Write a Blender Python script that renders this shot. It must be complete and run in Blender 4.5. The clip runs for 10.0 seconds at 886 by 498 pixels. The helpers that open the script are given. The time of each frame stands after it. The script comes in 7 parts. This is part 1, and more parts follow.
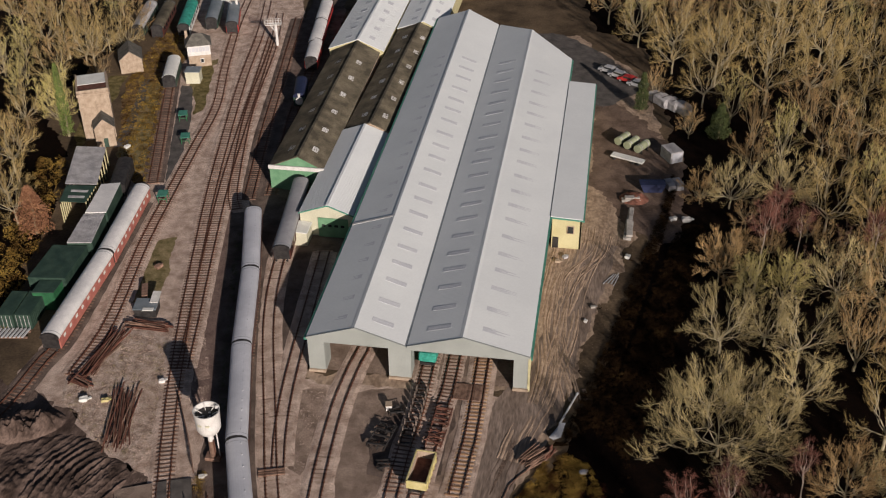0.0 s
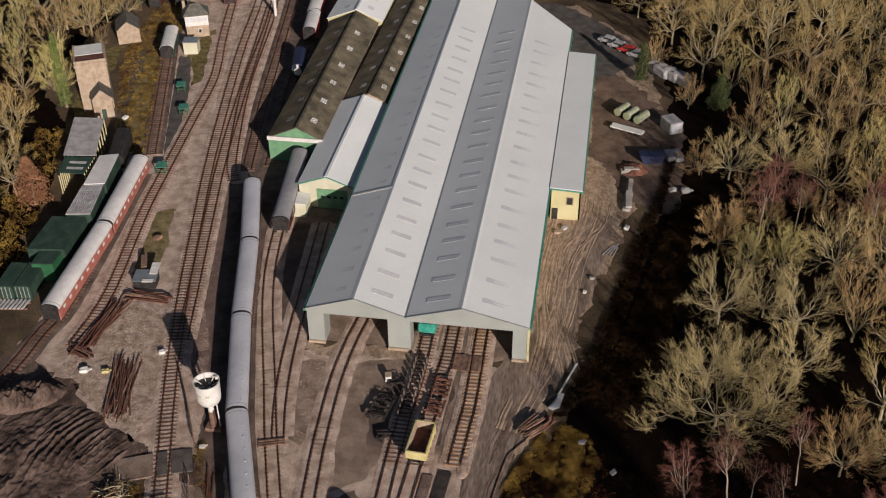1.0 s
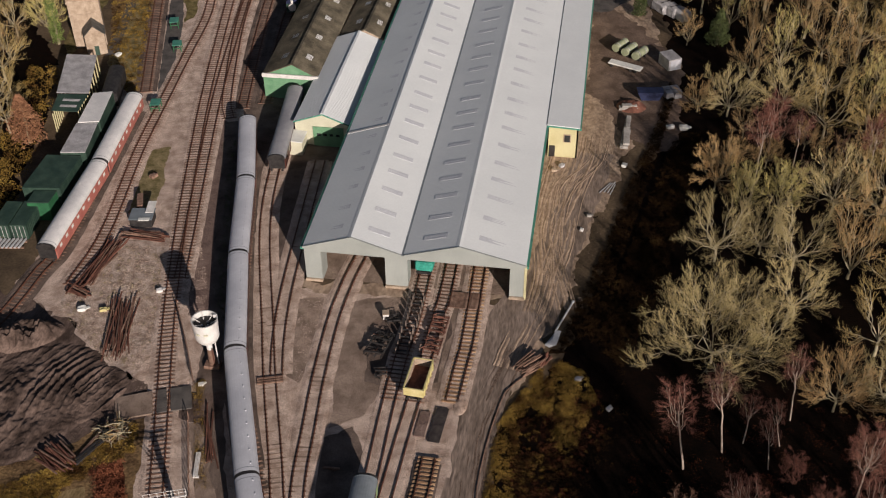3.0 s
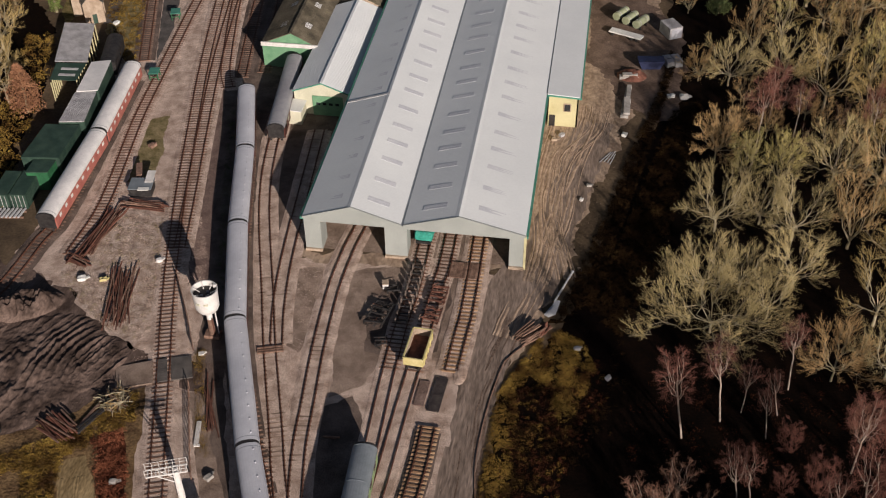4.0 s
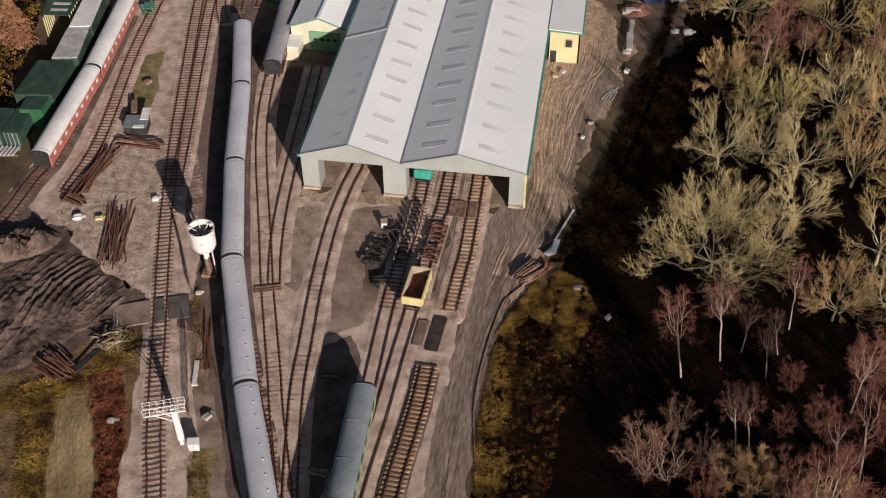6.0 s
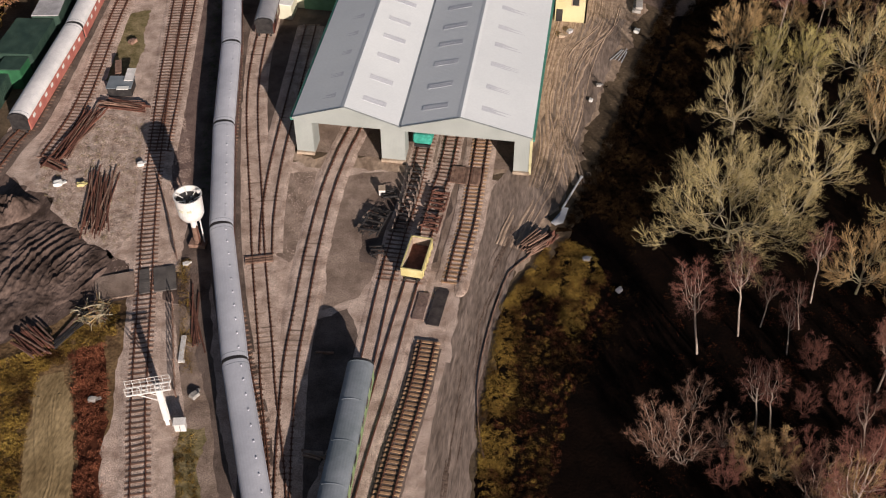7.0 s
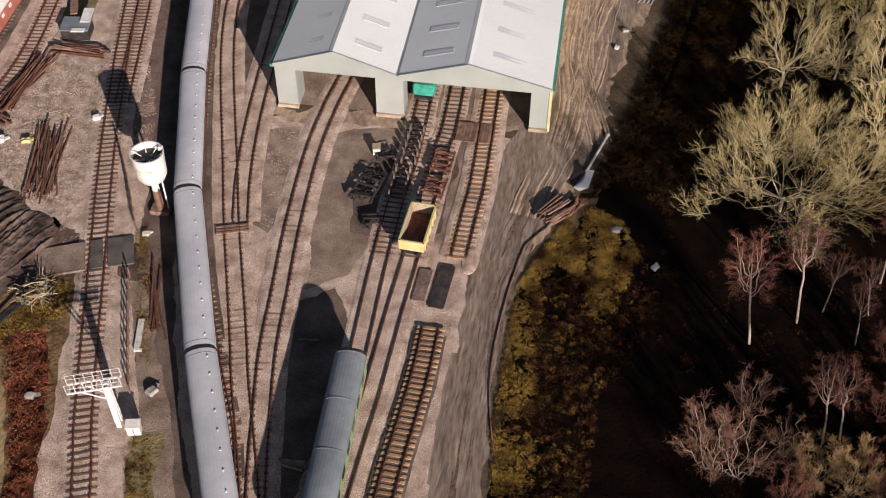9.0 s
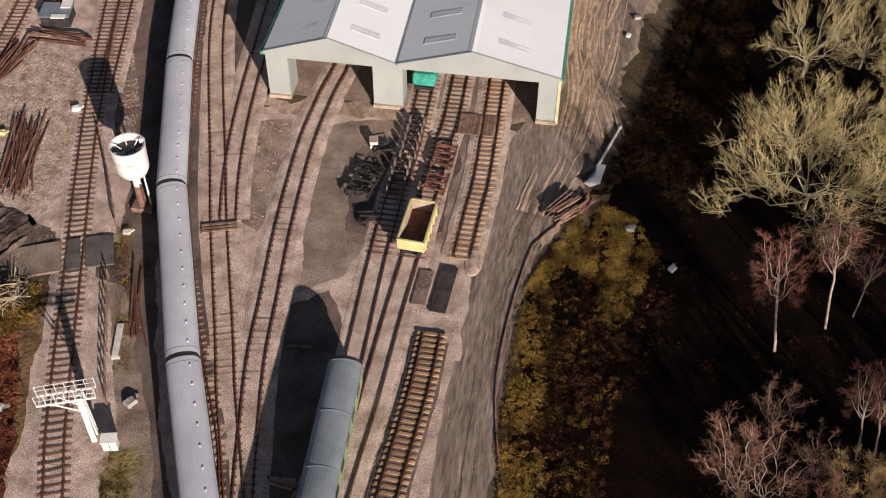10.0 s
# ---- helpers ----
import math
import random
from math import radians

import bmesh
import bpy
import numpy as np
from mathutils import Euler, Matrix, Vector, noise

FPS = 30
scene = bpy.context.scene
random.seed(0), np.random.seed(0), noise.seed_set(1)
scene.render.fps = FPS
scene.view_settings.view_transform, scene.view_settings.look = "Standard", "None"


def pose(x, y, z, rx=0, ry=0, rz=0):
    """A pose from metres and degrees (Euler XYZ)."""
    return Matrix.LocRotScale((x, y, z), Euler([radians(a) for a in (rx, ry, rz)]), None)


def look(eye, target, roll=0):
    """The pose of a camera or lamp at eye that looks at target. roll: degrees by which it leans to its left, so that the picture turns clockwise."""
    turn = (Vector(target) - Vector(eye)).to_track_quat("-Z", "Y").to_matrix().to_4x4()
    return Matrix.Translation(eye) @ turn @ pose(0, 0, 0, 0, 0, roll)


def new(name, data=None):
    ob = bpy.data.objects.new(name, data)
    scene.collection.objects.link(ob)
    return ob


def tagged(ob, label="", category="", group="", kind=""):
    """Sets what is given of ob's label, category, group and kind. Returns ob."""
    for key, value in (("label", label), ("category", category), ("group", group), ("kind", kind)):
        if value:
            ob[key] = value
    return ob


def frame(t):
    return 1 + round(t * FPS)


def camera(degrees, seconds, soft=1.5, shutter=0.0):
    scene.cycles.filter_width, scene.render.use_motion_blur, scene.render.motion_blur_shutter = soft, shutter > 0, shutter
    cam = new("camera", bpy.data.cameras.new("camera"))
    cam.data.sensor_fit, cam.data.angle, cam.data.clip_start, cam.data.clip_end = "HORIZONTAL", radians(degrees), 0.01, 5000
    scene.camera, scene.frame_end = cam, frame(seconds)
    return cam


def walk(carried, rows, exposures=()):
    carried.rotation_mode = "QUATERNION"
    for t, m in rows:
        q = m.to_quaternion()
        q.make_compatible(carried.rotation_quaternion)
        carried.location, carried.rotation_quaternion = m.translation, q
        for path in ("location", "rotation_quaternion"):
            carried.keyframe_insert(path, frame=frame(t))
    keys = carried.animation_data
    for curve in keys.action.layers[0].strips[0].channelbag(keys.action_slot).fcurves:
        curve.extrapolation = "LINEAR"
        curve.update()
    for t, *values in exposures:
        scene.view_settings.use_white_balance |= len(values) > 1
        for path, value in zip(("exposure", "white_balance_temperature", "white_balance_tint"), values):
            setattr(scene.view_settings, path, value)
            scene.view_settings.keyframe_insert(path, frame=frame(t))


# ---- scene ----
cam = camera(44.0, 10.0, soft=1.15)
PATH = [
    (0, (36.936, -112.57, 98.38), (36.672, -110.93, 97.267), -0.5),
    (0.5, (36.926, -112.501, 98.375), (36.665, -110.874, 97.241), -0.5),
    (1, (36.909, -112.584, 98.36), (36.651, -110.973, 97.204), -0.5),
    (1.5, (36.89, -112.523, 98.273), (36.636, -110.928, 97.093), -0.5),
    (2, (36.853, -112.577, 98.212), (36.603, -110.998, 97.01), -0.5),
    (2.5, (36.744, -112.5, 98.193), (36.499, -110.937, 96.969), -0.5),
    (4, (36.841, -112.301, 98.368), (36.604, -110.792, 97.077), -0.5),
    (4.5, (36.885, -112.258, 98.326), (36.65, -110.766, 97.015), -0.5),
    (5, (37.05, -112.043, 98.341), (36.816, -110.572, 97.007), -0.6),
    (5.5, (37.119, -112.021, 98.269), (36.887, -110.567, 96.915), -0.6),
    (7, (35.414, -105.962, 92.184), (35.199, -104.565, 90.77), -0.3),
    (7.5, (34.201, -102.434, 88.142), (33.995, -101.052, 86.711), 0.1),
    (8, (33.002, -98.647, 84.338), (32.806, -97.283, 82.889), 0.4),
    (8.5, (32.385, -95.847, 81.519), (32.192, -94.484, 80.068), 0.5),
    (9, (32.278, -92.841, 78.887), (32.08, -91.483, 77.431), 0.3),
    (9.5, (31.65, -90.282, 76.151), (31.456, -88.925, 74.695), 0.5),
    (10, (31.314, -87.904, 73.75), (31.118, -86.549, 72.293), 0.4),
]
walk(cam, [(t, look(eye, target, roll)) for t, eye, target, roll in PATH], [(0, -0.07, 6500, 16), (5.5, 0.2, 6500, 17), (10, 0.53, 6500, 18)])

# ---------- world, sun ----------
SUN_EL, SUN_AZ = 18.3, (0.53, -0.848)      # height in degrees; ground direction towards the sun
world = bpy.data.worlds.new("sky")
scene.world = world
world.use_nodes = True
wn = world.node_tree.nodes
sky = wn.new("ShaderNodeTexSky")
sky.sky_type, sky.sun_disc = "NISHITA", False
sky.sun_elevation = radians(SUN_EL)
sky.sun_rotation = math.atan2(SUN_AZ[0], SUN_AZ[1])
world.node_tree.links.new(sky.outputs[0], wn["Background"].inputs[0])
wn["Background"].inputs[1].default_value = 0.034
sun_data = bpy.data.lights.new("sun", "SUN")
sun_data.energy, sun_data.angle, sun_data.color = 5.0, radians(0.6), (1.0, 0.9, 0.78)
sun = new("sun", sun_data)
sun.matrix_world = look((SUN_AZ[0] * 100, SUN_AZ[1] * 100, math.tan(radians(SUN_EL)) * 100), (0, 0, 0))

# ---------- materials ----------


def mat(name, c1, c2, scale=1.0, rough=0.8, metal=0.0, bump=0.0, bscale=20.0, rnd=0.0, wave=None, spec=0.35, c3=None, island=False, fine_mix=0.28, stretch=None):
    """Noise-mixed paint with grain at two scales, fine relief and, if wanted, ribs."""
    m = bpy.data.materials.new(name)
    m.use_nodes = True
    nt = m.node_tree
    n, l = nt.nodes, nt.links
    b = n["Principled BSDF"]
    tc = n.new("ShaderNodeTexCoord")
    coord = tc.outputs["Object"]
    if stretch:
        mp = n.new("ShaderNodeMapping")
        mp.inputs["Scale"].default_value = stretch
        l.new(coord, mp.inputs["Vector"])
        coord = mp.outputs[0]
    big = n.new("ShaderNodeTexNoise")
    big.inputs["Scale"].default_value, big.inputs["Detail"].default_value, big.inputs["Roughness"].default_value = scale, 6, 0.6
    l.new(coord, big.inputs["Vector"])
    ramp = n.new("ShaderNodeValToRGB")
    ramp.color_ramp.elements[0].position, ramp.color_ramp.elements[1].position = 0.36, 0.64
    ramp.color_ramp.elements[0].color, ramp.color_ramp.elements[1].color = (*c1, 1), (*c2, 1)
    if c3:
        e = ramp.color_ramp.elements.new(0.8)
        e.color = (*c3, 1)
    l.new(big.outputs["Fac"], ramp.inputs["Fac"])
    fine = n.new("ShaderNodeTexNoise")
    fine.inputs["Scale"].default_value, fine.inputs["Detail"].default_value = bscale, 4
    l.new(coord, fine.inputs["Vector"])
    val = n.new("ShaderNodeMapRange")
    val.inputs["From Min"].default_value, val.inputs["From Max"].default_value = 0.25, 0.75
    val.inputs["To Min"].default_value, val.inputs["To Max"].default_value = 1 - fine_mix, 1 + fine_mix
    l.new(fine.outputs["Fac"], val.inputs["Value"])
    last = val.outputs["Result"]
    if rnd:
        src = n.new("ShaderNodeNewGeometry").outputs["Random Per Island"] if island else n.new("ShaderNodeObjectInfo").outputs["Random"]
        rr = n.new("ShaderNodeMapRange")
        rr.inputs["To Min"].default_value, rr.inputs["To Max"].default_value = 1 - rnd, 1 + rnd
        l.new(src, rr.inputs["Value"])
        mul = n.new("ShaderNodeMath")
        mul.operation = "MULTIPLY"
        l.new(last, mul.inputs[0]), l.new(rr.outputs["Result"], mul.inputs[1])
        last = mul.outputs[0]
    mix = n.new("ShaderNodeVectorMath")
    mix.operation = "SCALE"
    l.new(ramp.outputs["Color"], mix.inputs[0]), l.new(last, mix.inputs["Scale"])
    l.new(mix.outputs[0], b.inputs["Base Color"])
    b.inputs["Roughness"].default_value, b.inputs["Metallic"].default_value = rough, metal
    b.inputs["Specular IOR Level"].default_value = spec
    height = None
    if wave:
        axis, wscale, depth = wave
        w = n.new("ShaderNodeTexWave")
        w.wave_type, w.bands_direction, w.wave_profile = "BANDS", axis, "SIN"
        w.inputs["Scale"].default_value = wscale
        l.new(tc.outputs["Object"], w.inputs["Vector"])
        bw = n.new("ShaderNodeBump")
        bw.inputs["Distance"].default_value, bw.inputs["Strength"].default_value = depth, 1.0
        l.new(w.outputs["Fac"], bw.inputs["Height"])
        height = bw
    if bump:
        bp = n.new("ShaderNodeBump")
        bp.inputs["Distance"].default_value, bp.inputs["Strength"].default_value = bump, 0.8
        l.new(fine.outputs["Fac"], bp.inputs["Height"])
        if height:
            l.new(height.outputs[0], bp.inputs["Normal"])
        height = bp
    if height:
        l.new(height.outputs[0], b.inputs["Normal"])
    return m


M = dict(
    earth=mat("earth", (0.065, 0.048, 0.033), (0.15, 0.11, 0.072), 0.12, 0.95, bump=0.08, bscale=2.5, c3=(0.085, 0.08, 0.035), spec=0.04),
    # litter colours far below natural: the wood's shade is painted into them
    litter=mat("shade_dark_litter", (0.0028, 0.0016, 0.0012), (0.007, 0.0036, 0.0024), 0.35, 0.95, bump=0.1, bscale=3.0, c3=(0.016, 0.007, 0.004), spec=0.04),
    # bank and bramble browns are lowered to stand in for tree shade
    scrubground=mat("shade_dark_bank", (0.008, 0.004, 0.0025), (0.035, 0.019, 0.008), 0.22, 0.95, bump=0.25, bscale=2.2, c3=(0.06, 0.034, 0.013), fine_mix=0.6, spec=0.04),
    bramble=mat("shade_dark_bramble", (0.008, 0.0045, 0.0022), (0.034, 0.019, 0.008), 0.3, 0.95, rnd=0.5, island=True, c3=(0.075, 0.05, 0.018), spec=0.04),
    dirtballast=mat("dirty_ballast", (0.18, 0.132, 0.105), (0.34, 0.262, 0.212), 0.35, 0.95, bump=0.08, bscale=9.0, c3=(0.2, 0.155, 0.11), fine_mix=0.55, spec=0.04),
    rut=mat("wet_wheel_rut", (0.17, 0.118, 0.085), (0.28, 0.205, 0.16), 0.5, 0.8, bump=0.05, bscale=3.0),
    roadmud=mat("dry_road_mud", (0.14, 0.104, 0.082), (0.3, 0.232, 0.19), 0.5, 0.92, bump=0.1, bscale=3.2, c3=(0.38, 0.292, 0.23), fine_mix=0.4, stretch=(1.0, 0.2, 1.0)),
    moss=mat("mossy_ground", (0.095, 0.08, 0.03), (0.22, 0.178, 0.085), 0.9, 0.95, bump=0.1, bscale=5, c3=(0.3, 0.23, 0.15), spec=0.04),
    ballast=mat("ballast", (0.33, 0.24, 0.19), (0.6, 0.475, 0.4), 0.5, 0.95, bump=0.07, bscale=10.0, c3=(0.48, 0.37, 0.305), fine_mix=0.75),
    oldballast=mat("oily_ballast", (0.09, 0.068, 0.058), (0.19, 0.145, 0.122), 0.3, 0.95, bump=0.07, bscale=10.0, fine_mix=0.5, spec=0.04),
    rubble=mat("pale_rubble", (0.24, 0.168, 0.13), (0.56, 0.455, 0.39), 0.8, 0.95, bump=0.15, bscale=5.0, c3=(0.3, 0.2, 0.15), fine_mix=0.45),
    mud=mat("rutted_mud", (0.23, 0.162, 0.115), (0.41, 0.31, 0.23), 0.5, 0.9, bump=0.12, bscale=2.0, c3=(0.44, 0.28, 0.155), fine_mix=0.3, stretch=(1.0, 0.55, 1.0)),
    coal=mat("coal_dust", (0.058, 0.041, 0.034), (0.172, 0.124, 0.104), 0.5, 0.9, bump=0.09, bscale=4.5, stretch=(1.0, 0.45, 1.0), spec=0.04),
    tarmac=mat("tarmac", (0.06, 0.055, 0.052), (0.12, 0.108, 0.1), 0.5, 0.9, bump=0.02, bscale=14),
    grass=mat("rough_grass", (0.13, 0.11, 0.05), (0.28, 0.225, 0.125), 0.6, 0.95, bump=0.12, bscale=4, c3=(0.4, 0.31, 0.23), spec=0.05),
    deadweed=mat("dead_weeds", (0.09, 0.055, 0.03), (0.22, 0.145, 0.075), 0.5, 0.95, bump=0.15, bscale=3, c3=(0.3, 0.21, 0.09), fine_mix=0.5, spec=0.05),
    rustbracken=mat("rust_bracken", (0.085, 0.028, 0.016), (0.3, 0.115, 0.062), 0.4, 0.95, rnd=0.4, island=True, spec=0.05),
    pathearth=mat("dry_olive_earth", (0.2, 0.142, 0.072), (0.35, 0.26, 0.14), 0.4, 0.95, bump=0.08, bscale=4.0, c3=(0.42, 0.31, 0.18), fine_mix=0.4, stretch=(1.0, 0.35, 1.0), spec=0.04),
    beechleaf=mat("beech_leaves", (0.19, 0.085, 0.045), (0.34, 0.175, 0.095), 0.5, 0.9, rnd=0.35, island=True),
    midroof=mat("mid_grey_roof", (0.25, 0.25, 0.27), (0.33, 0.33, 0.35), 0.4, 0.5, bscale=6, fine_mix=0.08),
    concrete=mat("concrete", (0.25, 0.235, 0.215), (0.42, 0.4, 0.375), 0.6, 0.85, bump=0.01, bscale=12),
    slab=mat("dark_slab", (0.035, 0.03, 0.032), (0.075, 0.065, 0.062), 0.9, 0.85, bump=0.02, bscale=9, spec=0.04),
    rail=mat("rusty_rail", (0.09, 0.038, 0.024), (0.18, 0.082, 0.052), 2.0, 0.7, 0.3, rnd=0.1),
    sleeper=mat("creosoted_sleeper", (0.12, 0.07, 0.051), (0.26, 0.165, 0.122), 1.5, 0.9, bump=0.01, bscale=18, rnd=0.35),
    palesleeper=mat("new_sleeper", (0.24, 0.135, 0.075), (0.47, 0.31, 0.185), 1.2, 0.85, bump=0.01, bscale=18, rnd=0.3),
    rust=mat("rust", (0.082, 0.034, 0.024), (0.185, 0.08, 0.055), 1.3, 0.85, bump=0.01, bscale=15, rnd=0.3),
    dark=mat("dark_metal", (0.018, 0.017, 0.018), (0.05, 0.046, 0.045), 1.5, 0.6, 0.2),
    roofgrey=mat("weathered_roof_sheet", (0.7, 0.735, 0.745), (0.76, 0.795, 0.8), 0.1, 0.5, bscale=3, fine_mix=0.03),
    paleglass=mat("clean_rooflight", (0.78, 0.79, 0.8), (0.86, 0.87, 0.88), 0.6, 0.4),
    skylight=mat("grp_rooflight", (0.54, 0.56, 0.6), (0.61, 0.63, 0.66), 0.4, 0.45),
    clad=mat("grey_cladding", (0.275, 0.3, 0.285), (0.34, 0.365, 0.35), 0.15, 0.6, wave=("X", 1.6, 0.004)),
    cream=mat("cream_paint", (0.46, 0.42, 0.235), (0.56, 0.52, 0.31), 0.3, 0.7, bump=0.004, bscale=10),
    palecream=mat("pale_cream_paint", (0.5, 0.49, 0.37), (0.6, 0.59, 0.46), 0.3, 0.7, bump=0.004, bscale=10),
    purplecinder=mat("purple_brown_cinders", (0.13, 0.09, 0.078), (0.23, 0.165, 0.142), 0.4, 0.95, bump=0.1, bscale=5.0, c3=(0.3, 0.22, 0.185), fine_mix=0.45, spec=0.04),
    # dark mud: paints tree shade by the annex and colours the road's wheel lines
    darkmud=mat("shade_and_rut_mud", (0.095, 0.067, 0.052), (0.2, 0.144, 0.113), 0.25, 0.8, bump=0.08, bscale=4.0, c3=(0.11, 0.08, 0.064), fine_mix=0.4, spec=0.08),
    wheelsteel=mat("dulled_wheel_steel", (0.11, 0.084, 0.07), (0.24, 0.195, 0.165), 2.0, 0.6, 0.3, rnd=0.2),
    mudridge=mat("dry_mud_ridge", (0.28, 0.2, 0.145), (0.46, 0.34, 0.25), 0.8, 0.9, bump=0.04, bscale=6.0),
    palegreen=mat("pale_green_tank_paint", (0.24, 0.27, 0.17), (0.34, 0.37, 0.25), 0.8, 0.5),
    holly=mat("holly_leaves", (0.03, 0.045, 0.014), (0.09, 0.11, 0.035), 0.5, 0.7, rnd=0.35, island=True),
    greentrim=mat("green_trim", (0.05, 0.2, 0.15), (0.08, 0.28, 0.21), 0.8, 0.5),
    greendoor=mat("green_door", (0.11, 0.25, 0.14), (0.17, 0.33, 0.2), 0.6, 0.6),
    asbestos=mat("mossy_asbestos", (0.05, 0.043, 0.03), (0.14, 0.12, 0.085), 0.35, 0.9, bump=0.02, bscale=4, c3=(0.1, 0.095, 0.035)),
    whitesheet=mat("white_sheet", (0.62, 0.63, 0.6), (0.74, 0.75, 0.72), 0.5, 0.6),
    coachroof=mat("grey_coach_roof", (0.455, 0.47, 0.52), (0.55, 0.565, 0.615), 0.35, 0.5, bscale=6, fine_mix=0.06),
    coachroof2=mat("pale_coach_roof", (0.6, 0.6, 0.6), (0.76, 0.75, 0.74), 0.4, 0.55, bscale=6, fine_mix=0.1),
    slateroof=mat("dark_coach_roof", (0.15, 0.18, 0.2), (0.22, 0.25, 0.28), 0.4, 0.5, bscale=6, fine_mix=0.08),
    coachred=mat("faded_red_paint", (0.36, 0.11, 0.09), (0.48, 0.18, 0.14), 0.6, 0.5),
    coachcream=mat("maroon_paint", (0.07, 0.025, 0.02), (0.12, 0.045, 0.035), 0.6, 0.5),
    coachgreen=mat("light_green_paint", (0.19, 0.28, 0.13), (0.27, 0.38, 0.19), 0.6, 0.5),
    darkgreen=mat("dark_green_paint", (0.018, 0.042, 0.032), (0.04, 0.075, 0.055), 0.6, 0.6),
    brightgreen=mat("bright_green_paint", (0.018, 0.09, 0.04), (0.03, 0.14, 0.06), 0.6, 0.6),
    teal=mat("teal_tarpaulin", (0.02, 0.22, 0.17), (0.05, 0.36, 0.28), 0.9, 0.6, bump=0.03, bscale=3),
    glass=mat("dark_glass", (0.02, 0.022, 0.025), (0.035, 0.038, 0.04), 0.6, 0.12, spec=0.6),
    yellow=mat("yellow_paint", (0.46, 0.4, 0.16), (0.62, 0.55, 0.29), 0.8, 0.6),
    white=mat("white_paint", (0.56, 0.55, 0.53), (0.7, 0.69, 0.67), 0.9, 0.55),
    brick=mat("buff_brick", (0.3, 0.228, 0.165), (0.44, 0.352, 0.27), 0.9, 0.9, bump=0.02, bscale=9),
    slate=mat("slate", (0.09, 0.085, 0.075), (0.17, 0.16, 0.14), 0.8, 0.8, bump=0.02, bscale=8, wave=("Z", 2.0, 0.03)),
    tin=mat("weathered_tin", (0.35, 0.34, 0.35), (0.56, 0.55, 0.56), 0.7, 0.6, wave=("X", 3.0, 0.03)),
    redpaint=mat("red_paint", (0.45, 0.03, 0.03), (0.6, 0.06, 0.05), 0.7, 0.5),
    blue=mat("blue_paint", (0.012, 0.016, 0.045), (0.024, 0.032, 0.08), 0.7, 0.5),
    silver=mat("silver_paint", (0.45, 0.46, 0.48), (0.6, 0.61, 0.63), 0.7, 0.35, 0.3),
    bark=mat("pale_bark", (0.16, 0.135, 0.085), (0.32, 0.275, 0.18), 1.5, 0.9, rnd=0.2),
    birchbark=mat("birch_bark", (0.28, 0.22, 0.18), (0.46, 0.38, 0.32), 1.5, 0.8, rnd=0.1),
    twig=mat("olive_twigs", (0.31, 0.225, 0.085), (0.46, 0.345, 0.15), 0.3, 0.9, rnd=0.3),
    twigpale=mat("pale_lichened_twigs", (0.35, 0.28, 0.13), (0.52, 0.425, 0.215), 0.3, 0.9, rnd=0.3),
    twigtan=mat("tan_twigs", (0.32, 0.205, 0.09), (0.47, 0.32, 0.155), 0.3, 0.9, rnd=0.3),
    palebark=mat("lichened_bark", (0.3, 0.26, 0.17), (0.5, 0.44, 0.31), 1.5, 0.9, rnd=0.1),
    twigpink=mat("pinkish_twigs", (0.18, 0.092, 0.062), (0.29, 0.165, 0.115), 0.3, 0.9, rnd=0.25),
    twigred=mat("reddish_twigs", (0.14, 0.055, 0.04), (0.23, 0.1, 0.074), 0.3, 0.9, rnd=0.25),
    twigyellow=mat("yellow_olive_twigs", (0.34, 0.285, 0.1), (0.5, 0.43, 0.18), 0.3, 0.9, rnd=0.3),
    greysleeper=mat("bleached_sleeper", (0.23, 0.165, 0.125), (0.38, 0.29, 0.23), 1.5, 0.9, bump=0.01, bscale=18, rnd=0.3),
    chair=mat("rusty_rail_chair", (0.1, 0.05, 0.035), (0.19, 0.1, 0.068), 2.0, 0.8, 0.2, rnd=0.2),
    drygrass=mat("dry_grass", (0.2, 0.16, 0.08), (0.4, 0.33, 0.2), 0.4, 0.95, rnd=0.3, island=True, spec=0.05),
    scrub=mat("scrub", (0.05, 0.024, 0.009), (0.34, 0.225, 0.056), 0.3, 0.95, rnd=0.5, island=True, c3=(0.54, 0.4, 0.115), spec=0.04),
    # red-brown bracken, darker than rustbracken: the south-eastern wood's shade is mixed in
    bracken=mat("shade_dark_bracken", (0.035, 0.013, 0.008), (0.11, 0.04, 0.022), 0.4, 0.95, rnd=0.4, island=True, spec=0.04),
    ivy=mat("ivy", (0.09, 0.13, 0.03), (0.2, 0.25, 0.07), 0.5, 0.8, rnd=0.35, island=True),
)

# ---------- builders ----------


def root(name, label, category, x=0, y=0, z=0, rz=0, group="", kind=""):
    ob = new(name)
    ob.empty_display_size = 0.5
    ob.matrix_basis = pose(x, y, z, 0, 0, rz)
    return tagged(ob, label, category, group, kind)


def link(name, bm, material, parent=None, label="", smooth=False):
    me = bpy.data.meshes.new(name)
    bm.to_mesh(me)
    bm.free()
    me.materials.append(material)
    if smooth:
        for p in me.polygons:
            p.use_smooth = True
    ob = new(name, me)
    ob.parent = parent
    return tagged(ob, label)


part = link


def shared(name, me, parent, m):
    ob = new(name, me)
    ob.parent = parent
    ob.matrix_basis = m
    return ob


def box(bm, c, s, rot=(0, 0, 0), bevel=0.0):
    """A box about c with full sizes s."""
    m = Matrix.Translation(c) @ Euler([radians(a) for a in rot]).to_matrix().to_4x4() @ Matrix.Diagonal((*s, 1))
    made = bmesh.ops.create_cube(bm, size=1.0, matrix=m)
    if bevel:
        es = list({e for v in made["verts"] for e in v.link_edges})
        bmesh.ops.bevel(bm, geom=es, offset=bevel, segments=1, affect="EDGES")
    return bm


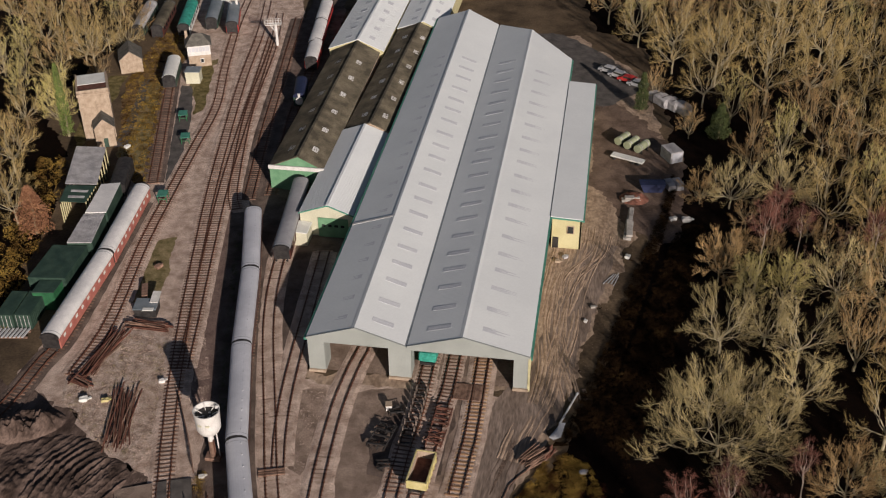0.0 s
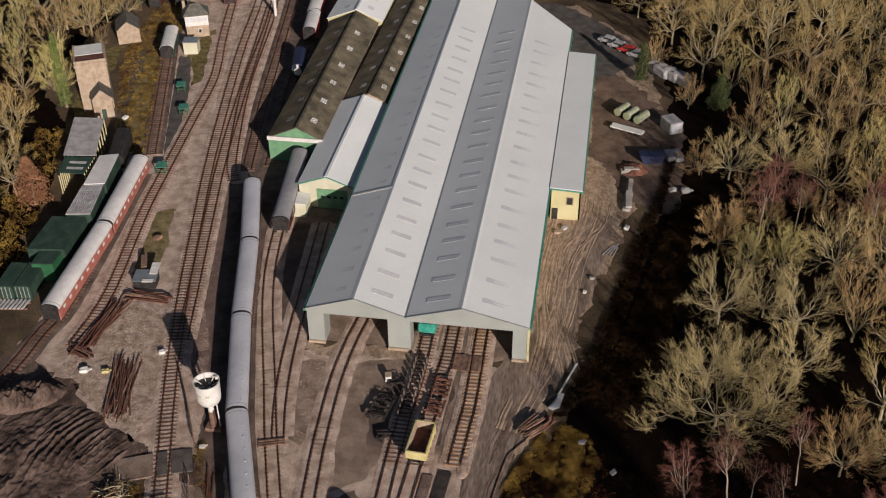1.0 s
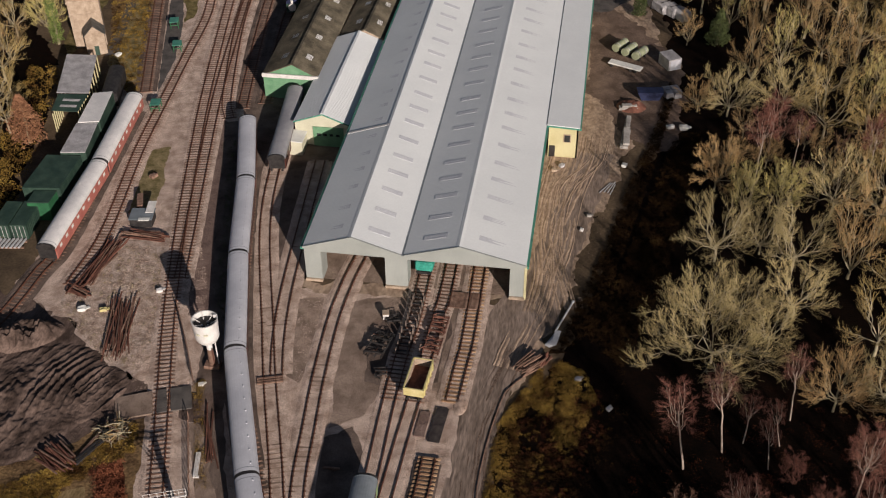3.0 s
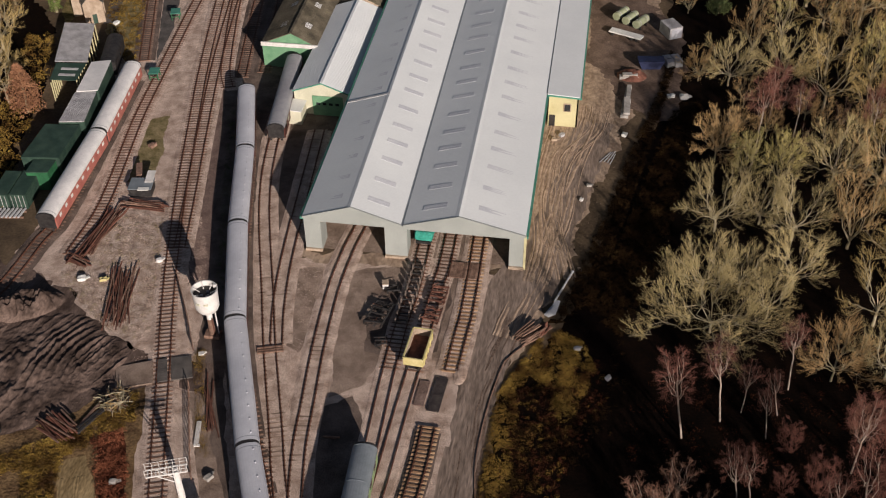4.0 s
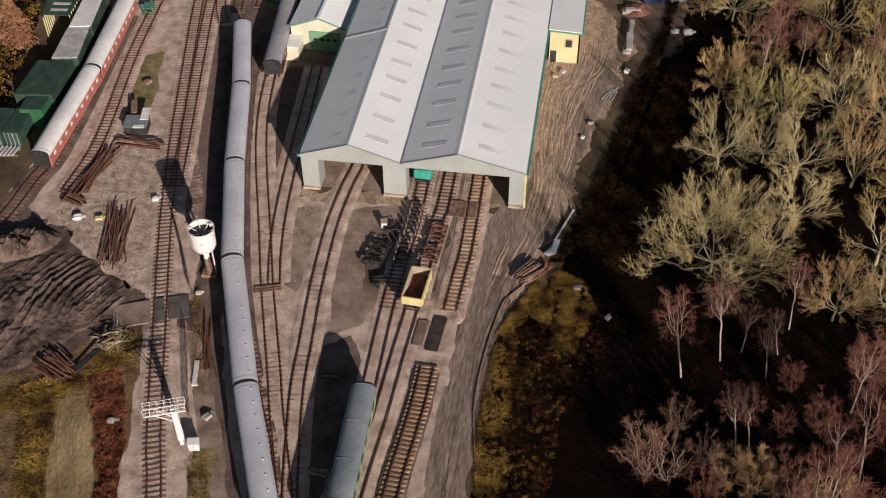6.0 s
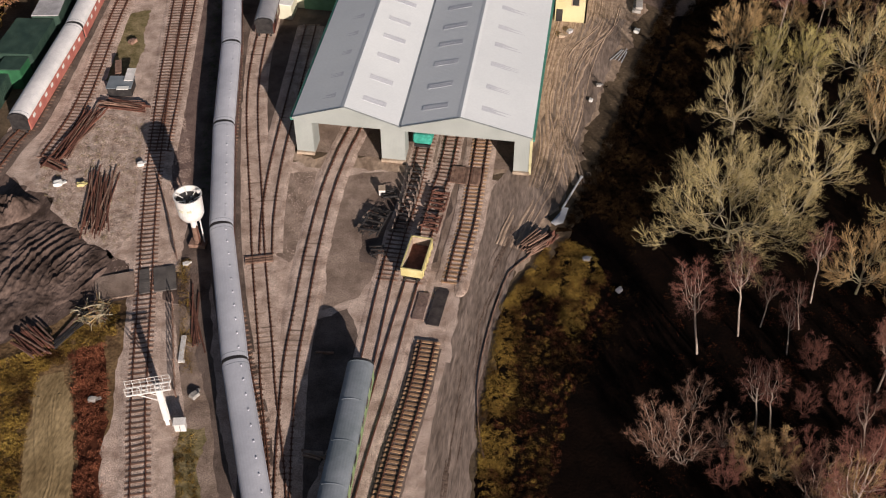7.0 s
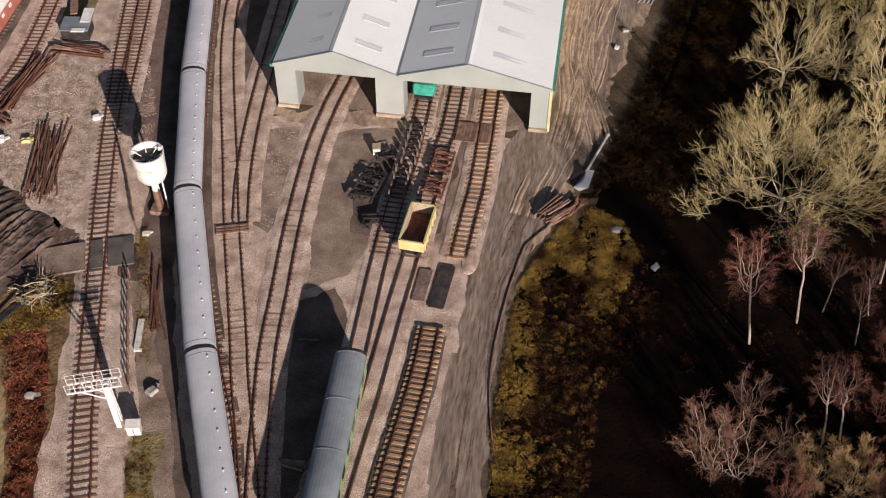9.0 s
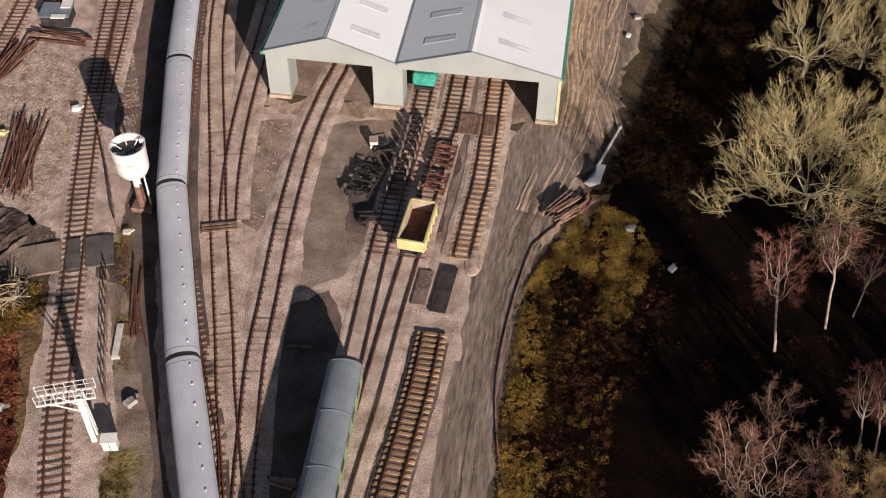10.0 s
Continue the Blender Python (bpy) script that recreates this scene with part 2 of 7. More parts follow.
def boxed(c, s, rot=(0, 0, 0), bevel=0.0):
    return box(bmesh.new(), c, s, rot, bevel)


def rod(bm, a, b, r1, r2=None, sides=8):
    a, b = Vector(a), Vector(b)
    d = b - a
    m = Matrix.Translation((a + b) / 2) @ d.to_track_quat("Z", "Y").to_matrix().to_4x4()
    bmesh.ops.create_cone(bm, cap_ends=True, segments=sides, radius1=r1, radius2=r1 if r2 is None else r2, depth=d.length, matrix=m)
    return bm


def slab(pts, t):
    """A slab with the four (or more) top corners given, t thick downwards."""
    bm = bmesh.new()
    top = [bm.verts.new(p) for p in pts]
    low = [bm.verts.new((p[0], p[1], p[2] - t)) for p in pts]
    bm.faces.new(top)
    bm.faces.new(low[::-1])
    k = len(pts)
    for i in range(k):
        bm.faces.new((top[i], low[i], low[(i + 1) % k], top[(i + 1) % k]))
    bmesh.ops.recalc_face_normals(bm, faces=bm.faces)
    return bm


def wall(pts, t):
    """An upright wall: the outline given as points, pushed back by t along its own normal."""
    bm = bmesh.new()
    vs = [Vector(p) for p in pts]
    nrm = (vs[1] - vs[0]).cross(vs[2] - vs[0]).normalized() * t
    f = [bm.verts.new(v) for v in vs]
    g = [bm.verts.new(v - nrm) for v in vs]
    bm.faces.new(f)
    bm.faces.new(g[::-1])
    k = len(vs)
    for i in range(k):
        bm.faces.new((f[i], g[i], g[(i + 1) % k], f[(i + 1) % k]))
    bmesh.ops.recalc_face_normals(bm, faces=bm.faces)
    return bm


def heading(a, b):
    return math.degrees(math.atan2(-(b[0] - a[0]), b[1] - a[1]))


def curve(points, step):
    """Points at even steps along a smooth line through those given, with their headings."""
    p = [Vector((*q, 0)) for q in points]
    p = [2 * p[0] - p[1]] + p + [2 * p[-1] - p[-2]]
    fine = []
    for i in range(1, len(p) - 2):
        for k in range(24):
            t = k / 24
            a, b, c, d = p[i - 1], p[i], p[i + 1], p[i + 2]
            fine.append(0.5 * (2 * b + (c - a) * t + (2 * a - 5 * b + 4 * c - d) * t * t + (3 * b - a - 3 * c + d) * t**3))
    fine.append(p[-2])
    out, left = [], 0.0
    for a, b in zip(fine, fine[1:]):
        n = (b - a).length
        while left <= n and n > 0:
            out.append((a + (b - a) * (left / n), heading(a, b)))
            left += step
        left -= n
    return out


def patch(name, pts, z, material, label, rough=0.6, step=1.6, seed=0):
    """A ground sheet with a wandering edge, 4 mm or more over the ground."""
    bm = bmesh.new()
    vs = []
    k = len(pts)
    for i in range(k):
        a, b = Vector((*pts[i], 0)), Vector((*pts[(i + 1) % k], 0))
        n = max(1, int((b - a).length / min(step, 0.5)))
        for j in range(n):
            q = a.lerp(b, j / n)
            w = noise.noise_vector(Vector((q.x * 0.3, q.y * 0.3, seed * 7.3))) * rough + (noise.noise_vector(Vector((q.x * 0.9, q.y * 0.9, seed * 3.1))) + noise.noise_vector(Vector((q.x * 2.3, q.y * 2.3, seed * 1.7))) * 0.6) * rough * 0.35
            vs.append(bm.verts.new((q.x + w.x, q.y + w.y, z)))
    es = [bm.edges.new((vs[i], vs[(i + 1) % len(vs)])) for i in range(len(vs))]
    bmesh.ops.triangle_fill(bm, edges=es, use_beauty=True)
    for f in bm.faces:
        if f.normal.z < 0:
            f.normal_flip()
    ob = link(name, bm, material)
    return tagged(ob, label, "ground", kind="structure")


def ribbed(x0, z0, x1, z1, ya, yb0, yb1, period=0.32, rise=0.08, thick=0.12, dx=0.0):
    """A box-profiled roof sheet from the eave (x0, z0) to the ridge (x1, z1); its ribs run down the slope. dx: shift of the far end."""
    bm = bmesh.new()
    n = max(1, int((max(yb0, yb1) - ya) / period))
    rows = []
    for k in range(n):
        for f, h in ((0.0, 0.0), (0.22, 1.0), (0.44, 1.0), (0.66, 0.0)):
            g = (k + f) / n
            rows.append((g, rise * h))
    rows.append((1.0, 0.0))
    top = [(bm.verts.new((x0 + dx * g, ya + (yb0 - ya) * g, z0 + h)), bm.verts.new((x1 + dx * g, ya + (yb1 - ya) * g, z1 + h))) for g, h in rows]
    for a, b in zip(top, top[1:]):
        bm.faces.new((a[0], a[1], b[1], b[0]) if x1 > x0 else (a[0], b[0], b[1], a[1]))
    low = [bm.verts.new(p) for p in ((x0, ya, z0 - thick), (x1, ya, z1 - thick), (x1 + dx, yb1, z1 - thick), (x0 + dx, yb0, z0 - thick))]
    bm.faces.new(low[::-1] if x1 > x0 else low)
    first, last = top[0], top[-1]
    bm.faces.new((first[0], low[0], low[1], first[1]))
    bm.faces.new((last[1], low[2], low[3], last[0]))
    bm.faces.new([t[0] for t in top][::-1] + [low[0], low[3]][::1])
    bm.faces.new([t[1] for t in top] + [low[2], low[1]])
    for f in bm.faces:
        f.normal_update()
    return bm


# ---------- ground ----------
def ground():
    bm = bmesh.new()
    xs = [-3000, -1200, -500, -260] + list(range(-180, 201, 10)) + [280, 500, 1200, 3000]
    ys = [-3000, -1200, -400, -160] + list(range(-80, 261, 10)) + [340, 600, 1200, 3000]
    grid = [[bm.verts.new((x, y, 0.0)) for x in xs] for y in ys]
    for j in range(len(ys) - 1):
        for i in range(len(xs) - 1):
            bm.faces.new((grid[j][i], grid[j][i + 1], grid[j + 1][i + 1], grid[j + 1][i]))
    return tagged(link("ground", bm, M["earth"]), "brown earth reaching to the horizon", "ground", kind="structure")


ground()
# these floor sheets hold the shade under the trees in their colour
patch("woodland_floor", [(30.9, -62.7), (29.2, -38.6), (29.7, -21.8), (36, -11.6), (40, 4.3), (44.1, 24.9), (48.1, 42.3), (50.7, 61.8), (50.3, 84.2), (45.6, 117.3), (34.5, 126), (21.2, 185.8), (129.6, 190.7), (195.7, -73.8)], 0.006, M["litter"], "leaf litter with the trees' shade put into its near-black colour", 1.5, 3)
patch("woodland_floor", [(-45.8, 1.7), (-51.1, 18.2), (-53.7, 33.8), (-60.6, 53.2), (-72.6, 69.5), (-71.3, 100.9), (-76.7, 130.5), (-113, 139.8), (-165.7, -61.9), (-59.6, -62.4)], 0.006, M["litter"], "leaf litter with the trees' shade put into its near-black colour", 1.5, 3, 2)
patch("scrub_bank", [(30.6, -62), (28.8, -38.6), (29.4, -22.8), (35, -12.6), (35, -6), (37.5, 6.2), (41, 24.9), (45, 42.3), (53.2, 44), (50, 25), (46.6, 4.3), (43.4, -11), (39.6, -22), (36.4, -34), (35, -62)], 0.009, M["scrubground"], "brambly bank of undergrowth, its browns darkened for tree shade", 3.2, 3, 31)
patch("yard_ballast", [(-40.9, -62.4), (-39.3, -9.9), (-40.1, 4.6), (-45.1, 35.6), (-53, 75.7), (-62.2, 136.5), (-38.4, 142.9), (-29.2, 102.2), (-21.7, 75.1), (-10.9, 36.2), (-0.7, 13.4), (-0.9, -1.8), (28.1, -1.7), (25.6, -13.7), (26.9, -62.7)], 0.010, M["ballast"], "pinkish stone ballast over the railway yard", 0.8, 2, 3)
# the strip beside the sheds takes the darker ballast colour
patch("cinder_strip", [(-14.4, 20.5), (-24.6, 50.7), (-28.9, 84.8), (-34.8, 137.6), (-26.6, 137.9), (-18.1, 82.4), (-9.7, 48.6), (-1.4, 29.5), (-0.9, 3), (-5.5, 3.9)], 0.016, M["oldballast"], "dark cinders beside the sheds", 0.8, 2, 4)
patch("cinder_strip", [(4.3, -54.8), (-4, -36.4), (-9.1, -19.8), (-12.6, -3.9), (-17.8, 15), (-23.7, 37.7), (-21, 39.4), (-14.9, 20.5), (-11, 3.9), (-7.1, -15.8), (-1.1, -34.3), (7.3, -54.8)], 0.016, M["oldballast"], "oily dark cinders under the coach train", 0.5, 2, 5)
patch("cinder_strip", [(-24.1, 39), (-22.6, 27.2), (-20.5, 15.2), (-18.3, 5.7), (-15.8, -2.9), (-14.2, -9.3), (-11, -9), (-10.2, -5.7), (-13.6, 6.4), (-17.3, 20.1), (-21.2, 35.8)], 0.013, M["purplecinder"], "purple-brown cinders between a line and the coach train", 0.5, 1.5, 41)
patch("mud_yard", [(29.6, -18.7), (33.2, -12.6), (35.4, -1.6), (38.2, 12), (41.2, 28.4), (45.4, 45.6), (49.4, 63.4), (48.8, 82.7), (43.7, 104.5), (30.3, 122.8), (23, 121.4), (30.2, 83.7), (29.6, 36.9), (29.5, -0.7), (13.1, -2.3), (-0.9, -2.3), (-1.1, -0.1), (29.9, 0.1)], 0.018, M["mud"], "rutted brown mud beside the big shed", 1.5, 2, 6)
# dark sheet painted where tree shade lies beside the annex
patch("wet_mud", [(34.7, 93.2), (41.0, 87.6), (46.5, 81.0), (53.1, 66.3), (52.4, 41.5), (47.4, 39.1), (42.8, 43.6), (39.3, 52.3), (36.1, 57.7)], 0.021, M["darkmud"], "mud and tarmac beside the annex with tree shade put into the colour", 1.6, 1.5, 63)
patch("haul_road", [(24.6, -62.7), (24.5, -40.7), (24.6, -19.7), (25.8, -2.7), (29.8, 4.2), (32.7, 19.3), (35.3, 37), (41.5, 37.1), (38.2, 17.5), (34.8, -3.6), (31.3, -13.6), (28.7, -21.8), (28.1, -36.4), (30.2, -62.7)], 0.024, M["roadmud"], "grey-brown haul road with wheel ruts", 0.6, 1.5, 7)
patch("dirty_ground", [(7.6, -3.6), (7.2, -10.5), (8.6, -19.7), (9.6, -27), (12.6, -24.8), (14.6, -19.4), (22.2, -18.7), (22.4, -1.6), (13, -1.4)], 0.021, M["dirtballast"], "brown oil-stained ground before the shed", 0.8, 1.2, 22)
patch("oil_patch", [(12, -6), (11.3, -13), (12, -18), (14.5, -18.5), (20.9, -17), (21.3, -9.6), (21.2, -4.5), (15.9, -4)], 0.024, M["oldballast"], "oil-blackened ground round the scrap", 0.7, 1.2, 8)
patch("dirty_ground", [(-1.7, -4.6), (-0.4, -10.5), (1.6, -18.6), (3.7, -19.6), (4.3, -16.7), (4.2, -10.7), (3.4, -3.6)], 0.024, M["dirtballast"], "dark weedy ground between tracks", 0.5, 1.0, 9)
# oily ground, coloured darker still to deepen the coach's cast shadow
patch("oil_patch", [(9.2, -28), (9.9, -45), (13.3, -51.5), (14.7, -40.7), (14.9, -31.2), (12.4, -25.9)], 0.024, M["oldballast"], "oil-stained ground beside a coach, darkened further to deepen its shadow", 0.5, 1.0, 10)
patch("coal_yard", [(-38.3, -8.4), (-28.2, -13.8), (-22.8, -18.8), (-15.3, -22.9), (-5.8, -22.3), (-3.9, -26.8), (-14, -28.5), (-17, -33.3), (-23.3, -37.5), (-25.6, -48.2), (-59.6, -62.4), (-56.1, -11.9)], 0.03, M["coal"], "black coal dust and slack spread over a yard", 1.8, 1.4, 11)
patch("rubble_area", [(-29.7, 4.7), (-25.1, 5.2), (-21.5, 3.8), (-18.2, -6.8), (-15.9, -17.8), (-17.4, -22.4), (-22.8, -18.3), (-31.4, -11.3), (-32.2, -6.9)], 0.03, M["rubble"], "pale broken rubble between tracks", 0.6, 1.2, 12)
patch("grass_verge", [(-33.4, 28.2), (-30.5, 29.4), (-28.3, 20.1), (-26.7, 11.4), (-30.6, 11.6), (-32.6, 16.1), (-32.6, 21.8)], 0.03, M["grass"], "rough grass with bare patches between tracks", 1.0, 1.2, 13)
patch("dirty_ground", [(-6, -28), (-7.9, -28), (-3.8, -36.4), (-1.4, -43), (2.8, -53.7), (5.4, -53.7), (1.8, -43.9)], 0.027, M["dirtballast"], "brown trodden ground beside a line", 0.4, 1.0, 24)
patch("moss_patch", [(-1.9, -44.6), (0.9, -44.4), (2.2, -48.4), (3.4, -53), (0.6, -53), (-0.8, -48.6)], 0.032, M["grass"], "mossy grass beside the signal post", 1.3, 1.0, 14)
patch("grass_verge", [(-27, -38.4), (-20.5, -33.2), (-16, -29.6), (-13.4, -28.6), (-11.8, -32), (-10.6, -37), (-8.8, -45), (-7.2, -57), (-27.9, -56.9)], 0.034, M["deadweed"], "rough ground with dead weeds", 0.8, 1.4, 15)
# dark sheet that fills the gaps between the rust-coloured tufts
patch("bramble_strip", [(-15.8, -36.0), (-13.2, -35.0), (-10.0, -41.9), (-8.5, -47.8), (-6.3, -53.9), (-5.1, -58.3), (-7.1, -58.6), (-8.8, -54.2), (-13.0, -43.1)], 0.038, M["bracken"], "dark red-brown sheet for the gaps between dead brambles", 0.6, 1.0, 71)
patch("dirt_path", [(-18.4, -40.0), (-16.0, -39.2), (-13.3, -43.1), (-8.8, -54.3), (-9.1, -58.9), (-14.0, -59.6), (-14.0, -55.1), (-16.6, -47.7)], 0.042, M["pathearth"], "trodden olive-brown earth path through scrub", 0.5, 1.0, 16)
patch("grass_verge", [(-42.9, 50.4), (-47.7, 67.2), (-53.5, 84.8), (-59.3, 86.7), (-53.7, 70), (-53.3, 59.5), (-46.7, 45.5)], 0.03, M["grass"], "rough grass beside a siding", 1.0, 1.8, 17)
patch("grass_verge", [(-44.9, 78.8), (-46.9, 92.5), (-44.4, 101.7), (-49.1, 96.4), (-48.2, 84.3)], 0.034, M["grass"], "grass below the signal box", 0.5, 1.4, 18)
patch("platform_path", [(-49.6, 85), (-47.4, 84.7), (-43.9, 75.8), (-39.8, 59.4), (-36.5, 48.1), (-38.4, 45.6), (-42.2, 58.9), (-46.6, 74)], 0.052, M["tarmac"], "dark tarmac strip beside a siding", 0.3, 1.6, 19)
patch("footpath", [(-50.7, 58), (-54.5, 76.4), (-57, 86.8), (-58.9, 86.7), (-56.3, 75.7), (-52.8, 57.2)], 0.05, M["tarmac"], "grey tarmac footpath", 0.3, 1.6, 20)
patch("car_park", [(30.7, 89.3), (37.2, 86.7), (45.9, 96.6), (38.6, 110.8), (27.4, 122.8), (20, 122.5), (26.8, 104)], 0.03, M["tarmac"], "dark tarmac beside parked cars", 0.8, 2.0, 21)

# ---------- tracks ----------
RAIL_PROFILE = [(-0.065, 0.0), (0.065, 0.0), (0.065, 0.02), (0.02, 0.04), (0.035, 0.13), (0.035, 0.165), (-0.035, 0.165), (-0.035, 0.13), (-0.02, 0.04), (-0.065, 0.02)]


def sweep(line, profile, off):
    bm = bmesh.new()
    rings = []
    for p, h in line:
        c, s = math.cos(radians(h)), math.sin(radians(h))
        rings.append([bm.verts.new((p.x + (off + u) * c, p.y + (off + u) * s, v)) for u, v in profile])
    k = len(profile)
    for a, b in zip(rings, rings[1:]):
        for i in range(k):
            bm.faces.new((a[i], a[(i + 1) % k], b[(i + 1) % k], b[i]))
    bmesh.ops.recalc_face_normals(bm, faces=bm.faces)
    return bm


SLEEPERS = {}
TRACKS = []


def track(points, label, spacing=0.72, z=0.03, look_="sleeper", lift=0.0, ballast=True, half=1.5):
    ob = root("railway_track", label, "railway track", 0, 0, z + lift, group="tracks of the yard")
    line = curve(points, 1.5)
    for off in (-0.7525, 0.7525):
        part("rail", sweep(line, [(u, v + 0.13) for u, v in RAIL_PROFILE], off), M["rail"], ob)
    if ballast:
        sh = [(-half - 0.5, 0.0), (-half, 0.085), (half, 0.085), (half + 0.5, 0.0)]
        bm = bmesh.new()
        rings = []
        for p, h in curve(points, 1.0):
            c, s = math.cos(radians(h)), math.sin(radians(h))
            rings.append([bm.verts.new((p.x + (u + noise.noise(Vector((p.x, p.y, u))) * 0.12) * c, p.y + u * s, v + noise.noise(Vector((p.x * 1.3, p.y * 1.3, u * 2))) * 0.012)) for u, v in sh])
        for a, b in zip(rings, rings[1:]):
            for i in range(3):
                bm.faces.new((a[i], a[i + 1], b[i + 1], b[i]))
        part("ballast_bed", bm, M[ballast if isinstance(ballast, str) else "ballast"], ob)
    TRACKS.append((ob, points, spacing, look_))
    return ob


track([(-1.2, -58.1), (-4.1, -49.2), (-5.7, -44.9), (-8.6, -35.7), (-11.2, -27.1), (-12.6, -22.5), (-14.4, -16.7), (-17.6, -5.6), (-21.3, 9), (-25.4, 26.8), (-29.1, 43.4), (-33.3, 64.9), (-37.8, 89.7), (-41.3, 113.7), (-45.4, 134.4)], "running line on dark wooden sleepers with brown rails")
track([(-17.6, -2.4), (-19.9, 9), (-23.7, 26.9), (-27.6, 46.3), (-31.5, 69.7), (-35, 92.8), (-38.4, 114.4)], "second line on dark wooden sleepers with brown rails")
track([(-32, -5.9), (-31.8, 5.6), (-34.8, 27.1), (-36.2, 42.3), (-37.7, 59.7), (-39.2, 76.3), (-43.4, 94.7), (-47.7, 116.2), (-50.3, 133.7)], "loop line on weathered wooden sleepers")
track([(-42.4, -28.1), (-38.6, -14.4), (-37.6, -3.7), (-36.9, 1.8), (-38.3, 20.1), (-40.1, 39.9)], "rusty siding beneath red coaches", ballast="oldballast")
track([(-40.6, 45.6), (-47.1, 67.7), (-52.2, 85), (-55.8, 96.2)], "overgrown siding by a dark strip", look_="rust", ballast="oldballast")
track([(-23.4, 39.3), (-26, 46.7), (-31.9, 74.7), (-36, 104.9), (-40.1, 126.2)], "yard line curving past the sheds")
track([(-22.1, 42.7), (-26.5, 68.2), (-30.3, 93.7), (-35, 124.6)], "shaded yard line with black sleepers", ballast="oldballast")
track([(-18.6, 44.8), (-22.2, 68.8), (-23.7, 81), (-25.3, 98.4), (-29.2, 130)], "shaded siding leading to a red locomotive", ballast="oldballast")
track([(10.3, -58.2), (6.9, -45), (2.7, -35.4), (-4.6, -17.6), (-9.5, 0.6), (-13.9, 18.5), (-19.4, 37.7)], "line beneath the grey coach train", ballast="oldballast")
track([(12.3, -56), (9.2, -46.4), (6.3, -38.3), (4.5, -32.6), (0.2, -19.7), (-2.4, -11.2), (-8.7, 9.6), (-11.5, 25), (-13.2, 44.5)], "line with bleached ballast beside the coach train", look_="sunk")
track([(0.8, -18.8), (-0.6, -12.7), (-2, -3.8), (-3.4, 10.1), (-5.1, 29.4)], "line curving to a green-doored workshop", look_="sunk")
track([(12.7, -58.2), (10.2, -47.3), (9, -41.2), (7.8, -34.6), (7.1, -27.7), (6.2, -18.7), (5.6, -7.5), (5.9, 0.7), (6.7, 11.6), (6.9, 53)], "line running into the first bay of the big shed", look_="sunk")
track([(16.6, -58.2), (16.2, -46.4), (15.8, -38), (15.9, -33.4), (15.8, -28.4), (15.7, -23.1), (15.7, -15.7), (15.8, -12.2), (16.2, -7.6), (16.2, 0.3), (15.7, 36.6)], "line into the shed, littered with scrap", look_="buried", z=-0.03)
track([(16.9, -58.2), (17.5, -44.7), (17.9, -38.8), (18.1, -33.7), (18.3, -28), (18.6, -22), (19, -13.1), (19.3, -4.7), (19.6, 2.2), (19, 36.7)], "line beneath a yellow wagon", look_="buried", z=-0.03)
track([(20.6, -58.2), (21.1, -45.6), (21.5, -40.5), (21.9, -34.8), (22, -29.4)], "new line on pale timber sleepers with open gaps", 0.61, look_="palesleeper", lift=0.12, ballast="oldballast", half=1.05)
track([(23.3, -20.3), (23.6, -13.7), (23.8, -10.5), (23.7, -0.2), (22.9, 36.8)], "line on pale sleepers into the wide bay", 0.7, look_="palesleeper", lift=0.04)


def ruts(label, lines, material, z, seed, spread=2.6, count=7, rise=1.0):
    """Wheel ruts: narrow wavering ridges of squeezed-up mud that run side by side along each way."""
    r = random.Random(seed)
    bm = bmesh.new()
    for n, pts in enumerate(lines):
        for m in range(count):
            off = (m + 0.5) / count * 2 * spread - spread + r.uniform(-0.3, 0.3)
            wide, high, start = r.uniform(0.14, 0.34), r.uniform(0.05, 0.1) * rise, r.uniform(0, 40)
            prev = None
            for p, h in curve(pts, 0.6):
                c, s = math.cos(radians(h)), math.sin(radians(h))
                live = noise.noise(Vector((p.x * 0.13, p.y * 0.13, start)))
                o = off + 0.5 * noise.noise(Vector((p.x * 0.1, p.y * 0.1, seed + n))) + 0.12 * noise.noise(Vector((p.x * 0.6, p.y * 0.6, start)))
                w, k = wide * (0.7 + 0.6 * abs(live)), high * max(0.0, min(1.0, 0.6 + live * 2))
                row = [bm.verts.new((p.x + (o + u * w) * c, p.y + (o + u * w) * s, z + v * k - 0.02)) for u, v in ((-1, 0), (-0.2, 1), (0.4, 0.8), (1, 0))]
                if prev and live > -0.28:
                    for a in range(3):
                        bm.faces.new((prev[a], prev[a + 1], row[a + 1], row[a]))
                prev = row
    return tagged(link("wheel_ruts", bm, material, smooth=True), label, "ruts", kind="stuff")


ruts("dry ridged wheel ruts curving over the mud yard", [
    [(36.0, -1.3), (34.3, 6.8), (32.9, 14.4), (33.2, 21.4), (34.9, 27.5), (38.1, 34.2), (39.4, 41)],
    [(33.6, 42.3), (32.6, 28.8), (32.4, 15), (33.2, 3.1), (31, -6), (29.4, -14)],
    [(37.6, 42), (37, 36), (34.6, 24), (33.6, 10), (32, -3)],
], M["mudridge"], 0.024, 3, 2.2, 8)
ruts("long parallel wheel ruts along the haul road", [
    [(29.2, -14), (27.4, -22.7), (26.6, -29.3), (26.3, -36), (26.4, -46), (27, -58)],
    [(30.6, -8), (28.2, -15.2), (26.4, -22.7), (25.6, -32), (25.8, -46)],
], M["roadmud"], 0.03, 8, 1.5, 10, 0.35)
ruts("dark damp wheel lines pressed into the haul road", [
    [(30.2, -10), (28, -18), (26.9, -26), (26.6, -36), (26.8, -46), (27.4, -60)],
], M["darkmud"], 0.034, 18, 1.7, 6, 0.3)
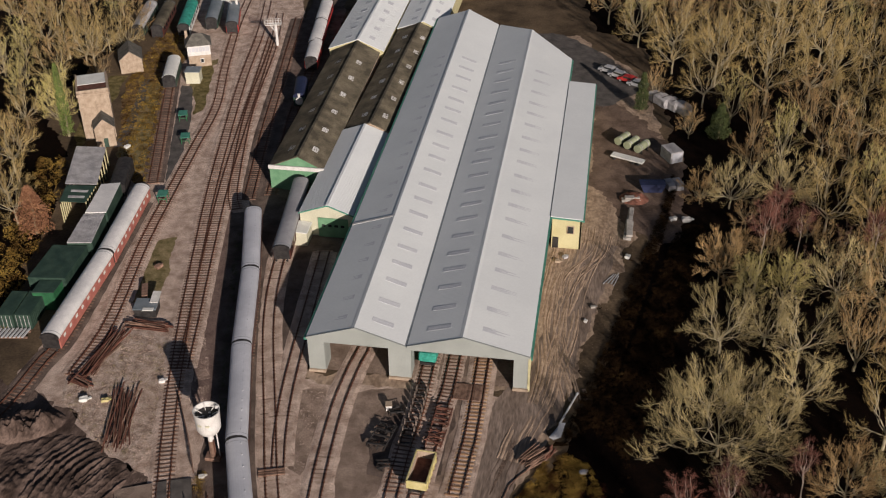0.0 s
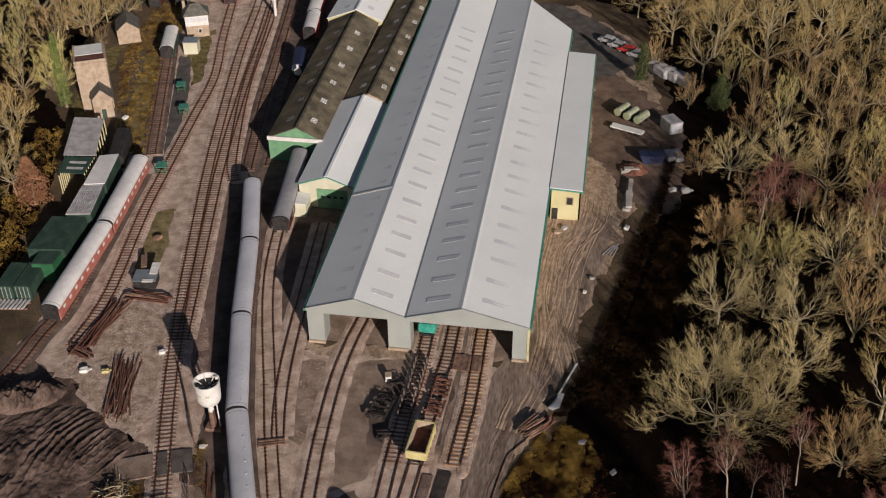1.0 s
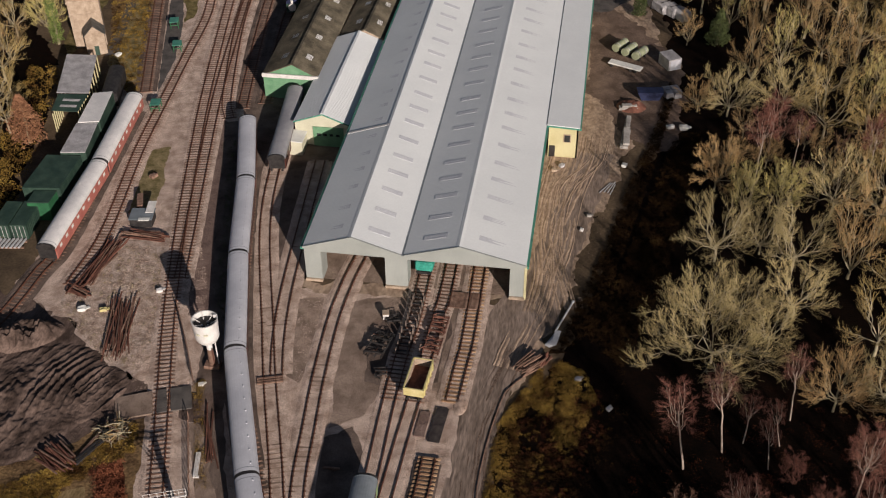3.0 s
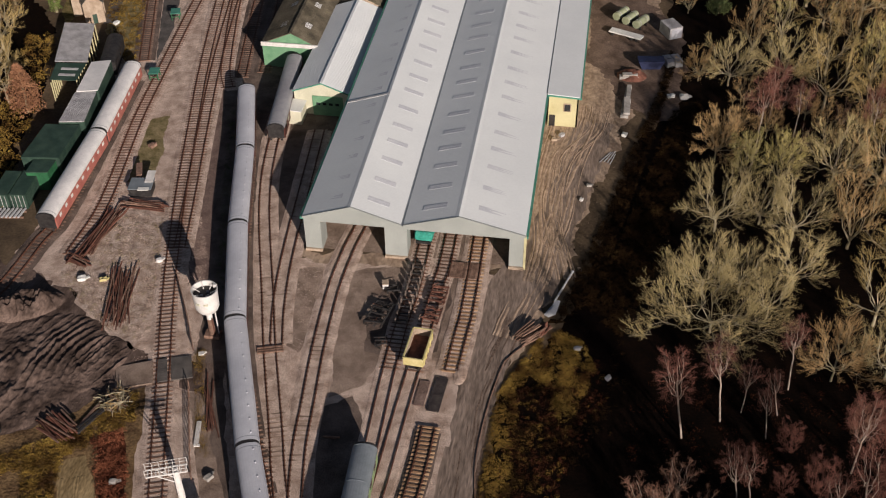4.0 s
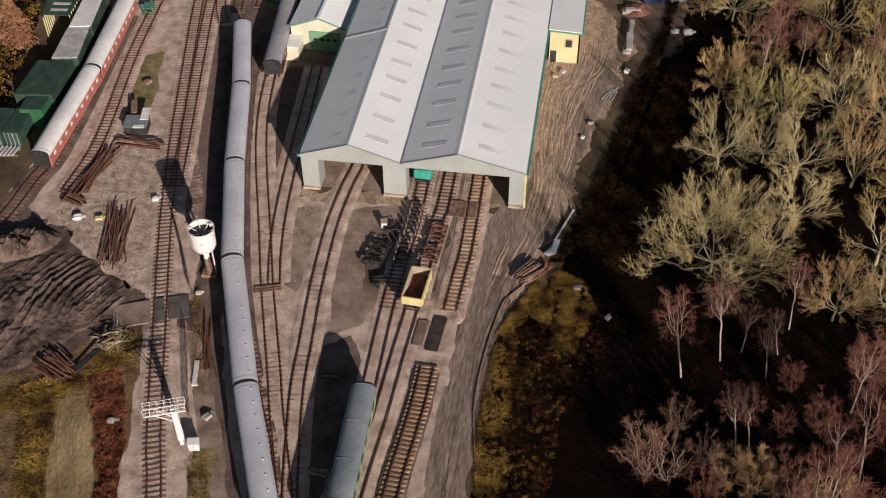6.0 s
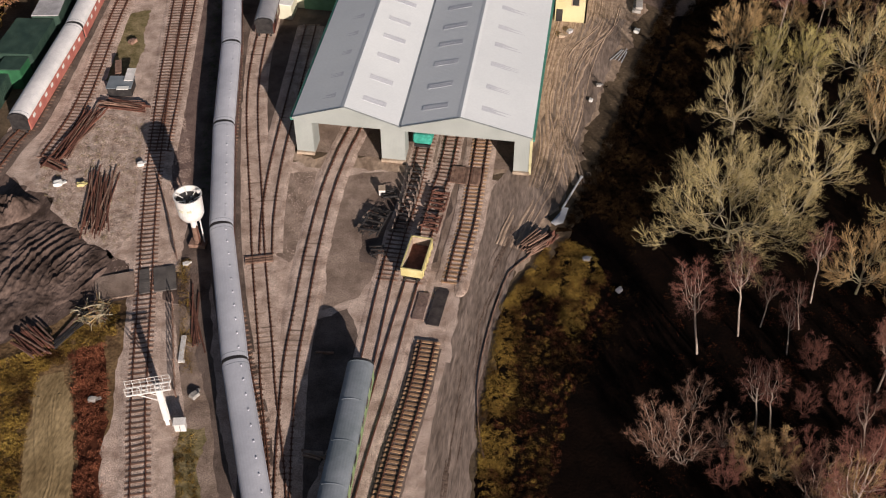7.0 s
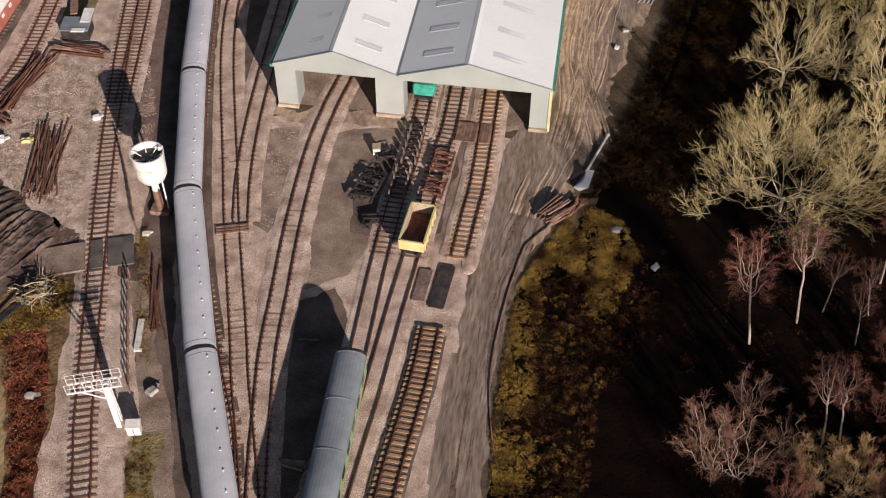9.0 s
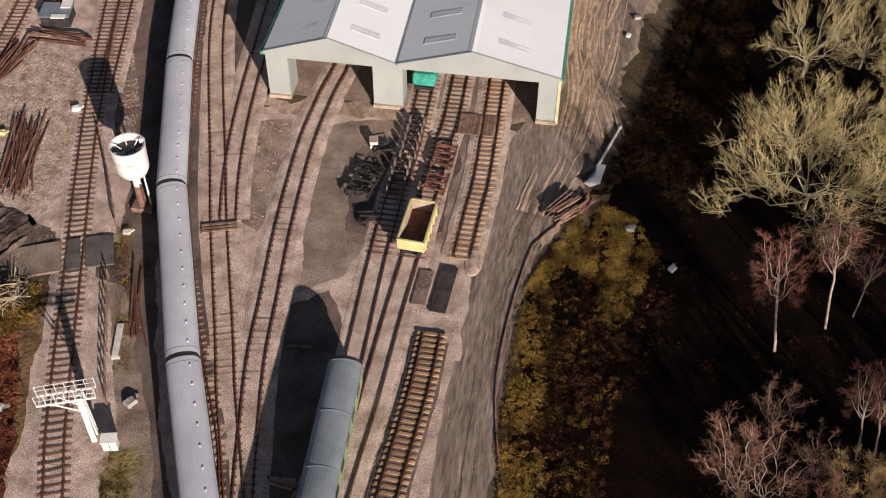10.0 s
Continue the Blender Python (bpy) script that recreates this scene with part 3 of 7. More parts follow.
ruts("shallow ruts along the earth path", [
    [(-16.2, -42.4), (-14.6, -47), (-12.4, -52), (-11.4, -58)],
], M["pathearth"], 0.052, 19, 1.6, 7, 1.1)


patch("grass_verge", [(-46.7, 84.7), (-49, 99.2), (-45.3, 92.8), (-41.4, 74.3), (-42.6, 72.2), (-44.4, 78)], 0.055, M["moss"], "ragged grass beside a tarmac strip", 0.5, 1.4, 27)


def stones(label, poly, count, lo, hi, material, seed, z=0.03):
    """Loose stones as small uneven lumps."""
    r = random.Random(seed)
    xs, ys = [p[0] for p in poly], [p[1] for p in poly]
    v, f = [], []
    while len(v) < count * 6:
        x, y = r.uniform(min(xs), max(xs)), r.uniform(min(ys), max(ys))
        ok = False
        for (ax, ay), (bx, by) in zip(poly, poly[1:] + poly[:1]):
            if (ay > y) != (by > y) and x < (bx - ax) * (y - ay) / (by - ay) + ax:
                ok = not ok
        if not ok or noise.noise(Vector((x * 0.5, y * 0.5, seed))) < -0.15:
            continue
        s, a, b = r.uniform(lo, hi), r.uniform(0, 6.28), len(v)
        c, w = math.cos(a) * s, math.sin(a) * s
        v += [(x + c, y + w, z), (x - w * 0.8, y + c * 0.8, z + 0.1 * s), (x - c, y - w, z), (x + w * 0.7, y - c * 0.7, z), (x + c * 0.3, y + w * 0.2, z + s * r.uniform(0.6, 1.1)), (x, y, z - 0.02)]
        f += [(b, b + 1, b + 4), (b + 1, b + 2, b + 4), (b + 2, b + 3, b + 4), (b + 3, b, b + 4)]
    me = bpy.data.meshes.new("loose_stones")
    me.from_pydata(v, [], f)
    me.materials.append(material)
    return tagged(new("loose_stones", me), label, "stones", kind="stuff")


RUBBLE = [(-29.7, 3.7), (-25.1, 4.2), (-21.5, 2.8), (-18.6, -6.8), (-16.3, -17.8), (-17.4, -21.4), (-22.8, -18.3), (-31.0, -11.3), (-32.2, -6.9)]
stones("pale broken stones scattered over rubble", RUBBLE, 4200, 0.03, 0.09, M["ballast"], 1)
stones("brown clods and broken brick among rubble", RUBBLE, 4200, 0.03, 0.11, M["dirtballast"], 2)
stones("lumps of coal and clinker", [(-40, -12), (-29, -15), (-22, -20), (-14, -24), (-16, -32), (-24, -37), (-45, -40)], 1200, 0.04, 0.13, M["coal"], 3)
for k, (ring, count) in enumerate((
    ([(-24, -8), (-16, -24), (-9.5, -30), (-8.8, -22), (-13, -4), (-18, 8)], 5500),
    ([(-4.6, -16), (3.4, -36), (8.2, -50), (9.2, -50), (8.8, -27), (7, -12), (5, -3), (-1, -3)], 5000),
    ([(15.5, -58), (24, -58), (24, -22), (17, -22), (15.4, -30)], 3800),
    ([(-9.4, -30), (-3.4, -43), (0.4, -58), (-6.4, -58), (-8.6, -44), (-11, -34)], 3800),
)):
    stones("loose pinkish ballast stones over the yard", ring, count, 0.035, 0.095, M["ballast"], 40 + k, 0.012)
stones("clods and grit in the mud yard", [(31, 2), (31.5, 34), (36.5, 36), (37, 88), (46, 82), (47, 50), (42, 26), (38, 4)], 700, 0.03, 0.09, M["rut"], 5)
stones("loose stones on oily ground", [(7.6, -3.6), (8.6, -19.7), (9.6, -27), (14.6, -19.4), (22.2, -18.7), (22.4, -1.6)], 700, 0.03, 0.07, M["dirtballast"], 6)
stones("loose pale stones between lines", [(-1.5, -4.8), (1.8, -18.6), (4.2, -16.7), (3.4, -3.8)], 400, 0.03, 0.07, M["dirtballast"], 7)

patch("grass_verge", [(-58.6, 56), (-60.2, 70), (-62.6, 88), (-66.5, 87), (-65, 74), (-62, 60)], 0.03, M["moss"], "rough grass behind a footpath", 0.8, 1.4, 33)
patch("grass_verge", [(-52.4, 58), (-56.2, 76.4), (-57.2, 85.5), (-52.6, 85.5), (-48, 68), (-44, 52), (-46, 47)], 0.028, M["moss"], "ragged grass and dead weeds between path and siding", 0.8, 1.4, 34)

patch("waste_ground", [(-52.8, 60.0), (-60.4, 79.9), (-62.7, 90.7), (-63.3, 110.8), (-58.2, 111.5), (-53.3, 97.9), (-53.3, 85.0), (-45.8, 58.7), (-40.8, 42.7), (-43.8, 44.2)], 0.024, M["deadweed"], "rough olive-brown grass round the cottages", 1.0, 1.5, 61)

# ---------- the big shed ----------
def X(u, y):
    return u


Z_EAVE, Z_RIDGE = 5.85, 8.15


def big_shed():
    ob = root("engine_shed", "long twin-ridged engine shed, pale sheeted roof, grey clad front", "shed")
    t = 0.25
    # front wall with two openings and a gable over each
    f = [(0, 0, 0), (2.3, 0, 0), (2.3, 0, 5.15), (11.2, 0, 5.15), (11.2, 0, 0), (14.3, 0, 0), (14.3, 0, 5.15), (28.2, 0, 5.15), (28.2, 0, 0), (30.2, 0, 0),
         (30.2, 0, Z_EAVE - 0.2), (21.35, 0, Z_RIDGE - 0.12), (13.65, 0, Z_EAVE - 0.2), (6.7, 0, Z_RIDGE - 0.12), (0, 0, Z_EAVE - 0.2)]
    part("front_wall", wall(f, t), M["clad"], ob)
    for x0, x1 in ((0, 2.3), (11.2, 14.3), (28.2, 30.2)):
        w = x1 - x0
        part("plinth", boxed(((x0 + x1) / 2, -0.06, 0.2), (w + 0.1, 0.5, 0.4), bevel=0.03), M["brick"], ob, "orange brick plinth")
        part("jamb", boxed((x1 - 0.15 if x0 < 1 else (x0 + x1) / 2, 1.6, 2.55), (0.3 if x0 < 1 else w - 0.2, 2.6, 5.1)), M["clad"], ob)
    for u, y1 in ((0.0, 114.5), (30.2, 96.3)):
        s = 1 if u else -1
        part("side_wall", wall([(X(u, 0.3), 0.3, 0), (X(u, y1), y1, 0), (X(u, y1), y1, Z_EAVE - 0.25), (X(u, 0.3), 0.3, Z_EAVE - 0.25)][::s], t), M["cream"], ob)
        g = [(X(u, 0) + s * 0.48, 0.0, Z_EAVE - 0.16), (X(u, y1) + s * 0.48, y1, Z_EAVE - 0.16), (X(u, y1), y1, Z_EAVE - 0.16), (X(u, 0), 0.0, Z_EAVE - 0.16)]
        part("gutter", slab(g, 0.35), M["greentrim"], ob, "green gutter and fascia")
    part("corner_trim", boxed((30.3, 0.1, 2.85), (0.3, 0.36, 5.7)), M["cream"], ob)
    part("rear_wall", wall([(X(30.2, 96.3), 96.3, 0), (X(21.35, 105), 105, 0), (X(13.65, 112.4), 112.4, 0), (X(0, 114.5), 114.5, 0), (X(0, 114.5), 114.5, 5.6), (X(13.65, 112.4), 112.4, 5.6), (X(21.35, 105), 105, 5.6), (X(30.2, 96.3), 96.3, 5.6)][:: -1], 0.1), M["clad"], ob)
    part("shed_floor", slab([(0.2, 0.5, 0.045), (29.9, 0.5, 0.045), (X(29.9, 94), 94, 0.045), (0.2, 113, 0.045)], 0.02), M["dirtballast"], ob)
    # roof slopes, with their ribbed sheets; the rear of the first slope lies a little lower
    def slope(u0, z0, u1, z1, ya, yb0, yb1, drop=0.0):
        part("roof_slope", ribbed(u0, z0 - drop, u1, z1 - drop, ya, yb0, yb1, rise=0.003), M["roofgrey"], ob)
    slope(-0.15, Z_EAVE, 6.7, Z_RIDGE, -0.05, 28.6, 28.6)
    slope(-0.15, Z_EAVE, 6.7, Z_RIDGE, 28.6, 114.5, 114.5, 0.06)
    slope(6.7, Z_RIDGE, 13.5, Z_EAVE, -0.05, 114.5, 112.4)
    slope(13.8, Z_EAVE, 21.35, Z_RIDGE, -0.05, 112.4, 105)
    slope(21.35, Z_RIDGE, 30.35, Z_EAVE, -0.05, 105, 96.3)
    part("step_flashing", slab([(X(-0.15, 28.6), 28.4, Z_EAVE + 0.05), (X(6.7, 28.6), 28.4, Z_RIDGE + 0.05), (X(6.7, 28.6), 28.9, Z_RIDGE + 0.05), (X(-0.15, 28.6), 28.9, Z_EAVE + 0.05)], 0.3), M["white"], ob, "white step flashing")
    part("valley_gutter", slab([(X(13.47, 0), 0.05, Z_EAVE - 0.02), (X(13.83, 0), 0.05, Z_EAVE - 0.02), (X(13.83, 111.5), 111.5, Z_EAVE - 0.02), (X(13.47, 111.5), 111.5, Z_EAVE - 0.02)], 0.2), M["slateroof"], ob, "lead-grey valley gutter")
    for u, y1 in ((6.7, 114.5), (21.35, 105)):
        bm = bmesh.new()
        for s in (-1, 1):
            q = [(X(u, 0), -0.1, Z_RIDGE + 0.045), (X(u, y1), y1, Z_RIDGE + 0.045), (X(u + s * 0.4, y1), y1, Z_RIDGE - 0.1), (X(u + s * 0.4, 0), -0.1, Z_RIDGE - 0.1)]
            vs = [bm.verts.new(p) for p in q]
            bm.faces.new(vs if s < 0 else vs[::-1])
        part("ridge_cap", bm, M["roofgrey"], ob)
    for (u0, z0), (u1, z1) in (((-0.15, Z_EAVE), (6.7, Z_RIDGE)), ((13.5, Z_EAVE), (6.7, Z_RIDGE)), ((13.8, Z_EAVE), (21.35, Z_RIDGE)), ((30.35, Z_EAVE), (21.35, Z_RIDGE))):
        a, b = Vector((u0, 0, z0)), Vector((u1, 0, z1))
        part("verge_trim", slab([(a.x, -0.16, a.z + 0.05), (b.x, -0.16, b.z + 0.05), (b.x, 0.05, b.z + 0.05), (a.x, 0.05, a.z + 0.05)], 0.3), M["clad"], ob)
    # rooflights
    yy, n = 2.6, 0
    while yy < 93:
        for (u0, z0), (u1, z1) in (((0, Z_EAVE), (6.7, Z_RIDGE)), ((13.65, Z_EAVE), (6.7, Z_RIDGE)), ((13.65, Z_EAVE), (21.35, Z_RIDGE)), ((30.2, Z_EAVE), (21.35, Z_RIDGE))):
            if yy > 88 and u0 > 30:
                continue
            d = 0.06 if (u0 == 0 and yy > 28.6) else 0.0
            if u0 == 0 and 26.6 < yy < 29.2:
                continue
            fa, fb = 0.32, 0.74
            up = 0.018 - d
            part("rooflight", ribbed(u0 + (u1 - u0) * fa, z0 + (z1 - z0) * fa + up, u0 + (u1 - u0) * fb, z0 + (z1 - z0) * fb + up, yy, yy + 0.99, yy + 0.99, 0.33, 0.008, 0.02), M["skylight"], ob)
        yy += 4.6 + 0.4 * math.sin(n * 1.7)
        n += 1
    # side window seen through the left bay
    part("window_pane", boxed((0.42, 2.1, 3.4), (0.06, 1.0, 2.0)), M["glass"], ob)
    return ob


big_shed()


def annex():
    ob = root("shed_annex", "lean-to annex with white roof and yellow end wall", "building")
    x0, x1, xa, xb = 30.75, 35.4, 30.75, 35.4
    ya, yb = 35.4, 85.5
    part("end_wall", wall([(x0, ya, 0), (x1, ya, 0), (x1, ya, 5.5), (x0, ya, 5.75)], 0.25), M["cream"], ob, "yellow-painted end wall")
    part("side_wall", wall([(x1, ya, 0), (xb, yb, 0), (xb, yb, 5.5), (x1, ya, 5.5)], 0.25), M["cream"], ob)
    part("back_wall", wall([(xb, yb, 0), (xa, yb, 0), (xa, yb, 5.75), (xb, yb, 5.5)], 0.25), M["cream"], ob)
    part("annex_roof", ribbed(x1 + 0.2, 5.75, x0 - 0.3, 6.0, ya - 0.2, yb, yb, rise=0.004), M["roofgrey"], ob)
    part("gutter", slab([(x1 + 0.15, ya - 0.25, 5.6), (x1 + 0.45, ya - 0.25, 5.6), (xb + 0.45, yb, 5.6), (xb + 0.15, yb, 5.6)], 0.3), M["greentrim"], ob, "green gutter")
    part("fascia", slab([(x0 - 0.3, ya - 0.34, 5.86), (x1 + 0.2, ya - 0.34, 5.62), (x1 + 0.2, ya - 0.21, 5.62), (x0 - 0.3, ya - 0.21, 5.86)], 0.22), M["greentrim"], ob)
    w = part("window", boxed((33.7, ya - 0.03, 3.6), (1.2, 0.12, 1.5)), M["brick"], ob, "arched brick window surround")
    part("pane", boxed((33.7, ya - 0.1, 3.6), (0.9, 0.06, 1.2)), M["glass"], w)
    bm = boxed((31.4, ya - 0.03, 1.05), (0.95, 0.1, 2.1))
    part("door", bm, M["dark"], ob, "dark doorway")
    return ob


annex()


def gabled(name, label, x0, xr, x1, ya, yb, dx, ze, zr, roofmat, wallmat, sky=None, every=9.0, category="shed", front=None):
    """A gabled shed along y; its eaves at x0 and x1, its ridge at xr; dx: how far its far end is moved across."""
    ob = root(name, label, category)
    part("front_wall", wall([(x0, ya, 0), (x1, ya, 0), (x1, ya, ze), (xr, ya, zr), (x0, ya, ze)], 0.2), M[front or wallmat], ob)
    part("rear_wall", wall([(x1 + dx, yb, 0), (x0 + dx, yb, 0), (x0 + dx, yb, ze), (xr + dx, yb, zr), (x1 + dx, yb, ze)], 0.2), M[wallmat], ob)
    part("side_wall", wall([(x0 + dx, yb, 0), (x0, ya, 0), (x0, ya, ze), (x0 + dx, yb, ze)], 0.2), M[wallmat], ob)
    part("side_wall", wall([(x1, ya, 0), (x1 + dx, yb, 0), (x1 + dx, yb, ze), (x1, ya, ze)], 0.2), M[wallmat], ob)
    for xe, s in ((x0, -1), (x1, 1)):
        part("roof_slope", ribbed(xe + s * 0.15, ze + 0.12, xr, zr + 0.14, ya - 0.25, yb + 0.1, yb + 0.1, 0.34, 0.06 if roofmat == "asbestos" else 0.02, dx=dx), M[roofmat], ob)
    part("ridge_cap", slab([(xr - 0.22, ya - 0.28, zr + 0.22), (xr + 0.22, ya - 0.28, zr + 0.22), (xr + 0.22 + dx, yb, zr + 0.22), (xr - 0.22 + dx, yb, zr + 0.22)], 0.1), M[roofmat], ob)
    if sky:
        y = ya + every * 0.5
        while y < yb - 3:
            k = (y - ya) / (yb - ya)
            for xe, fr in ((x0, 0.45), (x1, 0.45)):
                q = []
                for f, yy in ((fr, y), (fr + 0.22, y), (fr + 0.22, y + 1.5), (fr, y + 1.5)):
                    q.append((xe + (xr - xe) * f + dx * k, yy, ze + (zr - ze) * f + 0.19))
                part("rooflight", slab(q, 0.05), M[sky], ob, "pale rooflight" if sky == "paleglass" else "")
            y += every
    return ob


hut = gabled("workshop", "cream workshop with grey roof and green sliding doors", -10.1, -5.4, -1.2, 33.4, 61.8, 0.1, 4.3, 6.0, "roofgrey", "palecream", category="workshop")
part("sliding_door", boxed((-4.6, 33.26, 1.8), (5.0, 0.12, 3.6)), M["greendoor"], hut, "tall green sliding door")
for i in range(4):
    part("door_pane", boxed((-6.2 + i * 1.05, 33.18, 2.2), (0.6, 0.06, 0.42)), M["glass"], hut)
for xe in (-10.25, -1.05):
    part("verge_trim", slab([(xe, 33.06, 4.42), (-5.4, 33.06, 6.14), (-5.4, 33.2, 6.14), (xe, 33.2, 4.42)], 0.22), M["greentrim"], hut)
ob = root("lean_to_store", "small cream store against the workshop front", "store")
part("wall_block", boxed((-9.3, 31.6, 1.25), (2.1, 3.2, 2.5), bevel=0.02), M["palecream"], ob)
part("flat_roof", boxed((-9.3, 31.6, 2.6), (2.4, 3.5, 0.14), (0, 4, 0), bevel=0.02), M["whitesheet"], ob)

old = gabled("goods_shed", "old engine shed with mossy brown corrugated roof", -19.2, -13.9, -9.4, 47.0, 97, -0.6, 4.4, 6.8, "asbestos", "brick", "paleglass", 7.4, front="greendoor")
part("fascia", boxed((-14.3, 46.66, 4.6), (9.9, 0.25, 0.7)), M["white"], old, "white fascia board")
gabled("goods_shed", "second old shed with mossy brown corrugated roof", -9.2, -4.4, -0.3, 62.1, 110, 0.9, 4.3, 6.25, "asbestos", "brick", "paleglass", 7.4)
gabled("carriage_shed", "long pale-roofed carriage shed behind the old sheds", -20.8, -14.5, -9.2, 97.3, 158, 0.2, 4.75, 7.1, "roofgrey", "cream", "skylight", 5.0)
gabled("carriage_shed", "second pale-roofed carriage shed behind the old sheds", -8.6, -2.8, 1.4, 110.3, 158, 0.2, 4.5, 6.5, "roofgrey", "cream", "skylight", 5.0)

# ---------- rolling stock ----------


def arch(w, h, z0, length, n=12, y0=0.0, over=0.0):
    """A rounded roof: an arch w wide and h high, swept along y."""
    bm = bmesh.new()
    prof = [(-(w / 2 + over) * math.cos(math.pi * i / n), z0 + h * math.sin(math.pi * i / n) ** 0.8) for i in range(n + 1)]
    ra = [bm.verts.new((x, y0 - length / 2, z)) for x, z in prof]
    rb = [bm.verts.new((x, y0 + length / 2, z)) for x, z in prof]
    for i in range(n):
        bm.faces.new((ra[i], ra[i + 1], rb[i + 1], rb[i]))
    bm.faces.new(ra[::-1])
    bm.faces.new(rb)
    bm.faces.new((ra[0], rb[0], rb[-1], ra[-1]))
    bmesh.ops.recalc_face_normals(bm, faces=bm.faces)
    return bm


def bogie(parent, y):
    bm = bmesh.new()
    for s in (-1, 1):
        box(bm, (s * 1.0, y, 0.62), (0.18, 3.4, 0.32), bevel=0.03)
    box(bm, (0, y, 0.62), (1.9, 0.5, 0.3))
    b = part("bogie", bm, M["dark"], parent)
    for dy in (-1.25, 1.25):
        bm = bmesh.new()
        for s in (-1, 1):
            rod(bm, (s * 0.7, y + dy, 0.46), (s * 0.83, y + dy, 0.46), 0.46, sides=14)
        rod(bm, (-0.7, y + dy, 0.46), (0.7, y + dy, 0.46), 0.08)
        part("wheelset", bm, M["rust"], b)


def coach(label, length, roofmat, bodymat, group="", pane="glass", ribs=0, vents=9, rows=2, windows=9, ends=True, width=2.72, row_x=0.35, category="railway coach", name="railway_coach"):
    ob = root(name, label, category, group=group)
    part("body", boxed((0, 0, 1.95), (width, length, 1.9), bevel=0.06), M[bodymat], ob)
    part("roof", arch(width, 0.95, 2.85, length, 14, over=0.03), M[roofmat], ob, smooth=False)
    part("underframe", boxed((0, 0, 0.92), (2.3, length - 0.8, 0.3)), M["dark"], ob)
    for s in (-1, 1):
        bogie(ob, s * (length / 2 - 3.1))
        for i in range(windows):
            y = -length / 2 + (i + 0.8) * length / (windows + 0.6)
            part("window", boxed((s * width / 2, y, 2.25), (0.06, 1.15, 0.75) if pane == "glass" else (0.06, 0.7, 0.5), bevel=0.015), M[pane], ob)
        part("gutter", boxed((s * (width / 2 + 0.02), 0, 2.93), (0.06, length, 0.07)), M[roofmat], ob)
        if ends:
            # bellows widened to the roof outline: blacken the joint, hide sunlit roof ends
            part("gangway", arch(width + 0.02, 0.945, 2.85, 0.3, 14, s * (length / 2 + 0.152)), M["dark"], ob, "black gangway bellows, widened to darken the coach joint")
            part("end_panel", boxed((0, s * (length / 2 + 0.06), 1.95), (width - 0.2, 0.12, 1.7), bevel=0.02), M["dark"], ob)
            for k in (-1, 1):
                bm = rod(bmesh.new(), (k * 0.87, s * length / 2, 1.05), (k * 0.87, s * (length / 2 + 0.42), 1.05), 0.09)
                part("buffer", rod(bm, (k * 0.87, s * (length / 2 + 0.4), 1.05), (k * 0.87, s * (length / 2 + 0.46), 1.05), 0.2, sides=12), M["dark"], ob)
    for i in range(vents):
        y = -length / 2 + (i + 0.5) * length / vents
        for k in range(rows):
            x = (-0.45, 0.5)[k] if rows == 2 else row_x
            z = 3.66 if rows == 2 else 3.7
            part("roof_vent", boxed((x, y + (0.5 if k else 0), z + 0.06), (0.17, 0.2, 0.1), bevel=0.03), M[roofmat], ob)
    for i in range(ribs):
        y = -length / 2 + i * length / max(1, ribs - 1)
        y = min(max(y, -length / 2 + 0.06), length / 2 - 0.06)
        part("roof_rib", arch(width + 0.04, 0.985, 2.85, 0.09, 14, y, 0.03), M[roofmat], ob)
    if ribs == 0 and vents > 3:
        for y in (-length / 2 + 0.5, length / 2 - 0.5):
            part("end_dome_seam", arch(width + 0.02, 0.965, 2.85, 0.05, 14, y, 0.03), M["slateroof"], ob)
    return ob


def between(ob, a, b):
    ob.matrix_basis = pose((a[0] + b[0]) / 2, (a[1] + b[1]) / 2, 0.18, 0, 0, heading(a, b))


def inset(a, b, d):
    a, b = Vector((*a, 0)), Vector((*b, 0))
    u = (b - a).normalized() * d
    return (a + u), (b - u)


def along(points, make, gap=0.24):
    first = None
    for a, b in zip(points, points[1:]):
        a2, b2 = inset(a, b, gap)
        ob = make((b2 - a2).length)
        between(ob, a2, b2)


GREY = [(-18.5, 34.8), (-13.8, 18), (-9.6, 0.3), (-4.4, -18.2), (2.9, -37.6), (10.7, -56)]
along(GREY, lambda n: coach("maroon coach with a smooth grey roof in a parked train", n, "coachroof", "coachcream", "coaches of the grey train", vents=10, rows=1, row_x=-0.6))
along([(-39.6, 39.3), (-37.6, 19.1), (-36.7, -2.3)], lambda n: coach("faded red coach with a white-grey roof on a siding", n, "coachroof2", "coachred", "red coaches on the siding", "whitesheet", vents=8, rows=1, windows=9))
c = coach("dark-roofed coach with lime green sides", 20, "slateroof", "coachgreen", ribs=5, vents=0, windows=8, ends=True)
between(c, (15.9, -35.1), (16.6, -57))
c = coach("grey-roofed coach standing beside the workshop", 21, "midroof", "coachcream", vents=14, rows=2)
between(c, (-12.9, 43.4), (-10.9, 25.8))
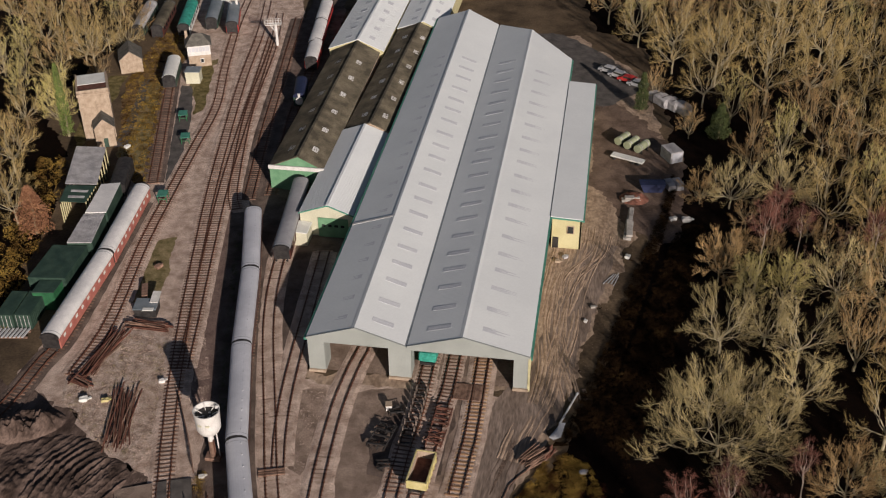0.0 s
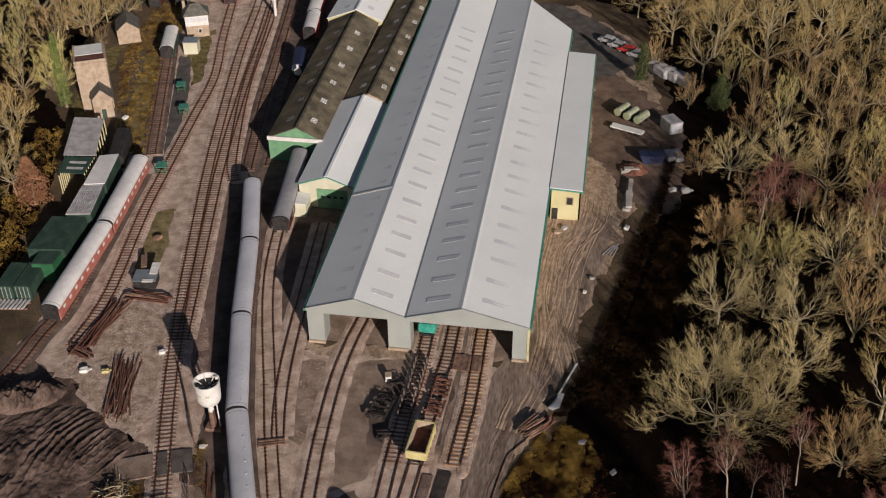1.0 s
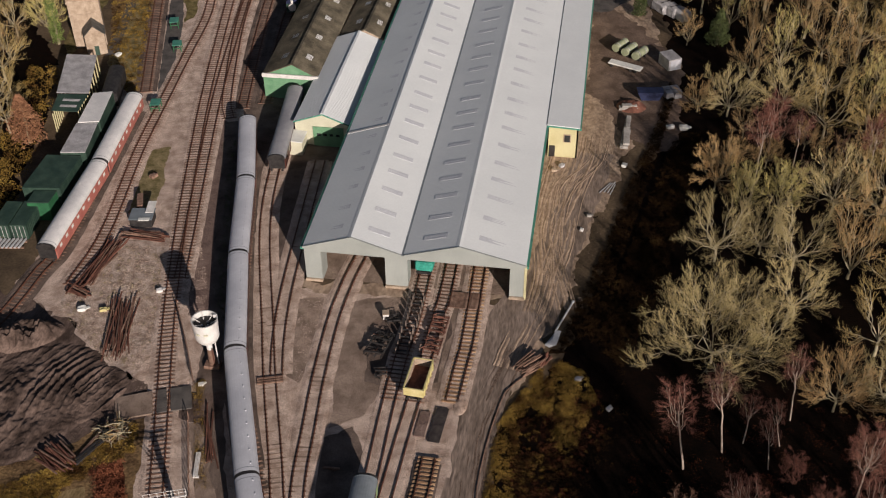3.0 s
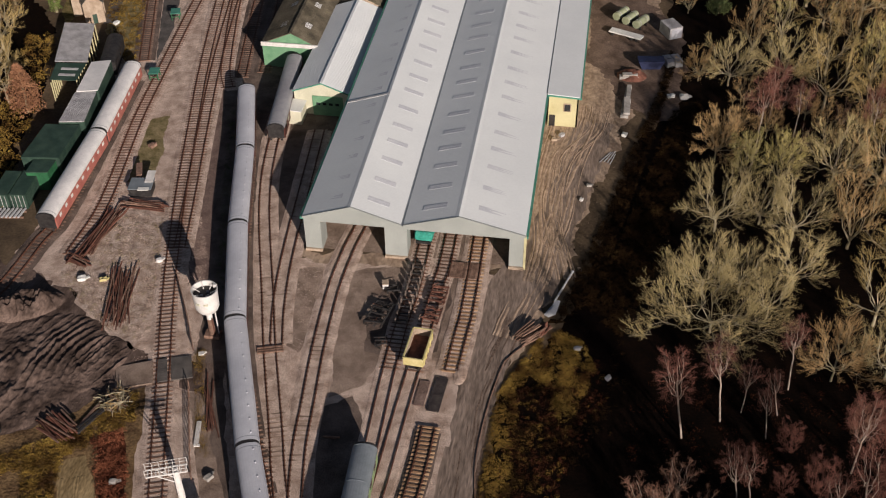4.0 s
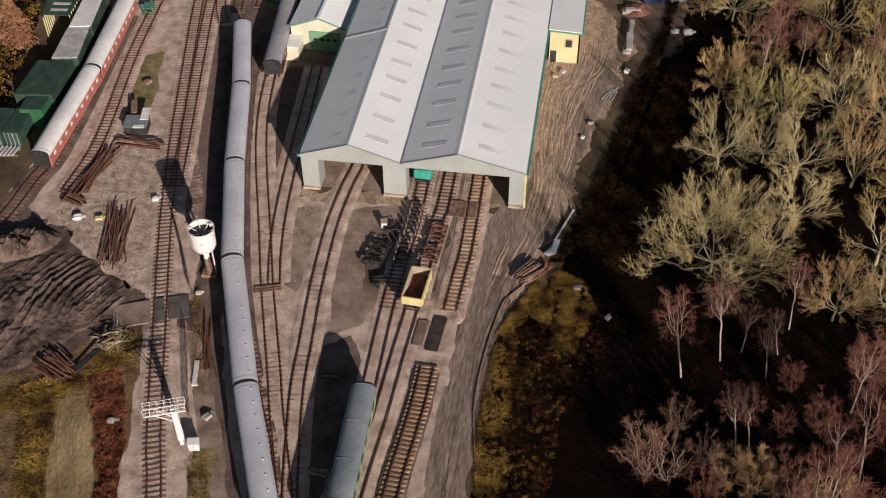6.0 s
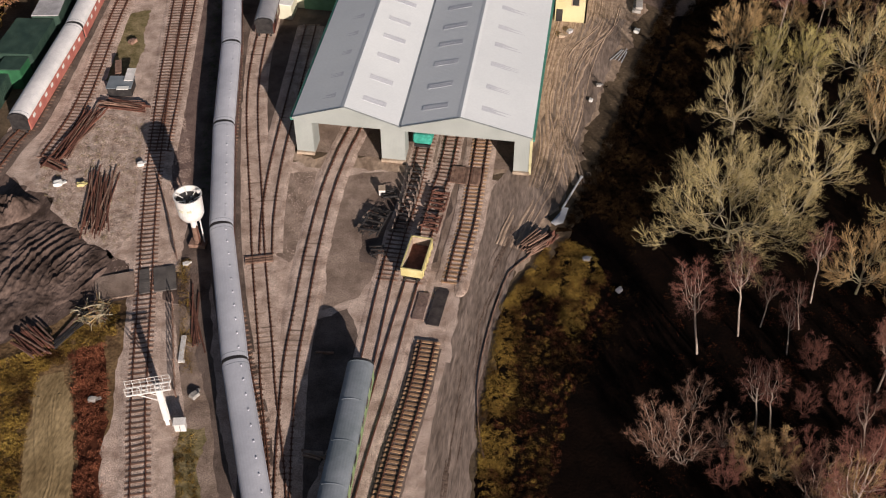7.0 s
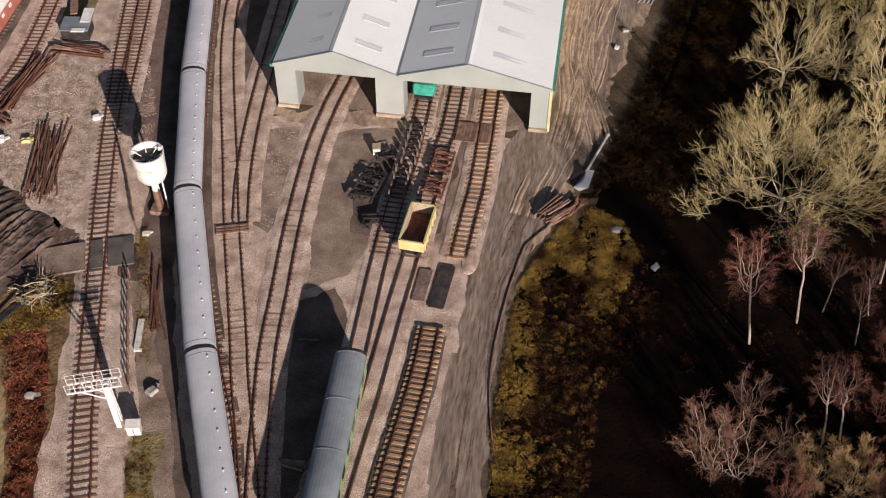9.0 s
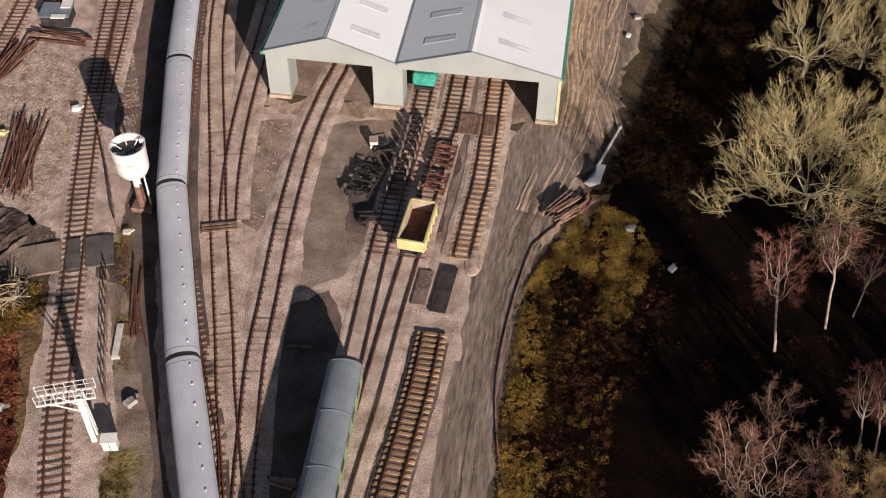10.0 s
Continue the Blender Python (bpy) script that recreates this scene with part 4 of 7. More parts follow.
for (ax, ay), (bx, by), r, b, lab in (
    ((-67.3, 106), (-69.6, 120.5), "tin", "darkgreen", "grey coach in the far sidings"),
    ((-62.9, 106.4), (-65.4, 121.2), "asbestos", "coachcream", "grey-roofed coach in the far sidings"),
    ((-57.3, 108.1), (-60.3, 122.5), "teal", "whitesheet", "teal and white coach in the far sidings"),
    ((-52.3, 112.5), (-55.1, 125.5), "slateroof", "darkgreen", "dark locomotive in the far sidings"),
    ((-25.7, 103.1), (-27.2, 115.2), "coachroof2", "redpaint", "red coach with a white roof behind a locomotive"),
    ((-27.4, 115.7), (-28.8, 127.1), "coachroof2", "redpaint", "second red coach with a white roof"),
    ((-46.9, 110.9), (-50, 122.4), "slateroof", "redpaint", "red-fronted railcar under a signal"),
):
    n = math.hypot(bx - ax, by - ay)
    c = coach(lab, n, r, b, vents=6, rows=1, windows=6)
    between(c, (ax, ay), (bx, by))
c = coach("red shunting locomotive with a white cab roof", 9.5, "coachroof2", "redpaint", vents=0, windows=3, category="locomotive", name="locomotive")
between(c, (-24.5, 96.2), (-25.3, 102.2))
c = coach("open-ended white-roofed van on a siding", 10, "whitesheet", "darkgreen", vents=0, windows=0, ends=False, category="railway van", name="railway_van")
between(c, (-51.0, 82.6), (-52.9, 90.2))
# flat black panels stand for the shaded inside of the open end
part("dark_opening", arch(2.7, 0.9, 2.85, 0.1, 14, -5.06), M["dark"], c)
part("dark_opening", boxed((0, -5.04, 1.95), (2.6, 0.08, 1.8)), M["dark"], c)
c = coach("small dark green steam locomotive with blue tender", 8, "blue", "darkgreen", vents=0, windows=0, ends=False, width=2.3, category="locomotive", name="locomotive")
between(c, (-22.3, 78.1), (-23.4, 83.6))
bm = bmesh.new()
rod(bm, (0, -4.6, 2.3), (0, -2.0, 2.3), 0.75, sides=16)
rod(bm, (0, -4.2, 3.0), (0, -4.2, 3.7), 0.22, 0.28, 12)
part("boiler", bm, M["white"], c)

# ---------- buildings on the west side ----------
def block(name, label, category, corners, z, roofmat, wallmat, h=None, overhang=0.15, slope=0.0):
    """A flat-roofed building under the four roof corners given."""
    ob = root(name, label, category)
    q = [Vector((*c, 0)) for c in corners]
    for a, b in zip(q, q[1:] + q[:1]):
        part("wall", wall([(a.x, a.y, 0), (b.x, b.y, 0), (b.x, b.y, z - 0.15), (a.x, a.y, z - 0.15)], 0.12), M[wallmat], ob)
    mid = sum(q, Vector()) / len(q)
    top = [(c + (c - mid).normalized() * overhang) for c in q]
    part("roof", slab([(c.x, c.y, z + (slope if i in (0, 3) else 0)) for i, c in enumerate(top)], 0.15), M[roofmat], ob)
    return ob


def canopy(label, corners, z, roofmat, lights=False):
    ob = root("canopy", label, "canopy")
    q = [Vector((*c, 0)) for c in corners]
    part("roof", slab([(c.x, c.y, z + (0.7 if i in (0, 3) else 0)) for i, c in enumerate(q)], 0.1), M[roofmat], ob)
    for i in range(6):
        f = i / 5
        for a, b in ((q[1], q[2]), (q[0], q[3])):
            p = a.lerp(b, 0.04 + 0.92 * f)
            part("post", boxed((p.x, p.y, z / 2), (0.16, 0.16, z)), M["cream"], ob)
    if lights:
        for f in (0.3, 0.65):
            a, b = q[0].lerp(q[3], f), q[1].lerp(q[2], f)
            c, d = q[0].lerp(q[3], f + 0.12), q[1].lerp(q[2], f + 0.12)
            pts = [a.lerp(b, 0.25), a.lerp(b, 0.85), c.lerp(d, 0.85), c.lerp(d, 0.25)]
            part("rooflight", slab([(p.x, p.y, z + 0.7 - 0.7 * abs((0.25, 0.85, 0.85, 0.25)[i]) + 0.06) for i, p in enumerate(pts)], 0.05), M["tin"], ob)
    return ob


canopy("weathered tin canopy on cream posts", [(-55.9, 49.5), (-51.1, 51.1), (-47.2, 38.3), (-52.1, 36.6)], 3.6, "tin")
canopy("green felt canopy with two pale rooflights", [(-51.6, 36.2), (-47.2, 37.8), (-46.7, 32.4), (-50.5, 31)], 3.6, "darkgreen", True)
block("stores_van", "dark green van body with a pale roof", "van body", [(-45.9, 37.3), (-43, 38.3), (-41.6, 29.2), (-44.8, 28.5)], 4.2, "coachroof2", "darkgreen")
block("stores_van", "dark green van body with a patchy grey roof", "van body", [(-45, 28.2), (-41.8, 28.9), (-40.4, 20.6), (-44.1, 20)], 4.0, "tin", "darkgreen")
block("store_shed", "dark green store with a green felt roof", "shed", [(-46.2, 19.4), (-40.9, 19.8), (-40.6, 11.3), (-46.1, 10.7)], 3.6, "darkgreen", "darkgreen")
block("store_shed", "bright green plastic-sheeted lean-to", "shed", [(-44.1, 10.5), (-41, 10.9), (-41, 8), (-44, 7.6)], 3.3, "darkgreen", "brightgreen")
for i, (x, y) in enumerate(((-46.3, 5.4), (-43.7, 5.8))):
    ob = root("container", "dark green steel shipping container with ribbed sides", "container", x, y, 0.05, 4.0, group="green containers")
    part("body", boxed((0, 0, 1.3), (2.4, 6.0, 2.55), bevel=0.04), M["darkgreen"], ob)
    for k in range(12):
        for s in (-1, 1):
            part("side_rib", boxed((s * 1.22, -2.75 + k * 0.5, 1.3), (0.06, 0.2, 2.3)), M["darkgreen"], ob)
    for s in (-0.9, -0.3, 0.3, 0.9):
        part("door_bar", rod(bmesh.new(), (s, -3.06, 0.15), (s, -3.06, 2.5), 0.035), M["tin"], ob)
ob = root("rail_rack", "rack of pale metal bars beside containers", "rack", -45, 1.2, 0.04, 8)
for k in range(9):
    part("bar", boxed((-2.4 + k * 0.6, 0, 0.4), (0.28, 2.2, 0.22), (0, 0, -12), bevel=0.02), M["silver"], ob)
part("sleeper_base", boxed((0, 0.7, 0.14), (5.6, 0.25, 0.25)), M["sleeper"], ob)
part("sleeper_base", boxed((0, -0.7, 0.14), (5.6, 0.25, 0.25)), M["sleeper"], ob)
c = coach("black tank locomotive standing by a canopy", 9.4, "dark", "dark", vents=1, rows=1, windows=1, ends=False, category="locomotive", name="locomotive")
between(c, (-44.1, 39.5), (-45.8, 46.6))

# tall brick water tower building
ob = root("brick_tower", "tall buff brick tower with a pale flat roof", "building", -56.6, 60.4, 0, 26)
ob.scale = (0.74, 0.62, 0.87)
part("wall", boxed((0, 6.5, 5.6), (7.6, 13, 11.2)), M["brick"], ob)
part("cornice", boxed((0, 6.5, 10.6), (8.1, 13.5, 0.5), bevel=0.08), M["brick"], ob)
part("string_course", boxed((0, 6.5, 7.6), (7.9, 13.3, 0.3), bevel=0.05), M["brick"], ob)
part("parapet", boxed((0, 0.2, 11.4), (7.8, 0.4, 0.7)), M["brick"], ob)
for s in (-1, 1):
    part("parapet", boxed((s * 3.7, 6.5, 11.4), (0.4, 12.2, 0.7)), M["brick"], ob)
part("flat_roof", boxed((0, 9.3, 11.3), (7.0, 7.2, 0.15)), M["whitesheet"], ob, "white flat roof")
part("flat_roof", boxed((0, 2.9, 11.28), (7.0, 5.0, 0.12)), M["rust"], ob, "brown felt roof")
an = part("annex_wall", wall([(-1.2, -6.0, 0), (3.6, -6.0, 0), (3.6, -6.0, 4.6), (1.2, -6.0, 6.6), (-1.2, -6.0, 4.6)], 5.9), M["brick"], ob, "gabled brick annex")
part("annex_roof", slab([(-1.5, -6.3, 4.55), (1.2, -6.3, 6.8), (1.2, -0.1, 6.8), (-1.5, -0.1, 4.55)], 0.14), M["slate"], ob, "slate roof")
part("annex_roof", slab([(3.9, -6.3, 4.55), (1.2, -6.3, 6.8), (1.2, -0.1, 6.8), (3.9, -0.1, 4.55)], 0.14), M["slate"], ob)
part("door", boxed((1.2, -6.05, 1.05), (1.1, 0.12, 2.1)), M["darkgreen"], ob)

# signal box
ob = root("signal_box", "brick and white timber signal box with slate hip roof", "signal box", -48.8, 94.6, 0, 22)
ob.scale = (0.78, 0.8, 0.82)
part("brick_base", boxed((0, 2.6, 1.6), (6.0, 5.2, 3.2)), M["brick"], ob)
part("upper_storey", boxed((0, 2.6, 4.6), (6.2, 5.4, 2.8)), M["white"], ob, "white boarded upper storey")
bm = bmesh.new()
vs = [bm.verts.new(p) for p in ((-3.6, -0.6, 6.0), (3.6, -0.6, 6.0), (3.6, 5.8, 6.0), (-3.6, 5.8, 6.0), (-1.2, 2.6, 8.3), (1.2, 2.6, 8.3))]
for f in ((0, 1, 5, 4), (1, 2, 5), (2, 3, 4, 5), (3, 0, 4), (3, 2, 1, 0)):
    bm.faces.new([vs[i] for i in f])
part("roof", bm, M["slate"], ob, "slate hip roof")
for k in range(6):
    # sky reflection in the panes is painted as opaque pale grey
    part("window", boxed((-2.4 + k * 0.95, -0.14, 4.9), (0.75, 0.08, 1.2)), M["coachroof"], ob, "panes painted pale grey for the sky's reflection")
    part("glazing_bar", boxed((-2.4 + k * 0.95, -0.2, 4.9), (0.06, 0.05, 1.2)), M["white"], ob)
w = part("ground_window", boxed((0.6, -0.05, 1.7), (1.0, 0.14, 1.2)), M["white"], ob)
part("pane", boxed((0.6, -0.13, 1.7), (0.75, 0.05, 0.95)), M["glass"], w)
part("chimney", boxed((-2.9, 4.9, 6.6), (0.8, 0.8, 3.6), bevel=0.04), M["brick"], ob)
ob = root("lamp_hut", "small cream hut with a flat dark roof", "hut", -47.7, 87.4, 0, 8)
part("wall_block", boxed((0, 0, 1.3), (2.9, 2.6, 2.6)), M["palecream"], ob)
part("flat_roof", boxed((0, 0, 2.68), (3.2, 2.9, 0.16), bevel=0.03), M["slateroof"], ob)

# cottage
ob = root("cottage", "small buff brick cottage with a mossy slate roof", "house", -62.2, 89.5, 0, 24)
ob.scale = (0.68, 0.6, 0.8)
part("gable_wall", wall([(-3.4, 0, 0), (3.4, 0, 0), (3.4, 0, 3.8), (0, 0, 6.0), (-3.4, 0, 3.8)], 0.3), M["brick"], ob)
part("side_wall", boxed((-3.25, 5.2, 1.9), (0.3, 9.8, 3.8)), M["brick"], ob)
part("side_wall", boxed((3.25, 5.2, 1.9), (0.3, 9.8, 3.8)), M["brick"], ob)
part("gable_wall", wall([(3.4, 10.3, 0), (-3.4, 10.3, 0), (-3.4, 10.3, 3.8), (0, 10.3, 6.0), (3.4, 10.3, 3.8)], 0.3), M["brick"], ob)
for s in (-1, 1):
    part("roof_slope", slab([(s * 3.7, -0.2, 3.75), (0, -0.2, 6.2), (0, 10.5, 6.2), (s * 3.7, 10.5, 3.75)], 0.16), M["slate"], ob)

# ---------- things along the lines ----------
ob = root("water_column", "white drum water tank on a stout column", "water tank", -7.6, -18.4, 0.03)
part("plinth", boxed((0, 0, 0.25), (2.0, 1.4, 0.5), bevel=0.05), M["sleeper"], ob)
part("column", rod(bmesh.new(), (0, 0, 3.1), (0, 0, 4.6), 0.38, 0.36, 16), M["white"], ob)
# lower column coloured dark for rust and for the shade on it
part("column_foot", rod(bmesh.new(), (0, 0, 0.4), (0, 0, 3.1), 0.44, 0.38, 16), M["sleeper"], ob, "rust-brown foot of the column, darkened for shade")
bm = bmesh.new()
prof = [(0.38, 4.3), (0.8, 4.45), (1.25, 4.75), (1.5, 5.3), (1.6, 7.9), (1.65, 7.92), (1.65, 8.04), (1.52, 8.04), (1.5, 7.2)]
rings = [[bm.verts.new((r * math.cos(2 * math.pi * k / 28), r * math.sin(2 * math.pi * k / 28), z)) for k in range(28)] for r, z in prof]
for a, b in zip(rings, rings[1:]):
    for k in range(28):
        bm.faces.new((a[k], a[(k + 1) % 28], b[(k + 1) % 28], b[k]))
part("drum", bm, M["white"], ob, "white painted drum with rust stains", smooth=False)
part("lid", rod(bmesh.new(), (0, 0, 7.15), (0, 0, 7.25), 1.51, sides=28), M["dark"], ob, "black lid inside the rim")
for a in (0, 60, 120):
    c, s = math.cos(radians(a)), math.sin(radians(a))
    part("stay", rod(bmesh.new(), (-1.46 * c, -1.46 * s, 8.0), (-0.6 * c, -0.6 * s, 7.4), 0.05), M["white"], ob)
    part("stay", rod(bmesh.new(), (1.46 * c, 1.46 * s, 8.0), (0.7 * c, 0.7 * s, 7.4), 0.05), M["white"], ob)
for x, y in ((0.25, 0.35), (-0.3, -0.4), (0.5, -0.3)):
    part("fitting", boxed((x, y, 7.35), (0.26, 0.26, 0.22), bevel=0.04), M["tin"], ob)
part("valve_box", boxed((1.05, 0.95, 7.85), (0.45, 0.4, 0.5), bevel=0.05), M["white"], ob)
for k in (0, 1):
    part("stain", boxed((-0.45 + k * 0.95, -1.5, 6.7), (0.5, 0.2, 0.22), (0, 0, -16 + 32 * k)), M["palecream"], ob, "faint yellow lettering bar")
bm = bmesh.new()
rod(bm, (0.42, -0.3, 0.5), (0.42, -0.3, 3.4), 0.09)
part("feed_pipe", bm, M["rust"], ob, "rust-brown feed pipe")
part("drain_pipe", rod(bmesh.new(), (0.8, 0.1, 0.1), (0.8, 0.1, 4.8), 0.09), M["white"], ob)


def bracket_signal(label, x, y, rz, side=-1, h=7.0, w=4.4):
    ob = root("bracket_signal", label, "railway signal", x, y, 0.03, rz)
    for a in (-0.22, 0.22):
        for b in (-0.18, 0.18):
            part("post_leg", rod(bmesh.new(), (a * 1.2, b * 1.2, 0), (a, b, h), 0.09, 0.08), M["white"], ob)
    for k in range(14):
        z = 0.35 + k * h / 14.5
        part("lattice", boxed((0, -0.2, z), (0.46, 0.03, 0.06), (0, 38 * (-1) ** k, 0)), M["white"], ob)
        part("lattice", boxed((0, 0.2, z), (0.46, 0.03, 0.06), (0, -38 * (-1) ** k, 0)), M["white"], ob)
    part("post_core", boxed((0, 0, h / 2), (0.34, 0.26, h)), M["white"], ob)
    x0, x1 = (-w + 1.3, 1.3) if side < 0 else (-0.7, w - 0.7)
    for yy in (-0.5, 0.5):
        part("bearer", boxed(((x0 + x1) / 2, yy, h - 0.1), (x1 - x0, 0.1, 0.16)), M["white"], ob)
        for z in (h + 0.5, h + 1.0):
            part("handrail", rod(bmesh.new(), (x0, yy, z), (x1, yy, z), 0.025), M["white"], ob)
        for k in range(7):
            xx = x0 + (x1 - x0) * k / 6
            part("stanchion", rod(bmesh.new(), (xx, yy, h), (xx, yy, h + 1.0), 0.03), M["white"], ob)
    for k in range(10):
        xx = x0 + (x1 - x0) * (k + 0.5) / 10
        part("deck_bar", boxed((xx, 0, h + 0.02), (0.07, 1.0, 0.04)), M["white"], ob)
    for k in (-1, 1):
        part("brace", rod(bmesh.new(), (0, k * 0.25, h - 2.0), (x0 + 1.0 if side < 0 else x1 - 1.0, k * 0.45, h - 0.1), 0.06), M["white"], ob)
    for k, xx in enumerate((x0 + 0.5, (x0 + x1) / 2 + 0.4) if h > 6 else ()):
        d = part("doll_post", rod(bmesh.new(), (xx, 0, h), (xx, 0, h + 2.0), 0.09, 0.06), M["white"], ob)
        part("signal_arm", boxed((xx - 0.5, -0.12, h + 1.6), (1.1, 0.04, 0.22), (0, 4, 0)), M["whitesheet"], d, "pale back of a semaphore arm")
    part("ladder", boxed((0.1, -0.7, h / 2), (0.4, 0.06, h), (-5, 0, 0)), M["white"], ob)
    return ob


bracket_signal("white bracket signal with railed platform over a line", -3.1, -43.4, 20, -1, 5.2, 4.4)
bracket_signal("white gantry signal with railed platform", -35.7, 108.1, 12, -1, 5.0, 3.6)
bracket_signal("white bracket signal near far sidings", -49.1, 121.6, 12, -1, 5.0, 4.6)
ob = root("relay_cabinet", "white lineside equipment cabinet on gravel", "cabinet", -1.2, -44.5, 0.03, 12)
part("body", boxed((0, 0, 0.62), (1.15, 0.75, 1.2), bevel=0.03), M["white"], ob)
part("cap", boxed((0, 0, 1.26), (1.3, 0.95, 0.1), (6, 0, 0), bevel=0.03), M["white"], ob)
part("door_seam", boxed((0, -0.39, 0.62), (0.04, 0.03, 1.1)), M["dark"], ob)

# level crossing deck of separate panels
ob = root("level_crossing", "dark timber and tarmac crossing over a line", "crossing", -11.9, -25.3, 0.03, 20.5)
part("approach", slab([(-5.6, -1.9, 0.2), (-1.1, -1.9, 0.26), (-1.1, 1.9, 0.26), (-5.6, 1.9, 0.1)], 0.24), M["dirtballast"], ob)
part("approach", slab([(1.1, -1.9, 0.26), (3.6, -1.9, 0.15), (3.6, 1.9, 0.15), (1.1, 1.9, 0.26)], 0.24), M["tarmac"], ob)
for k in range(5):
    part("deck_panel", boxed((0, -1.55 + k * 0.78, 0.2), (1.25, 0.74, 0.12), bevel=0.01), M["tarmac"], ob)

# yellow open wagon
ob = root("open_wagon", "yellow open wagon with a rusty brown inside", "railway wagon", 18.9, -18.5, 0.16, -4)
part("floor", boxed((0, 0, 1.15), (2.45, 5.3, 0.12)), M["rust"], ob, "rusty floor with spilt sand")
for s in (-1, 1):
    part("side", boxed((s * 1.22, 0, 1.75), (0.1, 5.4, 1.2), bevel=0.02), M["yellow"], ob)
    part("side_lining", boxed((s * 1.14, 0, 1.75), (0.05, 5.2, 1.1)), M["brick"], ob, "scoured brown lining")
    part("top_rail", boxed((s * 1.22, 0, 2.38), (0.2, 5.5, 0.1), bevel=0.02), M["yellow"], ob)
    part("end", boxed((0, s * 2.66, 1.75), (2.4, 0.1, 1.2), bevel=0.02), M["yellow"], ob)
    part("end_lining", boxed((0, s * 2.58, 1.75), (2.2, 0.05, 1.1)), M["brick"], ob)
    part("top_rail", boxed((0, s * 2.66, 2.38), (2.6, 0.2, 0.1), bevel=0.02), M["yellow"], ob)
    for k in range(5):
        part("rib", boxed((s * 1.31, -2.2 + k * 1.1, 1.7), (0.1, 0.14, 1.2)), M["yellow"], ob)
    for k in (-0.7, 0.7):
        part("buffer", rod(bmesh.new(), (k, s * 2.7, 1.0), (k, s * 3.15, 1.0), 0.13, 0.18, 10), M["dark"], ob)
part("chassis", boxed((0, 0, 0.85), (2.0, 5.4, 0.3)), M["dark"], ob)
for dy in (-1.5, 1.5):
    bm = bmesh.new()
    for s in (-1, 1):
        rod(bm, (s * 0.7, dy, 0.46), (s * 0.83, dy, 0.46), 0.46, sides=14)
    rod(bm, (-0.7, dy, 0.46), (0.7, dy, 0.46), 0.08)
    part("wheelset", bm, M["rust"], ob)


def wheelset(x, y, rz, z=0.16):
    ob = root("wheelset", "loose rusty wheelset standing on a line", "wheelset", x, y, z, rz, group="scrap wheelsets")
    part("axle", rod(bmesh.new(), (-0.95, 0, 0.48), (0.95, 0, 0.48), 0.09), M["dark"], ob)
    for s in (-1, 1):
        bm = bmesh.new()
        rod(bm, (s * 0.69, 0, 0.48), (s * 0.82, 0, 0.48), 0.47, sides=16)
        rod(bm, (s * 0.66, 0, 0.48), (s * 0.70, 0, 0.48), 0.51, sides=16)
        part("wheel", bm, M["wheelsteel"], ob)


for k in range(9):
    wheelset(16.2 - 0.02 * k + (0.0 if k < 5 else -0.3), -2.3 - k * 1.32, 2 + (k * 37 % 9) - 4)
rg = random.Random(8)


def scrap(label, x, y, w, l, h, n, mat_, rz, thick=0.12):
    """A bogie frame or heap of bent bars: side frames, cross members, wheels and loose bars."""
    ob = root("scrap_frame", label, "scrap metal", x, y, 0.05, rz, group="scrap beside the shed")
    for s in (-1, 1):
        part("side_frame", boxed((s * w / 2, 0, h * 0.6), (thick, l, 0.3), bevel=0.02), M[mat_], ob)
    for k in range(max(3, int(l / 0.9))):
        yy = -l / 2 + (k + 0.5) * l / max(3, int(l / 0.9))
        part("cross_member", boxed((rg.uniform(-0.1, 0.1), yy, h * rg.uniform(0.4, 0.9)), (w * 1.1, 0.16, 0.2), (0, rg.uniform(-6, 6), rg.uniform(-12, 12))), M[mat_], ob)
    for k in range(n):
        a = Vector((rg.uniform(-w / 2, w / 2), rg.uniform(-l / 2, l / 2), rg.uniform(0.1, h)))
        turn = rg.choice((0, 0, 90, 90, 45, -45)) + rg.uniform(-8, 8)
        d = Vector((math.cos(radians(turn)), math.sin(radians(turn)), rg.uniform(-0.1, 0.15))) * rg.uniform(0.4, 1.0)
        a, b = a - d / 2, a + d / 2
        a.z, b.z = max(a.z, 0.08), max(b.z, 0.08)
        part("bar", rod(bmesh.new(), a, b, rg.uniform(0.025, 0.06), sides=6), M[mat_ if rg.random() < 0.88 else "rail"], ob)
    return ob


scrap("black dismantled bogie frame with springs", 12.6, -12, 2.3, 4.6, 0.9, 60, "dark", -12)
scrap("black brake rigging heap", 13.8, -16.7, 1.5, 1.7, 0.6, 22, "dark", 15)
scrap("rusty red bogie frame among scrap", 19.7, -7.3, 2.0, 3.6, 1.0, 40, "rust", -3)
scrap("second rusty red bogie frame among scrap", 19.5, -11.3, 2.0, 3.2, 1.0, 40, "rust", -5)
scrap("small heap of dark castings", 13.5, -6.9, 1.6, 1.6, 0.7, 18, "dark", 20)
ob = root("white_crate", "small white box among scrap", "crate", 12.4, -6.3, 0.05, 12)
part("body", boxed((0, 0, 0.45), (0.8, 0.9, 0.85), bevel=0.03), M["white"], ob)
part("lid", boxed((0, 0, 0.92), (0.9, 1.0, 0.08), bevel=0.02), M["brick"], ob)
ob = root("covered_wagon", "wagon under a teal tarpaulin inside the shed", "railway wagon", 16.1, 5.6, 0.18, -1)
bm = boxed((0, 0, 1.7), (2.5, 6.0, 1.5), bevel=0.2)
bmesh.ops.subdivide_edges(bm, edges=bm.edges[:], cuts=3, use_grid_fill=True)
